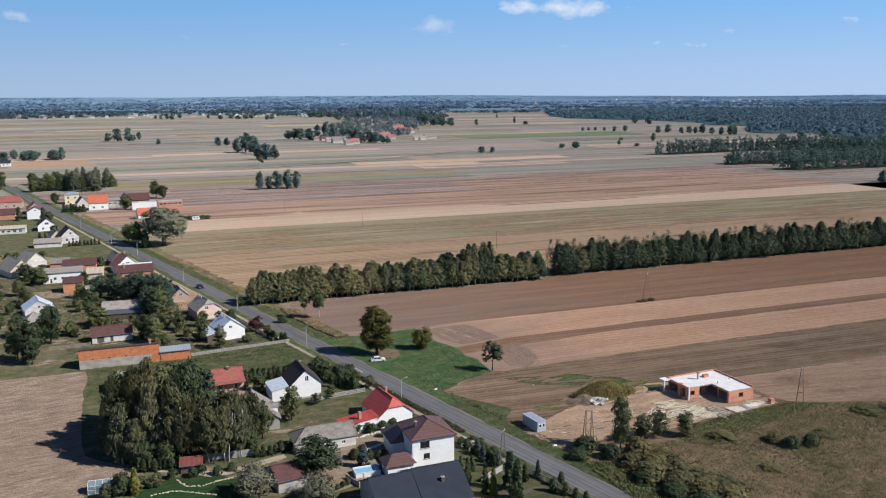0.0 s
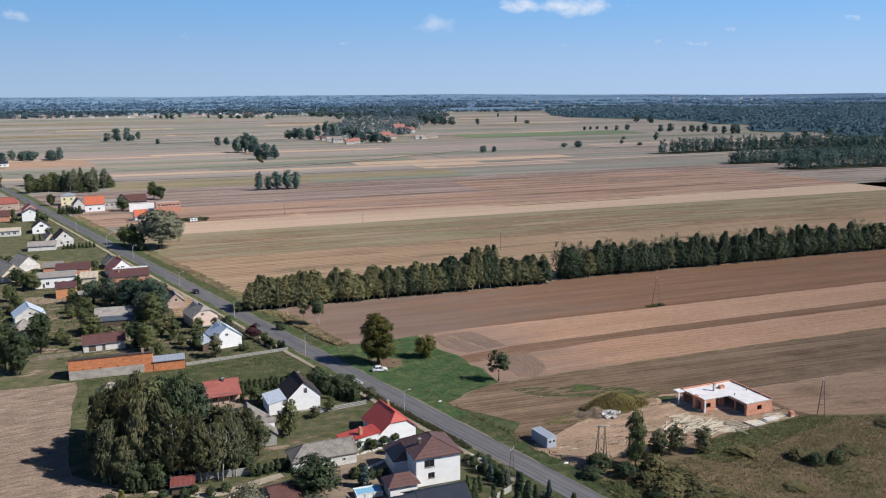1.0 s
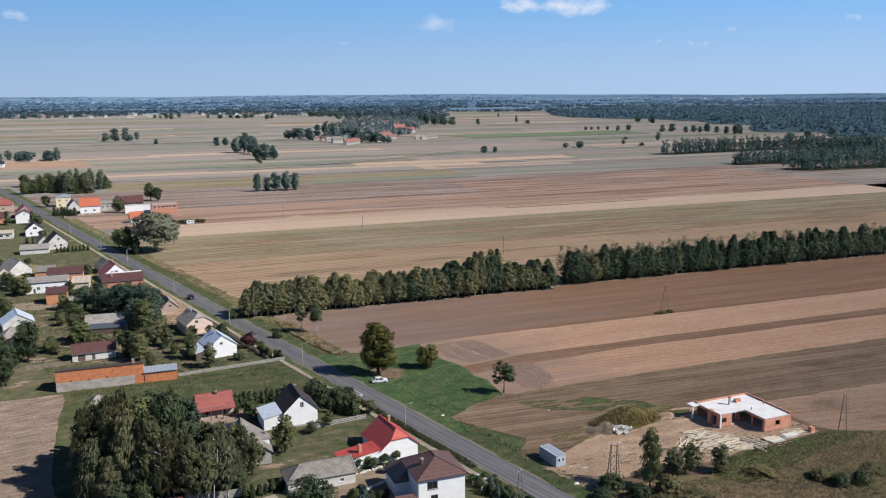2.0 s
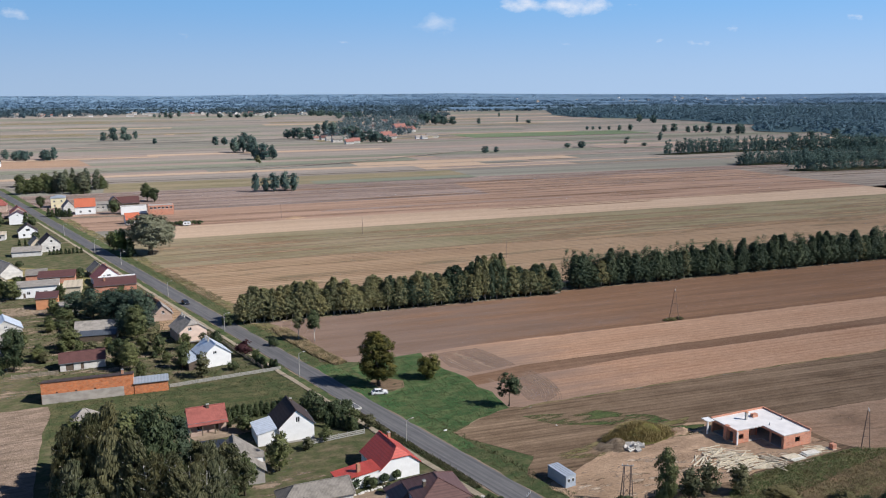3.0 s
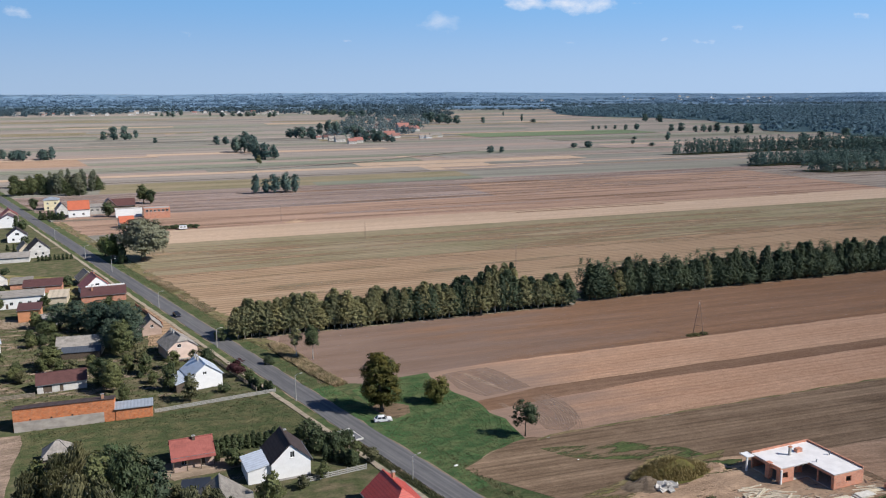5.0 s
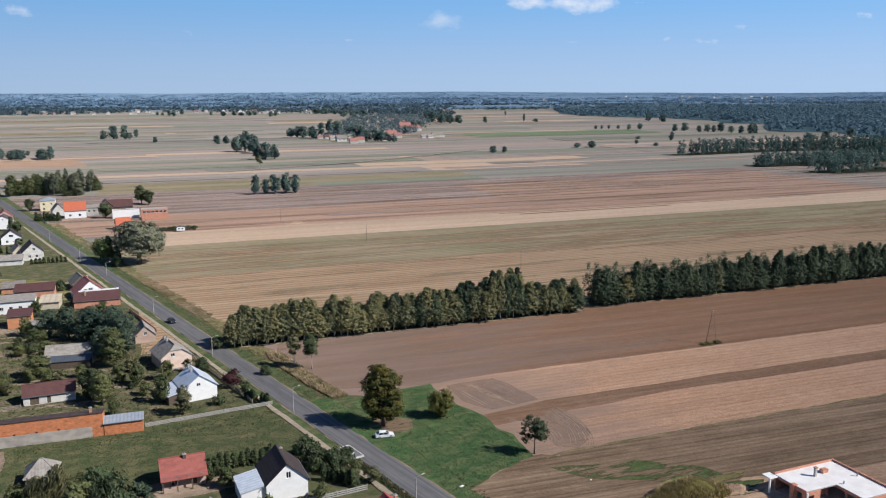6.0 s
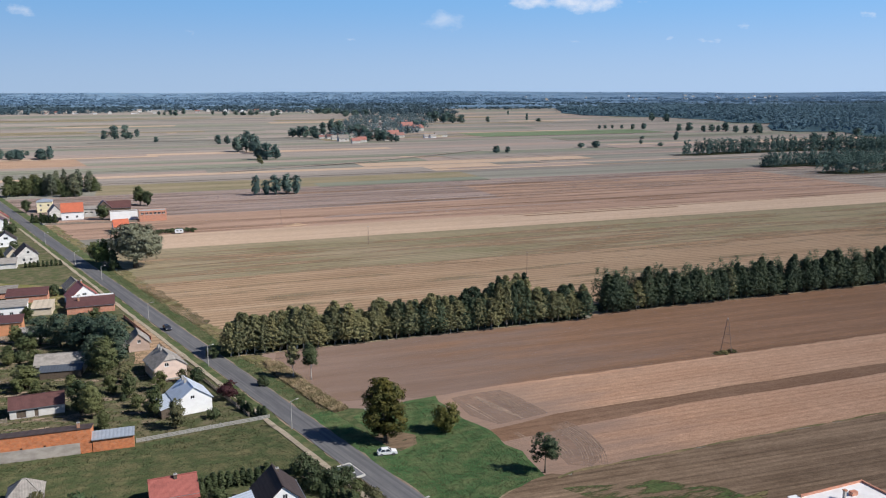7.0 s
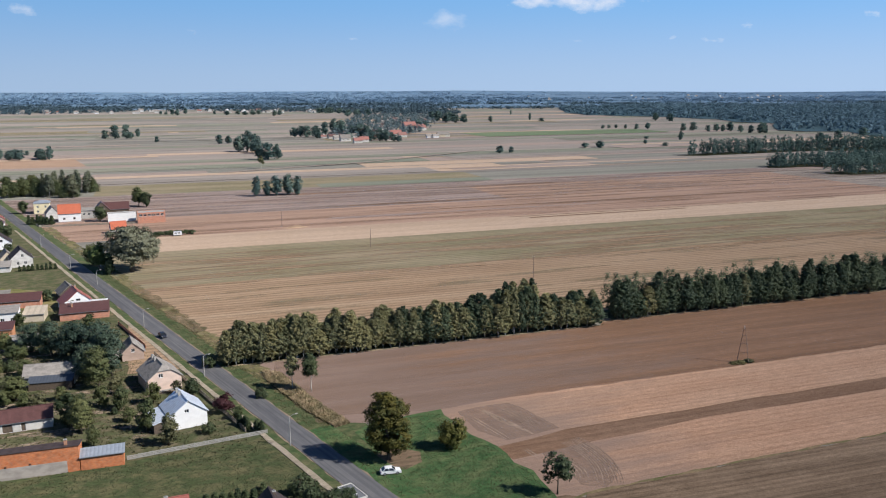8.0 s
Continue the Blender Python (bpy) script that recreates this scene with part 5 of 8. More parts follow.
def lean_to(parent, u0, u1, v0, v1, z_low, z_high, wall, cover, low_side="v-"):
    """A lower wing that belongs to a house: walls and a sloping roof."""
    m = M()
    zt = {"v-": (z_low, z_high), "v+": (z_high, z_low)}[low_side]
    m.solid([(u0, v0, 0), (u1, v0, 0), (u1, v1, 0), (u0, v1, 0)], [(u0, v0, zt[0]), (u1, v0, zt[0]), (u1, v1, zt[1]), (u0, v1, zt[1])])
    part("wing_wall", m, wall, parent)
    s = (zt[1] - zt[0]) / (v1 - v0)
    o = 0.25
    r = M().solid([(u0 - o, v0 - o, zt[0] - o * s + 0.02), (u1 + o, v0 - o, zt[0] - o * s + 0.02), (u1 + o, v1, zt[1] + 0.02), (u0 - o, v1, zt[1] + 0.02)],
                  [(u0 - o, v0 - o, zt[0] - o * s + 0.16), (u1 + o, v0 - o, zt[0] - o * s + 0.16), (u1 + o, v1, zt[1] + 0.16), (u0 - o, v1, zt[1] + 0.16)])
    part("wing_roof", r, cover, parent)


# the near houses by the road
h = house("house", (-28.1, 200.4), -68.3, 9.4, 8.0, 3.9, 7.5, "gable", WHITE_WALL, ROOF_BLACK, "white rendered gabled house with a near-black roof",
          cuts=[("u+", 0.3, 4.6, 0.9, 1.3), ("v-", -2.5, 1.2, 1.2, 1.3)], chimneys=[(-2.6, 0.5, 7.7)], stack=WOOD_DARK, plinth=GREY_WALL)
lean_to(h, -3.5, 4.0, -8.6, -4.05, 2.9, 3.7, WHITE_WALL, ROOF_TIN)
h = house("house", (-5.1, 181.3), -63.8, 10.2, 8.6, 2.9, 6.3, "halfhip", WHITE_WALL, ROOF_RED, "low white house with a bright red half-hipped roof",
          inset=(0.32, 0), clip=0.52, chimneys=[(-2.6, 1.0, 6.9)], cuts=[("v+", 1.0, 1.0, 1.2, 1.2)])
lean_to(h, 0.4, 5.05, -13.0, -4.32, 2.3, 3.1, WHITE_WALL, ROOF_RED)
part("wing_chimney", M().box(3.2, 3.9, -8.9, -8.2, 2.0, 4.6), CHIMNEY_BRICK, h, "orange brick chimney")
h = house("house", (4.0, 160.0), -71.8, 9.6, 9.3, 6.0, 8.6, "hip", WHITE_WALL, ROOF_BROWN, "two-storey white house with a brown hipped tile roof",
          inset=(0.75, 0.75), chimneys=[(0.8, -2.6, 8.4)], stack=WOOD_DARK, trim=WOOD_DARK, cuts=[("u+", -1.9, 3.9, 2.1, 1.5), ("u+", -1.5, 1.5, 1.4, 1.2), ("v+", -2, 4.1, 1.3, 1.2), ("v+", 2, 4.1, 1.3, 1.2)], over=0.5)
m = M().box(-8.2, -1.2, -7.2, -4.67, 0, 3.4)
part("wing_wall", m, WHITE_WALL, h)
m = M()
m.v += [(-8.7, -7.7, 3.4), (-0.8, -7.7, 3.4), (-0.8, -4.67, 3.4), (-8.7, -4.67, 3.4), (-7.2, -4.67, 5.3), (-2.2, -4.67, 5.3)]
m.f += [(3, 2, 1, 0), (0, 1, 5, 4), (1, 2, 5), (3, 0, 4), (2, 3, 4, 5)]
part("wing_roof", m, ROOF_BROWN, h)
part("porch_wall", M().box(3.6, 8.0, -11.0, -5.5, 0, 2.7), WHITE_WALL, h)
m = M()
m.v += [(3.0, -11.6, 2.7), (8.6, -11.6, 2.7), (8.6, -4.9, 2.7), (3.0, -4.9, 2.7), (5.8, -9.4, 4.3), (5.8, -6.6, 4.3)]
m.f += [(3, 2, 1, 0), (0, 1, 4), (1, 2, 5, 4), (2, 3, 5), (3, 0, 4, 5)]
part("porch_roof", m, ROOF_BROWN, h)
house("house", (-3.2, 137.0), 20, 7.8, 13.0, 3.2, 6.6, "gable", GREY_WALL, ROOF_DARK, "house with an anthracite sheet roof", over=0.5)
house("house", (5.4, 140.6), 20, 9.0, 15.0, 3.0, 6.7, "gable", WHITE_WALL, ROOF_DARK, "larger house with an anthracite sheet roof", chimneys=[(0.2, -3.6, 5.9)], stack=WOOD_DARK, over=0.5)
h = house("shed", (-19.0, 166.6), 20, 13.5, 6.2, 2.4, 4.6, "hip", OFFWHITE_WALL, ROOF_GREYDARK, "long whitewashed shed with a weathered grey roof", inset=(0.0, 0.45), category="shed",
          cuts=[("v-", 4.0, 0.9, 0.8, 0.7)])
h = house("cottage", (-48.9, 205.4), 20.9, 8.4, 7.0, 3.0, 5.2, "gable", SALMON_WALL, ROOF_OLDRED, "small cottage with a faded red roof and open porch", cuts=[("v-", -1.8, 0.9, 1.4, 1.2)], doors=[("v-", 2.0, 0.05, 1.0, 2.0)], chimneys=[(0.5, -0.5, 5.8)], stack=WOOD_DARK, category="cottage")
part("porch_roof", M().solid([(-4.5, -4.9, 2.46), (4.5, -4.9, 2.46), (4.5, -3.85, 2.74), (-4.5, -3.85, 2.74)], [(-4.5, -4.9, 2.58), (4.5, -4.9, 2.58), (4.5, -3.85, 2.86), (-4.5, -3.85, 2.86)]), ROOF_OLDRED, h)
for u in (-4.1, -1.4, 1.4, 4.1):
    part("porch_post", M().box(u - 0.1, u + 0.1, -4.78, -4.58, 0, 2.46), WOOD_DARK, h)
part("porch_wall", M().box(-4.0, -1.5, -4.75, -4.61, 0, 0.9), SALMON_WALL, h)
h = house("barn", (-36.6, 179.4), -75, 9.8, 11.0, 2.8, 6.9, "gable", GREY_WALL, ROOF_GREYDARK, "old barn with a steep mossy grey roof", category="barn")
part("dormer", M().box(-0.2, 1.6, 3.2, 5.5, 2.0, 4.3), WHITE_WALL, h, "white dormer with a dark window")
part("dormer_roof", M().solid([(-0.4, 2.6, 4.3), (1.8, 2.6, 4.3), (1.8, 5.8, 4.3), (-0.4, 5.8, 4.3)], [(0.7, 2.2, 5.1), (0.71, 2.2, 5.1), (0.71, 5.8, 5.1), (0.7, 5.8, 5.1)]), ROOF_GREYDARK, h)
part("dormer_window", M().box(0.3, 1.1, 5.5, 5.53, 2.6, 3.5), GLASS, h)
house("shed", (-44.0, 190.0), 12, 5.0, 3.6, 1.9, 2.3, "mono", GREY_WALL, ROOF_DARK, "low shed with a blue-grey sheet roof", category="shed")
house("shed", (-77.0, 206.0), 20, 6.0, 5.6, 2.2, 4.9, "hip", WOOD_DARK, ROOF_GREY, "little wooden shed with a weathered pyramid roof", inset=(0.9, 0.9), category="shed")
# long block outbuilding: plastered below, bare blocks above
h = house("outbuilding", (-84.5, 228.1), 17.0, 21.9, 6.0, 5.6, 4.3, "mono", BLOCK_WALL, ROOF_FELT, "long outbuilding of bare orange blocks with grey plastered base", over=0.2, category="outbuilding", chimneys=[(8.4, -1.2, 6.5)], gutter=False)
part("plaster_base", M().box(-10.9, 8.6, -3.03, -2.99, 0, 2.6), PLASTER, h, "grey cement plaster on the lower wall")
for a in (-7.5, -3.0, 1.5):
    part("vent_hole", M().box(a, a + 0.4, -3.06, -3.0, 2.7, 2.95), GLASS, h)
house("outbuilding", (-69.4, 231.1), 17.5, 8.4, 3.0, 2.9, 3.5, "mono", BLOCK_WALL, ROOF_BLUEGREY, "brick annex with a blue-grey sheet roof", over=0.25, category="outbuilding")
house("shed", (-95.6, 252.6), 22, 12.0, 6.2, 2.5, 4.5, "gable", OFFWHITE_WALL, ROOF_MAROON, "whitewashed shed with a maroon roof and wide doors", doors=[("v-", -3.5, 0.05, 2.2, 2.0), ("v-", -0.2, 0.05, 1.0, 1.9)], category="shed")
h = house("house", (-59.0, 254.2), -60, 9.2, 8.5, 3.5, 6.6, "gable", WHITE_WALL, ROOF_TIN, "white house with a pale blue sheet-metal roof", cuts=[("u+", -0.4, 3.8, 1.0, 0.8)], chimneys=[(-1.0, -0.6, 7.2), (-3.4, -0.6, 7.2)], stack=GREY_WALL)
lean_to(h, -4.4, 4.4, -7.9, -4.3, 2.3, 3.1, WOOD_DARK, ROOF_TIN)
house("house", (-72.4, 279.2), -58, 10.6, 8.6, 3.7, 6.9, "halfhip", PINK_WALL, ROOF_GREY, "pale pink rendered house with a grey half-hipped roof", inset=(0.22, 0), clip=0.6, cuts=[("u+", -1.0, 3.9, 1.1, 1.0)], chimneys=[(-1.5, -0.5, 7.4), (-4.0, -0.5, 7.4)], stack=GREY_WALL, plinth=GREY_WALL)
house("house", (-88.0, 303.6), -66, 7.4, 6.0, 2.6, 5.4, "gable", SALMON_WALL, ROOF_GREY, "little salmon cottage with a grey gabled roof", cuts=[("u+", 0.0, 2.6, 1.0, 1.0)], category="cottage")
house("shed", (-93.5, 298.5), 20, 6.0, 4.0, 2.1, 2.6, "mono", OFFWHITE_WALL, ROOF_GREY, "low whitewashed shed behind the cottage", category="shed")
h = house("barn", (-102.5, 282.9), 12, 12.6, 6.6, 2.9, 5.2, "gable", GREY_WALL, ROOF_GREY, "grey barn with a weathered sheet roof and open bays", doors=[("v-", -2.5, 0.05, 2.6, 2.2), ("v-", 2.5, 0.05, 2.6, 2.2)], category="barn")
lean_to(h, -4.4, 6.2, -6.4, -3.34, 2.1, 2.9, WOOD_DARK, ROOF_SLATE)
house("house", (-132.5, 284.0), -60, 9.0, 9.4, 3.4, 6.4, "gable", OFFWHITE_WALL, ROOF_TIN, "white house with a bright sheet-steel roof", cuts=[("u+", 0, 3.8, 0.9, 0.8)])
house("shed", (-127.0, 268.5), -60, 6.0, 7.0, 2.3, 5.3, "hip", PINK_WALL, ROOF_GREY, "small pink outhouse with a grey pyramid roof", inset=(0.95, 0.95), category="shed")
h = house("house", (-127.6, 361.2), -58, 10.0, 10.5, 2.8, 7.3, "gable", WHITE_WALL, ROOF_WINE, "white gabled house with a dark red roof and carved gable", cuts=[("u+", 0, 3.6, 1.5, 1.0), ("u+", 2.6, 1.0, 1.3, 1.3)], chimneys=[(-2.0, 0.4, 8.0)])
h = house("house", (-119.8, 349.4), 19.5, 15.6, 7.4, 2.6, 4.3, "mono", BRICK_WALL, ROOF_MAROON, "long brick house with a maroon roof and white parapet", chimneys=[(-4.0, 0.6, 5.0)])
part("parapet", M().box(-6.4, 7.6, 3.72, 4.05, 2.6, 4.95), WHITE_WALL, h, "white rendered back parapet")
house("barn", (-137.0, 377.0), -58, 9.0, 7.0, 2.6, 5.6, "gable", WOOD_DARK, ROOF_GREYDARK, "dark wooden barn by the road", category="barn")
house("house", (-146.7, 340.8), 18.8, 15.3, 7.4, 4.4, 5.2, "mono", WHITE_WALL, ROOF_GREY, "white flat-roofed house with a row of windows", cuts=[("v-", a, 1.4, 1.2, 1.2) for a in (-6, -3, 0, 3, 6)], doors=[("v-", -4.5, 0.05, 0.9, 2.0)])
house("garage", (-136.0, 347.5), 16, 6.6, 9.0, 2.6, 3.4, "mono", BEIGE_WALL, ROOF_BEIGE, "beige flat garage with a pale felt roof", category="garage")
house("house", (-134.8, 321.5), 18.6, 7.2, 6.2, 4.3, 5.2, "mono", ORANGE_WALL, ROOF_MAROON, "orange rendered cube house with a maroon flat roof", doors=[("v-", 2.8, 0.05, 0.9, 2.0)])
house("shed", (-125.5, 316.0), 19, 8.0, 4.6, 2.3, 2.9, "mono", GREY_WALL, ROOF_GREY, "low grey shed with a flat roof", category="shed", doors=[("v-", 0, 0.05, 2.0, 1.9)])
house("shed", (-148.9, 364.0), 17, 14.0, 6.0, 2.8, 4.3, "mono", BRICK_WALL, ROOF_MAROON, "long shed with a maroon sheet roof", category="shed")
house("shed", (-160.5, 371.0), 19, 8.0, 6.0, 2.3, 3.6, "mono", BRICK_WALL, ROOF_GREYDARK, "old shed with a patched dark roof", category="shed")
house("barn", (-175.5, 376.0), -45, 12.0, 9.0, 2.8, 6.6, "gable", OFFWHITE_WALL, ROOF_GREY, "second barn with a pale weathered roof", category="barn")
house("barn", (-173.5, 356.0), -45, 15.0, 10.0, 3.0, 7.4, "gable", BEIGE_WALL, ROOF_GREY, "big barn with a steep weathered grey roof", category="barn")
h = house("house", (-184.1, 439.6), -60, 11.5, 9.0, 3.9, 8.0, "gable", OFFWHITE_WALL, ROOF_BLACK, "grey-white gabled house with a dark roof", cuts=[("u+", -1.6, 1.2, 1.1, 1.3), ("u+", 1.4, 1.2, 1.1, 1.3), ("u+", 0.4, 4.6, 1.1, 1.2)])
house("shed", (-188.5, 424.5), 18.5, 13.0, 5.4, 2.4, 3.9, "mono", OFFWHITE_WALL, ROOF_GREY, "long low wing with a grey sheet roof", category="shed")
house("shed", (-193.5, 446.0), -58, 9.0, 6.0, 2.6, 5.6, "gable", BEIGE_WALL, ROOF_GREYDARK, "shed with a brown-grey gabled roof", category="shed")
house("house", (-213.5, 481.3), -64, 10.0, 9.5, 3.4, 7.2, "gable", WHITE_WALL, ROOF_BLACK, "white house with a black gabled roof and balcony", cuts=[("u+", 0, 3.8, 2.0, 1.2), ("u+", -2, 1.0, 1.2, 1.2), ("u+", 2, 1.0, 1.2, 1.2)])
house("house", (-229.5, 470.0), 18, 17.0, 7.0, 3.0, 3.8, "mono", OFFWHITE_WALL, ROOF_BEIGE, "long white single-storey house with a pale roof", cuts=[("v-", a, 1.0, 1.5, 1.2) for a in (-6, -3, 0, 3, 6)])
house("house", (-241.3, 530.9), -68, 10.5, 9.6, 4.9, 7.6, "gable", WHITE_WALL, ROOF_BROWN, "tall white gabled house", cuts=[("u+", 0, 5.2, 0.8, 0.8)])
house("house", (-260.0, 528.0), 18, 14.0, 9.0, 3.6, 6.4, "gable", BRICK_WALL, ROOF_MAROON, "brick house with a maroon roof")
house("house", (-253.0, 556.0), -60, 11.0, 9.0, 3.6, 7.2, "gable", SALMON_WALL, ROOF_OLDRED, "salmon house with a red gabled roof", cuts=[("u+", 0, 4.2, 1.2, 1.0)])
house("house", (-282.0, 585.0), 20, 15.0, 9.5, 4.2, 8.0, "hip", SALMON_WALL, ROOF_OLDRED, "large house with a faded red hipped roof", inset=(0.4, 0.4), cuts=[("v-", -3, 1.0, 1.4, 1.2), ("v-", 2, 1.0, 1.4, 1.2)])
house("house", (-300.0, 552.0), 18, 13.0, 9.0, 3.6, 6.8, "gable", BRICK_WALL, ROOF_MAROON, "brick house with a maroon roof behind the yards")
house("house", (-247.3, 604.1), 19.5, 9.1, 9.2, 6.8, 8.4, "hip", YELLOW_WALL, ROOF_BLUEGREY, "cream-yellow two-storey cube house with a hipped sheet roof", inset=(0.9, 0.9), cuts=[("v-", -2.3, 4.0, 1.2, 1.3), ("v-", 2.3, 4.0, 1.2, 1.3), ("v-", -2.3, 1.0, 1.2, 1.3)])
house("house", (-216.4, 571.5), 21, 12.4, 9.6, 5.0, 9.8, "gable", WHITE_WALL, ROOF_ORANGE, "white house with a bright orange tiled roof", cuts=[("v-", -3, 1.2, 1.4, 1.3), ("v-", 2.5, 1.2, 1.4, 1.3)])
house("house", (-231.0, 580.0), -60, 9.0, 7.0, 3.6, 7.6, "gable", OFFWHITE_WALL, ROOF_BROWN, "older house with a dull red roof")
house("house", (-207.0, 583.0), 20, 13.0, 8.0, 5.0, 5.8, "mono", GREY_WALL, ROOF_GREY, "long grey flat-roofed hall", cuts=[("v-", a, 2.2, 1.6, 1.2) for a in (-5, -2, 1, 4)])
house("barn", (-199.0, 597.0), 20, 18.0, 11.0, 3.8, 7.6, "gable", WOOD_DARK, ROOF_MAROON, "big dark barn with a maroon roof", category="barn")
house("barn", (-203.5, 588.5), -68, 8.0, 9.0, 4.4, 9.0, "gable", WOOD_DARK, ROOF_BROWN, "dark wooden barn with a brown gable", category="barn")
house("house", (-183.8, 567.8), 21, 15.8, 6.0, 5.2, 5.6, "flat", WHITE_WALL, ROOF_GREY, "white windowless long building with a plain wall")
house("building_shell", (-164.6, 563.0), 19.4, 15.6, 9.0, 6.4, 6.4, "flat", BRICK_WALL, CONCRETE, "unfinished red brick shell with open upper windows", cuts=[("v-", a, 4.2, 1.7, 1.3) for a in (-6, -3.6, -1.2, 1.2, 3.6, 6)], category="building")
house("house", (-170.6, 524.5), 28, 8.0, 7.0, 2.8, 6.4, "gable", WHITE_WALL, ROOF_ORANGE, "small white house with an orange gabled roof", cuts=[("v-", 0, 1.0, 1.2, 1.1)])
house("house", (-455.9, 945.8), 20, 10.0, 8.0, 3.8, 6.5, "gable", WHITE_WALL, ROOF_DARK, "far white house with a dark roof", cuts=[("v-", -2, 1.0, 1.4, 1.3), ("v-", 2, 1.0, 1.4, 1.3)])
house("hut", (-45.0, 154.8), 12, 4.2, 2.6, 1.9, 2.4, "mono", WOOD_DARK, ROOF_HUT, "garden shelter with a red roof", category="shed")
house("garage", (-24.0, 148.4), 28, 6.6, 7.4, 2.6, 4.2, "gable", GREY_WALL, ROOF_MAROON, "garage with a dark maroon roof", category="garage")


# ---- the brick bungalow under construction ----
def build_bungalow():
    ob = thing("unfinished_house", 77.7, 192.7, 21.1, "unfinished red brick bungalow with a white foil flat roof", "house")
    H, P = 2.9, 0.42

    def run(axis, fixed, a0, a1, flip, holes, top=H):
        m = M()
        if axis == "u":
            panel(m, lambda a, d, z: (a, fixed + d * flip, z + 0.25), a0, a1, lambda a: top, holes)
        else:
            panel(m, lambda a, d, z: (fixed + d * flip, a, z + 0.25), a0, a1, lambda a: top, holes)
        part("wall", m.weld(), BRICK_WALL, ob)

    run("u", -7.0, 0.0, 7.8, -1, [(3.2, 4.6, 1.0, 2.2)])
    run("v", 7.8, -6.7, 7.4, 1, [(-4, -2.6, 1.0, 2.2), (1, 2.4, 1.0, 2.2)])
    run("u", 7.4, -7.3, 7.5, 1, [(-5, -3.4, 1.0, 2.2), (2, 3.4, 1.0, 2.2)])
    run("v", -7.6, -0.8, 7.1, -1, [(0.2, 1.8, 0.0, 2.4), (3.1, 6.8, 0.0, 2.5)])
    run("u", -0.8, -7.3, -4.0, -1, [(-6.9, -5.5, 0.9, 2.1)])
    run("v", -4.0, -0.5, 1.6, 1, [])
    run("u", 1.6, -4.0, 0.0, -1, [(-3.2, -1.0, 0.0, 2.2)])
    run("v", 0.0, -6.7, 1.6, -1, [(-6.3, -3.1, 0.0, 2.5), (-2.8, 1.2, 0.0, 2.5)])
    part("foundation", M().box(-7.35, 0.0, -0.55, 7.2, 0.0, 0.27), CONCRETE, ob, "grey foundation edge")
    part("foundation", M().box(0.0, 7.55, -6.75, 7.2, 0.0, 0.268), CONCRETE, ob, "grey foundation edge")
    part("roof_slab", M().box(-7.55, 0.0, -0.75, 7.1, H + 0.252, H + 0.42), CONCRETE, ob)
    part("roof_slab", M().box(0.0, 7.5, -6.95, 7.1, H + 0.252, H + 0.418), CONCRETE, ob)
    part("roof_foil", M().box(-7.5, 0.0, -0.7, 7.1, H + 0.424, H + 0.45), MEMBRANE, ob, "white roofing foil")
    part("roof_foil", M().box(0.0, 7.48, -6.9, 7.1, H + 0.424, H + 0.447), MEMBRANE, ob, "white roofing foil")
    z = H + 0.25
    part("parapet", M().box(7.5, 7.8, -7.0, 7.1, z, z + P + 0.15), BRICK_WALL, ob)
    part("parapet", M().box(-7.6, 7.8, 7.1, 7.4, z, z + P + 0.15), BRICK_WALL, ob)
    part("parapet", M().box(-7.62, -7.45, -0.8, 2.2, z, z + 0.3), BRICK_WALL, ob)
    part("pillar", M().box(-7.9, -6.9, 1.9, 2.9, 0, z + 0.32), BRICK_WALL, ob)
    part("corner_post", M().box(-7.62, -7.3, -1.12, -0.86, 0, z), WHITE_TRIM, ob, "white corner post")
    part("canopy", M().box(-9.6, -7.66, 6.2, 8.4, z - 0.05, z + 0.14), WHITE_TRIM, ob, "white concrete canopy")
    part("canopy_post", M().box(-9.5, -9.2, 6.3, 6.6, 0, z - 0.052), WHITE_TRIM, ob)
    part("porch_edge", M().box(-4.0, -0.05, -0.75, 1.3, z - 0.02, z - 0.3 + 0.4), WHITE_TRIM, ob, "white porch ceiling edge")
    c = part("chimney", M().box(-1.25, -0.8, 3.2, 3.65, z, z + 1.9), GREY_WALL, ob, "grey rendered chimney")
    part("chimney_cap", M().box(-1.35, -0.7, 3.1, 3.75, z + 1.9, z + 2.1), CHIMNEY_BRICK, c)
    part("brick_stack", M().box(1.2, 2.6, 3.6, 4.5, z + 0.2, z + 0.95), BRICK_WALL, ob, "stack of spare bricks on the roof")
    for u, v, hh in ((1.4, -1.2, 0.8), (6.4, 0.2, 1.1)):
        part("vent_pipe", M().tube([(u, v, z + 0.18), (u, v, z + hh)], [0.14, 0.14], 8), STEEL, ob)


build_bungalow()


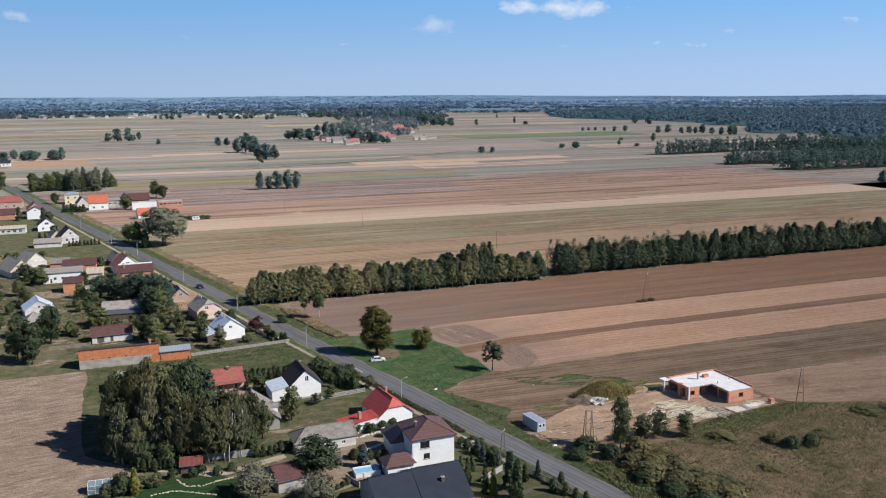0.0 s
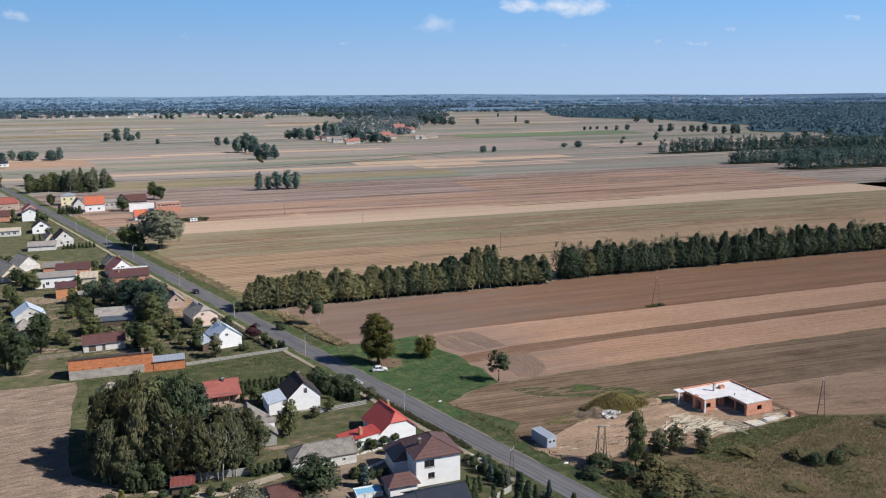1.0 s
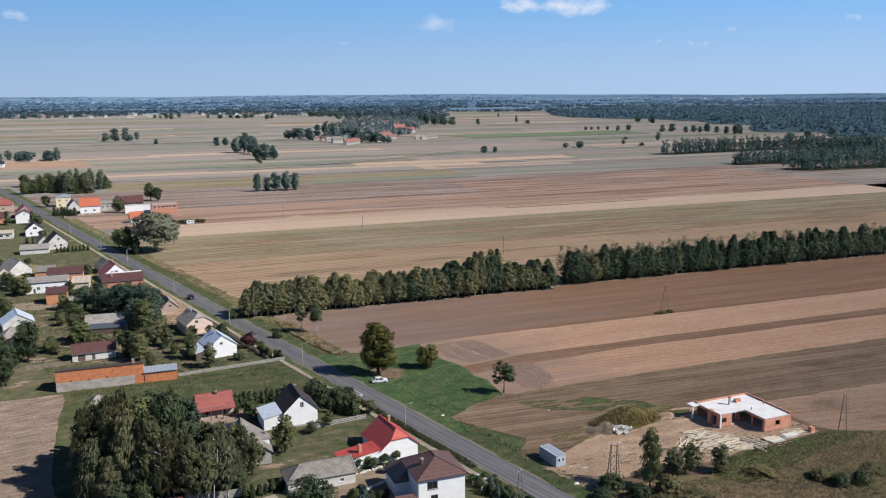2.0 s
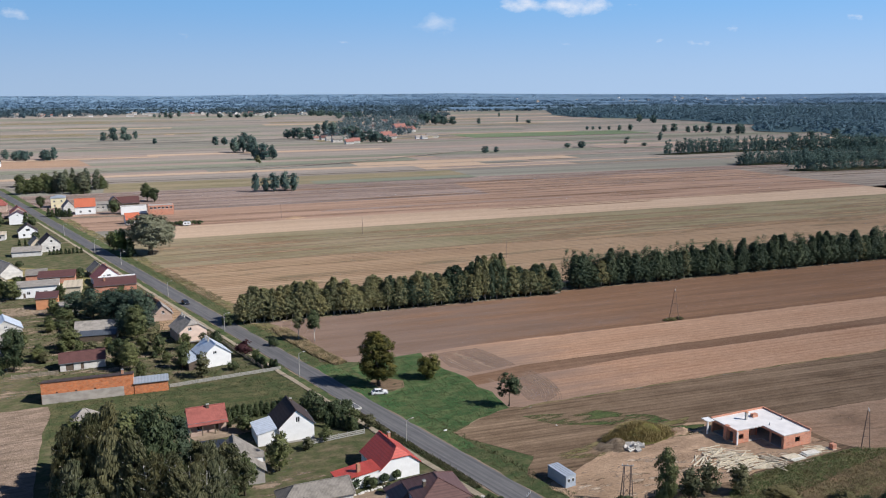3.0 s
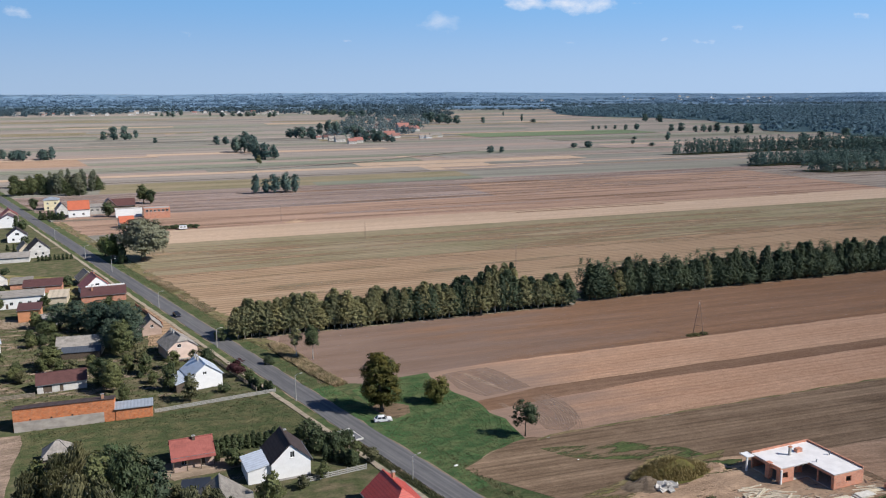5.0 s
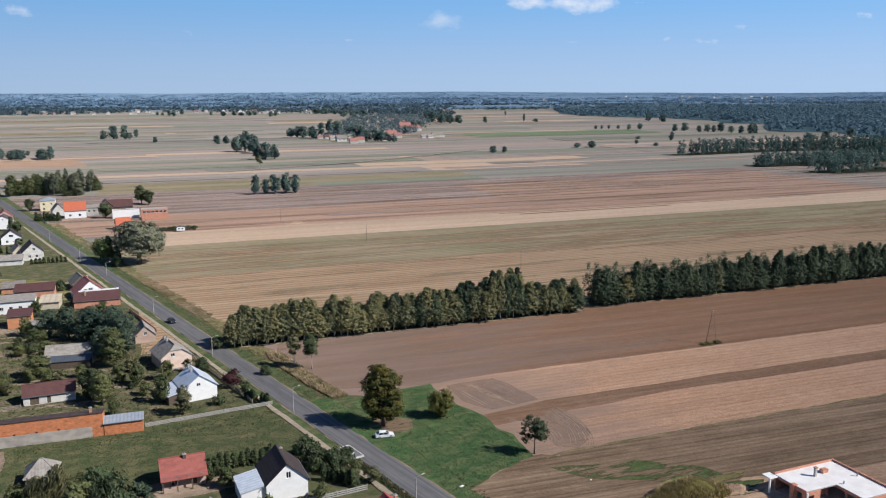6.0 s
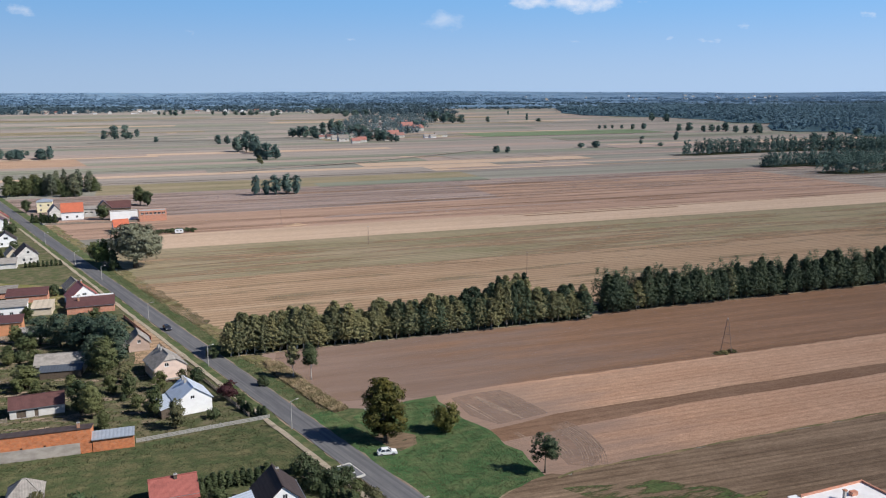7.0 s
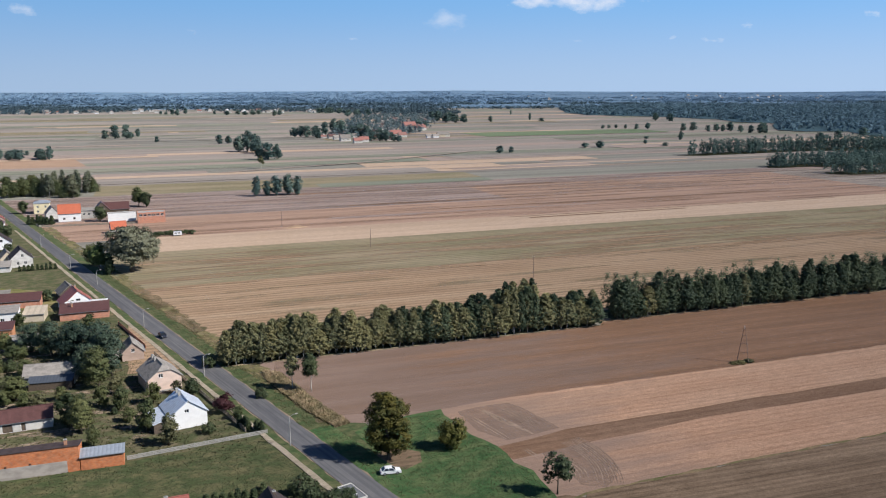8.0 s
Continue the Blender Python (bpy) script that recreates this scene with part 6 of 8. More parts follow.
def build_container():
    ob = thing("site_container", 29.6 - 0.1, 173.8, 117, "blue-grey steel site container with a small window", "container")
    BLUE = plain_mat("blue_grey_steel", (0.42, 0.47, 0.54), 0.5, 0.1, 0.4, 0.12)
    ob2 = part("body", M().box(-3.0, 3.0, -1.2, 1.2, 0.15, 2.55), BLUE, ob)
    for i in range(30):
        x = -2.9 + i * 0.2
        for y in (1.2, -1.235):
            part("wall_rib", M().box(x, x + 0.09, y, y + 0.035, 0.25, 2.45), BLUE, ob2)
    r = part("roof", M().box(-3.05, 3.05, -1.25, 1.25, 2.55, 2.66), BLUE, ob)
    for y in (-0.6, 0.0, 0.6):
        part("roof_seam", M().box(-3.04, 3.04, y - 0.03, y + 0.03, 2.66, 2.71), STEEL, r)
    for y in (-0.5, 0.5):
        w = part("window", M().box(-3.04, -3.0, y - 0.32, y + 0.32, 1.2, 2.0), WHITE_TRIM, ob)
        part("pane", M().box(-3.06, -3.04, y - 0.24, y + 0.24, 1.28, 1.92), GLASS, w)
    for x in (-2.9, 2.9):
        for y in (-1.1, 1.1):
            part("foot", M().box(x - 0.12, x + 0.12, y - 0.12, y + 0.12, 0, 0.15), CONCRETE, ob)


build_container()

# ---- building site ----
def build_lumber():
    rnd = random.Random(21)
    beams = M().box(-2.9, 2.9, -0.09, 0.09, 0, 0.18).mesh("timber", WOOD_PALE)
    boards = M().box(-2.3, 2.3, -0.11, 0.11, 0, 0.07).mesh("timber", WOOD_PALE)
    for cx, cy, turn, n, spread in ((60.6, 181.6, 62, 10, 3.0), (66, 182.2, 24, 22, 4.8), (70.5, 179.6, 28, 24, 5.2), (66.5, 177.4, 22, 18, 4.4), (75.5, 180.4, -35, 15, 4.4), (64.5, 186.4, 8, 10, 3.0), (69.5, 184.8, -12, 9, 3.2), (61.5, 178.6, 40, 9, 3.4), (87.5, 186.2, 12, 8, 2.6)):
        ob = thing("timber_pile", cx, cy, turn, "loose pile of pale fresh timber beams", "timber", "timber at the building site", z=0.15)
        for i in range(n):
            b = part("timber", beams if rnd.random() < 0.6 else boards, None, ob)
            lay = i // 6
            b.matrix_basis = pose(rnd.uniform(-0.8, 0.8), (i % 6 - 2.5) * spread / 5 + rnd.uniform(-0.1, 0.1), 0.18 * lay, 0, 0, rnd.uniform(-24, 24))
    for cx, cy, turn, n in ((80.5, 181.8, 22, 5), (85.0, 184.2, 22, 4)):
        ob = thing("panel_stack", cx, cy, turn, "stack of pale boards and insulation sheets", "timber", "timber at the building site", z=0.14)
        for i in range(n):
            b = part("sheet", M().box(-1.8, 1.8, -0.9, 0.9, 0, 0.1), BOARD_PALE if i % 2 else WOOD_PALE, ob)
            b.matrix_basis = pose(rnd.uniform(-0.7, 0.7), rnd.uniform(-0.5, 0.5), 0.105 * i, 0, 0, rnd.uniform(-10, 10))
    for cx, cy in ((91.0, 186.0),):
        p = thing("brick_pallet", cx, cy, 21, "pallet of red bricks on the sand", "bricks", z=0.14)
        part("pallet", M().box(-0.6, 0.6, -0.6, 0.6, 0, 0.14), WOOD_PALE, p)
        part("bricks", M().box(-0.52, 0.52, -0.52, 0.52, 0.14, 1.25), BRICK_WALL, p)


build_lumber()


def heap(name, x, y, rx, ry, hgt, mat, label, category, seed, turn=0):
    rng = np.random.default_rng(seed)
    m = M()
    n, k = 28, 9
    for j in range(k + 1):
        r = 1 - j / k
        for i in range(n):
            a = 2 * math.pi * i / n
            q = noise.noise(Vector((math.cos(a) * r * 2 + seed, math.sin(a) * r * 2, 0)))
            z = hgt * (math.cos(min(1, r) * math.pi) * 0.5 + 0.5) * (1 + 0.45 * q) + (0.12 * rng.normal() if 0 < j else 0)
            m.v.append((rx * r * math.cos(a) * (1 + 0.15 * q), ry * r * math.sin(a) * (1 + 0.15 * q), z if j else -0.05))
    for j in range(k):
        for i in range(n):
            a, b = j * n + i, j * n + (i + 1) % n
            m.f.append((a, b, b + n, a + n))
    return solo(name, m, mat, x, y, turn, label, category, z=0.1, smooth=True)


EARTH = field_mat("dug_earth", (0.17, 0.13, 0.095), (0.28, 0.22, 0.16), 0.8, 3, 1.0, 2, relief=0.4)
heap("mound", 50.5, 194.5, 9.5, 4.6, 3.0, grass_mat("mound_grass", (0.13, 0.125, 0.04), (0.22, 0.18, 0.08), 3, 0.7), "grass-grown mound of excavated earth", "mound", 3, 15)
heap("mound", 44.0, 189.5, 5.2, 3.2, 1.6, EARTH, "dark heap of dug earth", "mound", 5, 10)


def build_rubble():
    ob = thing("rubble_heap", 48.0, 188.2, 0, "heap of broken grey concrete slabs", "rubble", z=0.1)
    r = random.Random(19)
    for i in range(26):
        a, d = r.uniform(0, 6.28), 2.2 * math.sqrt(r.random())
        l, w, t = r.uniform(0.4, 1.1), r.uniform(0.25, 0.7), r.uniform(0.1, 0.25)
        p = part("slab", M().box(-l, l, -w, w, -t, t), CONCRETE if i % 3 else PALE_STONE, ob)
        p.matrix_basis = pose(d * math.cos(a), d * 0.6 * math.sin(a), 0.3 + 0.9 * (1 - d / 2.4), r.uniform(-30, 30), r.uniform(-35, 35), r.uniform(0, 180))


PALE_STONE = plain_mat("pale_broken_plaster", (0.6, 0.56, 0.5), 0.9, vary=0.2)
build_rubble()
for x, y, s in ((7.2, 200.3, 0.45), (33.3, 202.1, 0.22), (32.6, 163.1, 0.5)):
    ring = [(math.cos(a) * s * (1.3 + 0.3 * math.sin(3 * a)), math.sin(a) * s * 0.6, 0.0) for a in [0.785 * i for i in range(8)]]
    solo("plastic_sack", M().solid(ring, [(px * 0.6, py * 0.6, 0.4 * s) for px, py, _ in ring]), WHITE_TRIM, x, y, 25, "crumpled white plastic sack on the ground", "sack", z=0.16)

heap("mound", -74.4, 536.0, 7.5, 2.6, 1.3, SAND, "low heap of pale earth on the field", "mound", 11, 18)
heap("mound", 60.5, 197.0, 3.6, 2.4, 1.0, SAND, "heap of pale sand", "sand", 8, 30)


# ---- poles and lamps ----
def street_lamp(x, y, h=7.2):
    ob = thing("street_lamp", x, y, 123.8 - 90, "slim grey street lamp at the roadside", "street lamp", "lamps along the road")
    p = part("post", M().tube([(0, 0, 0), (0, 0, h)], [0.13, 0.08], 8), CONCRETE, ob)
    part("arm", M().tube([(0, 0, h - 0.1), (0.7, 0, h + 0.25), (1.5, 0, h + 0.3)], [0.05, 0.045, 0.04], 6), STEEL, ob)
    hd = part("lamp_head", M().solid([(1.3, -0.16, h + 0.24), (2.05, -0.12, h + 0.26), (2.05, 0.12, h + 0.26), (1.3, 0.16, h + 0.24)], [(1.35, -0.1, h + 0.4), (1.95, -0.08, h + 0.38), (1.95, 0.08, h + 0.38), (1.35, 0.1, h + 0.4)]), CONCRETE, ob)
    part("junction_box", M().box(-0.16, 0.16, -0.13, 0.13, h * 0.78, h * 0.84), STEEL, ob)


for x, y in ((-1.8, 194.2), (-31.6, 239.2), (-62.2, 285.2), (-94.7, 334.6), (-133.8, 397.1), (-158.0, 430.1), (-194, 482)):
    street_lamp(x, y, 5.2 if x > -10 else 6.9 if x > -40 else 6.0)


def a_pole(x, y, h, turn, label, spread=1.7):
    ob = thing("utility_pole", x, y, turn, label, "utility pole")
    for k in (0,):
        for s in (-1, 1):
            part("leg", M().tube([(s * spread / 2, k * 1.5, 0), (s * 0.18, k, h)], [0.1, 0.07], 7), WOOD_POLE, ob)
        for f in (0.3, 0.55, 0.78):
            wdt = spread / 2 * (1 - f) + 0.18 * f
            part("crossbar", M().beam((-wdt, k * (1.5 - 0.5 * f), h * f), (wdt, k * (1.5 - 0.5 * f), h * f), 0.09), WOOD_POLE, ob)
        part("crossarm", M().beam((0, k - 0.9, h - 0.15), (0, k + 0.9, h - 0.15), 0.12), STEEL, ob)
        for d in (-0.8, 0, 0.8):
            part("insulator", M().tube([(0, k + d, h - 0.1), (0, k + d, h + 0.25)], [0.06, 0.04], 6), WHITE_TRIM, ob)


WOOD_POLE = plain_mat("grey_pole_wood", (0.24, 0.175, 0.145), 0.9, vary=0.3)
a_pole(88.8, 291.5, 10.4, -22, "A-shaped wooden power pole in the field", spread=3.2)
for x, y, h, w in ((88.0, 291.0, 0.9, 3.4), (90.6, 291.8, 1.1, 3.0), (86.2, 290.6, 0.6, 3.0)):
    tree("bush", x, y, h, w, "clump of grey-green weeds at the foot of the pole", 3, "", "shrub", "shrub")
def twin_pole(x, y, h, turn, label):
    """Two narrow A-frames side by side, tied with cross braces."""
    ob = thing("utility_pole", x, y, turn, label, "utility pole")
    for k in (-1, 1):
        for s in (-1, 1):
            part("leg", M().tube([(k * 0.95 + s * 0.45, s * 0.9, 0), (k * 0.6 + s * 0.08, s * 0.2, h)], [0.11, 0.08], 7), WOOD_POLE, ob)
        for f in (0.35, 0.7):
            part("crossbar", M().beam((k * (0.95 - 0.35 * f) - 0.45 * (1 - f), 0, h * f), (k * (0.95 - 0.35 * f) + 0.45 * (1 - f), 0, h * f), 0.09), WOOD_POLE, ob)
    for z0, z1 in ((0.2, 0.5), (0.5, 0.2), (0.55, 0.85), (0.85, 0.55)):
        part("brace", M().beam((-0.75, 0, h * z0), (0.75, 0, h * z1), 0.07), WOOD_POLE, ob)
    part("crossarm", M().beam((-1.1, 0, h - 0.1), (1.1, 0, h - 0.1), 0.14), STEEL, ob)
    for d in (-1.0, 0, 1.0):
        part("insulator", M().tube([(d, 0, h - 0.05), (d, 0, h + 0.32)], [0.07, 0.05], 6), WHITE_TRIM, ob)


twin_pole(40.2, 164.2, 7.8, -8, "double wooden power pole beside the building site")
a_pole(98.4, 186.2, 9.0, -20, "A-shaped wooden power pole in the scrub")
a_pole(19.9, 152.6, 8.4, -30, "A-shaped wooden pole with a lamp at the roadside")
for x, y, h in ((-28.3, 474, 9.5), (-83, 539, 10), (43.4, 402, 9.5)):
    ob = thing("utility_pole", x, y, 20, "thin wooden power pole in the open field", "utility pole")
    part("post", M().tube([(0, 0, 0), (0, 0, h)], [0.16, 0.1], 7), WOOD_POLE, ob)
    part("crossarm", M().beam((0, -0.9, h - 0.3), (0, 0.9, h - 0.3), 0.12), STEEL, ob)


# ---- fences ----
def fence(a, b, label, step=2.4, h=1.3, mat=CONCRETE, slats=3, solidity=0.75):
    a, b = Vector((*a, 0)), Vector((*b, 0))
    d = b - a
    ob = thing("fence", a.x, a.y, math.degrees(math.atan2(d.y, d.x)), label, "fence")
    n = max(1, round(d.length / step))
    st = d.length / n
    post = M().box(-0.08, 0.08, -0.08, 0.08, 0, h + 0.1).mesh("post", mat)
    hh = h / slats
    slat = M().box(0.08, st - 0.08, -0.03, 0.03, 0.0, hh * solidity).mesh("slat", mat)
    for i in range(n + 1):
        part("post", post, None, ob, at=pose(i * st, 0, 0))
        if i < n:
            for j in range(slats):
                part("slat", slat, None, ob, at=pose(i * st, 0, 0.08 + j * hh))


PALE_FENCE = plain_mat("pale_concrete_fence", (0.36, 0.35, 0.32), 0.9, vary=0.15)
GREY_WOOD = plain_mat("grey_fence_wood", (0.3, 0.25, 0.2), 0.9, vary=0.3)
fence((-65.2, 233.2), (-38.0, 246.3), "pale concrete panel fence along the parcel", 2.4, 1.0, PALE_FENCE, 3, 0.7)
fence((-24.6, 193.6), (-11.5, 199.9), "pale slatted fence between two gardens", 2.2, 1.2, PALE_FENCE, 3, 0.6)
fence((-53, 157.0), (-33.5, 161.4), "pale panel fence below the birches", 2.4, 1.7, PALE_FENCE, 2, 0.9)
fence((15.0, 146.5), (19.6, 151.5), "pale garden wall between yards", 2.0, 1.3, PALE_FENCE, 2, 0.95)
fence((23.0, 152.5), (38.0, 132.0), "brown wooden fence along the road", 2.4, 1.3, GREY_WOOD, 4, 0.6)
fence((-12.5, 149.5), (-9.5, 145.5), "low stone-coloured wall beside the garden", 2.0, 1.0, CONCRETE, 2, 0.95)
fence(along(136, -8.6)[:2], along(168, -8.6)[:2], "brown hedge-side fence along the path", 2.6, 1.1, GREY_WOOD, 3, 0.6)
fence(along(176, -8.8)[:2], along(206, -8.8)[:2], "brown wooden fence along the footpath", 2.6, 1.1, GREY_WOOD, 3, 0.6)
fence(along(214, -9.0)[:2], along(246, -9.0)[:2], "brick-coloured front fence by the footpath", 2.6, 1.2, BRICK_WALL, 2, 0.9)
fence((-222, 546), (-171, 557), "long low grey wall in front of the far houses", 3.0, 1.1, GREY_WOOD, 2, 0.95)
fence((-223, 545), along(492, -2.0 + 9)[:2], "low garden wall beside the road", 3.0, 1.0, PALE_FENCE, 2, 0.9)
fence((-176, 514), (-140, 523), "dark wire fence with a thin hedge", 3.0, 1.2, GREY_WOOD, 3, 0.6)
fence((-111, 242), (-100, 246), "rough wooden fence of an animal pen", 2.2, 1.1, GREY_WOOD, 3, 0.6)


# ---- vehicles ----
def wheel(parent, x, y, r=0.32):
    t = part("wheel", M().disc((x, y, r), r, "y", 0.22, 18), RUBBER, parent)
    part("rim", M().disc((x, y + (0.1 if y > 0 else -0.1), r), r * 0.62, "y", 0.06, 14), STEEL, t)


RUBBER = plain_mat("tyre_rubber", (0.025, 0.025, 0.026), 0.9)
LAMP_GLASS = plain_mat("clear_headlight", (0.6, 0.62, 0.65), 0.1, 0.0, 0.6, 0.05)
TAIL_RED = plain_mat("red_tail_light", (0.35, 0.02, 0.02), 0.2, 0.0, 0.5, 0.05)


def car(x, y, turn, paint, label, z):
    """A hatchback along local x, its front towards +x."""
    ob = thing("car", x, y, turn, label, "car", z=z)
    side = [(-2.05, 0.35), (2.05, 0.3), (2.1, 0.62), (1.75, 0.82), (1.0, 0.92), (-1.75, 0.95), (-2.08, 0.85)]
    m = M()
    m.solid([(px, -0.86, pz) for px, pz in side], [(px, 0.86, pz) for px, pz in side])
    part("body", m, paint, ob)
    cab = [(1.0, 0.9), (0.25, 1.4), (-1.2, 1.46), (-1.85, 0.92)]
    m = M()
    n = len(m.v)
    for px, pz in cab:
        k = 0.82 if pz < 1 else 0.64
        m.v += [(px, -k, pz), (px, k, pz)]
    m.f += [(0, 1, 3, 2), (2, 3, 5, 4), (4, 5, 7, 6), (6, 7, 1, 0), (0, 2, 4, 6), (7, 5, 3, 1)]
    part("cabin", m, GLASS, ob, "dark tinted windows")
    m = M().solid([(0.28, -0.66, 1.39), (-1.25, -0.67, 1.45), (-1.25, 0.67, 1.45), (0.28, 0.66, 1.39)], [(0.18, -0.6, 1.46), (-1.15, -0.62, 1.52), (-1.15, 0.62, 1.52), (0.18, 0.6, 1.46)])
    part("roof", m, paint, ob)
    for s in (-1, 1):
        for px, qx in ((1.0, 0.25), (-0.45, -0.5), (-1.8, -1.22)):
            part("pillar", M().beam((px, s * 0.83, 0.9), (qx, s * 0.655, 1.42), 0.09), paint, ob)
        part("headlight", M().box(1.86, 2.08, s * 0.72 - 0.13, s * 0.72 + 0.13, 0.6, 0.75), LAMP_GLASS, ob)
        part("tail_light", M().box(-2.11, -1.98, s * 0.72 - 0.12, s * 0.72 + 0.12, 0.65, 0.88), TAIL_RED, ob)
        part("mirror", M().box(0.62, 0.78, s * 0.93 - 0.09, s * 0.93 + 0.09, 0.92, 1.06), paint, ob)
    part("bumper", M().box(2.02, 2.16, -0.8, 0.8, 0.3, 0.52), paint, ob)
    part("bumper", M().box(-2.18, -2.04, -0.8, 0.8, 0.35, 0.58), paint, ob)
    for px in (1.3, -1.3):
        for s in (-0.78, 0.78):
            wheel(ob, px, s)


CAR_WHITE = plain_mat("white_car_paint", (0.8, 0.8, 0.8), 0.25, 0.0, 0.6, 0.02)
CAR_DARK = plain_mat("dark_car_paint", (0.03, 0.033, 0.045), 0.25, 0.0, 0.6, 0.05)
car(-9.0, 224.9, 12, CAR_WHITE, "white hatchback parked on the grass under a tree", 6 * Z)
px, py, _ = along(222, -1.5)
car(px, py, 123.8 + 180, CAR_DARK, "dark car on the asphalt road", 9.5 * Z + 0.08)
px, py, _ = along(506, 8)
car(px, py, 123.8, CAR_DARK, "dark car parked by the far houses", 0.2)


def build_caravan():
    ob = thing("caravan", -134.6, 512.5, 15, "small white caravan at the field edge", "caravan", z=0.1)
    ring = [(-2.2, 0.5), (2.2, 0.5), (2.3, 1.4), (1.9, 2.4), (-1.9, 2.4), (-2.3, 1.6)]
    part("body", M().solid([(a, -1.05, b) for a, b in ring], [(a, 1.05, b) for a, b in ring]), CAR_WHITE, ob)
    part("window", M().box(-1.4, -0.3, -1.08, -1.05, 1.4, 1.95), GLASS, ob)
    part("window", M().box(0.4, 1.4, -1.08, -1.05, 1.4, 1.95), GLASS, ob)
    for s in (-0.9, 0.9):
        wheel(ob, 0, s)
    part("drawbar", M().beam((2.2, 0, 0.5), (3.4, 0, 0.5), 0.1), STEEL, ob)


build_caravan()


# ---- garden things ----
def build_pool():
    WATER = plain_mat("pool_water", (0.25, 0.5, 0.68), 0.08, 0.0, 0.5, 0.1)
    LINER = plain_mat("blue_pool_liner", (0.1, 0.3, 0.6), 0.4, vary=0.1)
    ob = thing("swimming_pool", -8.4, 151.4, 17, "frame pool with pale blue water", "pool", z=0.1)
    for x0, x1, y0, y1 in ((-2.6, 2.6, -1.5, -1.38), (-2.6, 2.6, 1.38, 1.5), (-2.6, -2.48, -1.38, 1.38), (2.48, 2.6, -1.38, 1.38)):
        part("side", M().box(x0, x1, y0, y1, 0, 1.0), LINER if x0 > 0 else WHITE_TRIM, ob)
    part("water", M().box(-2.48, 2.48, -1.38, 1.38, 0.1, 0.86), WATER, ob, "pale blue water")
    for a in (-2.6, -0.9, 0.9, 2.6):
        for s in (-1.6, 1.6):
            part("leg", M().beam((a, s, 0), (a, s, 1.02), 0.08), WHITE_TRIM, ob)
    for s in (-1.5, 1.5):
        part("rail", M().beam((-2.65, s, 1.04), (2.65, s, 1.04), 0.1), WHITE_TRIM, ob)


build_pool()


def build_greenhouse():
    FOIL = plain_mat("dusty_greenhouse_pane", (0.2, 0.25, 0.28), 0.25, 0.0, 0.5, 0.15)
    ob = thing("greenhouse", -60.2, 146.6, 13, "small white-framed greenhouse in the garden", "greenhouse", z=0.1)
    L, W, h0, h1 = 5.4, 2.6, 1.7, 2.3
    for i in range(5):
        x = -L / 2 + L * i / 4
        for s in (-1, 1):
            part("stud", M().beam((x, s * W / 2, 0), (x, s * W / 2, h0), 0.08), WHITE_TRIM, ob)
            part("rafter", M().beam((x, s * W / 2, h0), (x, 0, h1), 0.07), WHITE_TRIM, ob)
            if i < 4:
                part("pane", M().box(x + 0.05, x + L / 4 - 0.05, s * W / 2 - 0.015, s * W / 2 + 0.015, 0.1, h0 - 0.04), FOIL, ob)
                a, b = (x + 0.04, x + L / 4 - 0.04)
                part("roof_pane", M().solid([(a, s * W / 2, h0 + 0.03), (b, s * W / 2, h0 + 0.03), (b, 0, h1 + 0.03), (a, 0, h1 + 0.03)], [(a, s * W / 2, h0 + 0.06), (b, s * W / 2, h0 + 0.06), (b, 0, h1 + 0.06), (a, 0, h1 + 0.06)]), FOIL, ob)
    for s in (-1, 1):
        for z in (0.08, 0.9, h0):
            part("rail", M().beam((-L / 2, s * W / 2, z), (L / 2, s * W / 2, z), 0.07), WHITE_TRIM, ob)
    part("ridge", M().beam((-L / 2, 0, h1 + 0.05), (L / 2, 0, h1 + 0.05), 0.09), WHITE_TRIM, ob)


build_greenhouse()


def build_pad():
    ob = thing("bus_stop_pad", -16.1, 216.4, 123.8, "grey concrete bus stop pad with a white kerb", "bus stop", z=0.1)
    part("slab", M().box(-3.1, 3.1, -1.35, 1.35, 0, 0.45), PAD_TOP, ob)
    for x0, x1, y0, y1 in ((-3.3, 3.3, -1.55, -1.35), (-3.3, 3.3, 1.35, 1.55), (-3.3, -3.1, -1.35, 1.35), (3.1, 3.3, -1.35, 1.35)):
        part("kerb", M().box(x0, x1, y0, y1, 0, 0.55), OFFWHITE_WALL, ob)
    part("cover", M().box(-1.3, -0.1, -0.4, 0.5, 0.45, 0.52), WHITE_TRIM, ob)


build_pad()


def stones(pts, label, r, seed, mat=None):
    rnd = random.Random(seed)
    ob = thing("stone_edging", 0, 0, 0, label, "stones")
    me = []
    for v in range(3):
        m = M()
        rr = random.Random(v + seed)
        ring = [(math.cos(a) * rr.uniform(0.8, 1.15), math.sin(a) * rr.uniform(0.8, 1.15)) for a in [i * 1.047 for i in range(6)]]
        m.solid([(x, y, 0) for x, y in ring], [(x * 0.6, y * 0.6, 0.7) for x, y in ring])
        me.append(m.mesh("stone", mat or OFFWHITE_WALL))
    for (x0, y0), (x1, y1) in zip(pts, pts[1:]):
        n = max(1, int(math.hypot(x1 - x0, y1 - y0) / (r * 1.5)))
        for i in range(n):
            f = i / n
            s = r * rnd.uniform(0.7, 1.2)
            o = part("stone", me[rnd.randrange(3)], None, ob)
            o.matrix_basis = Matrix.LocRotScale((x0 + (x1 - x0) * f + rnd.uniform(-0.2, 0.2), y0 + (y1 - y0) * f + rnd.uniform(-0.2, 0.2), 0.08), Euler((0, 0, rnd.uniform(0, 6))), (s, s, s))


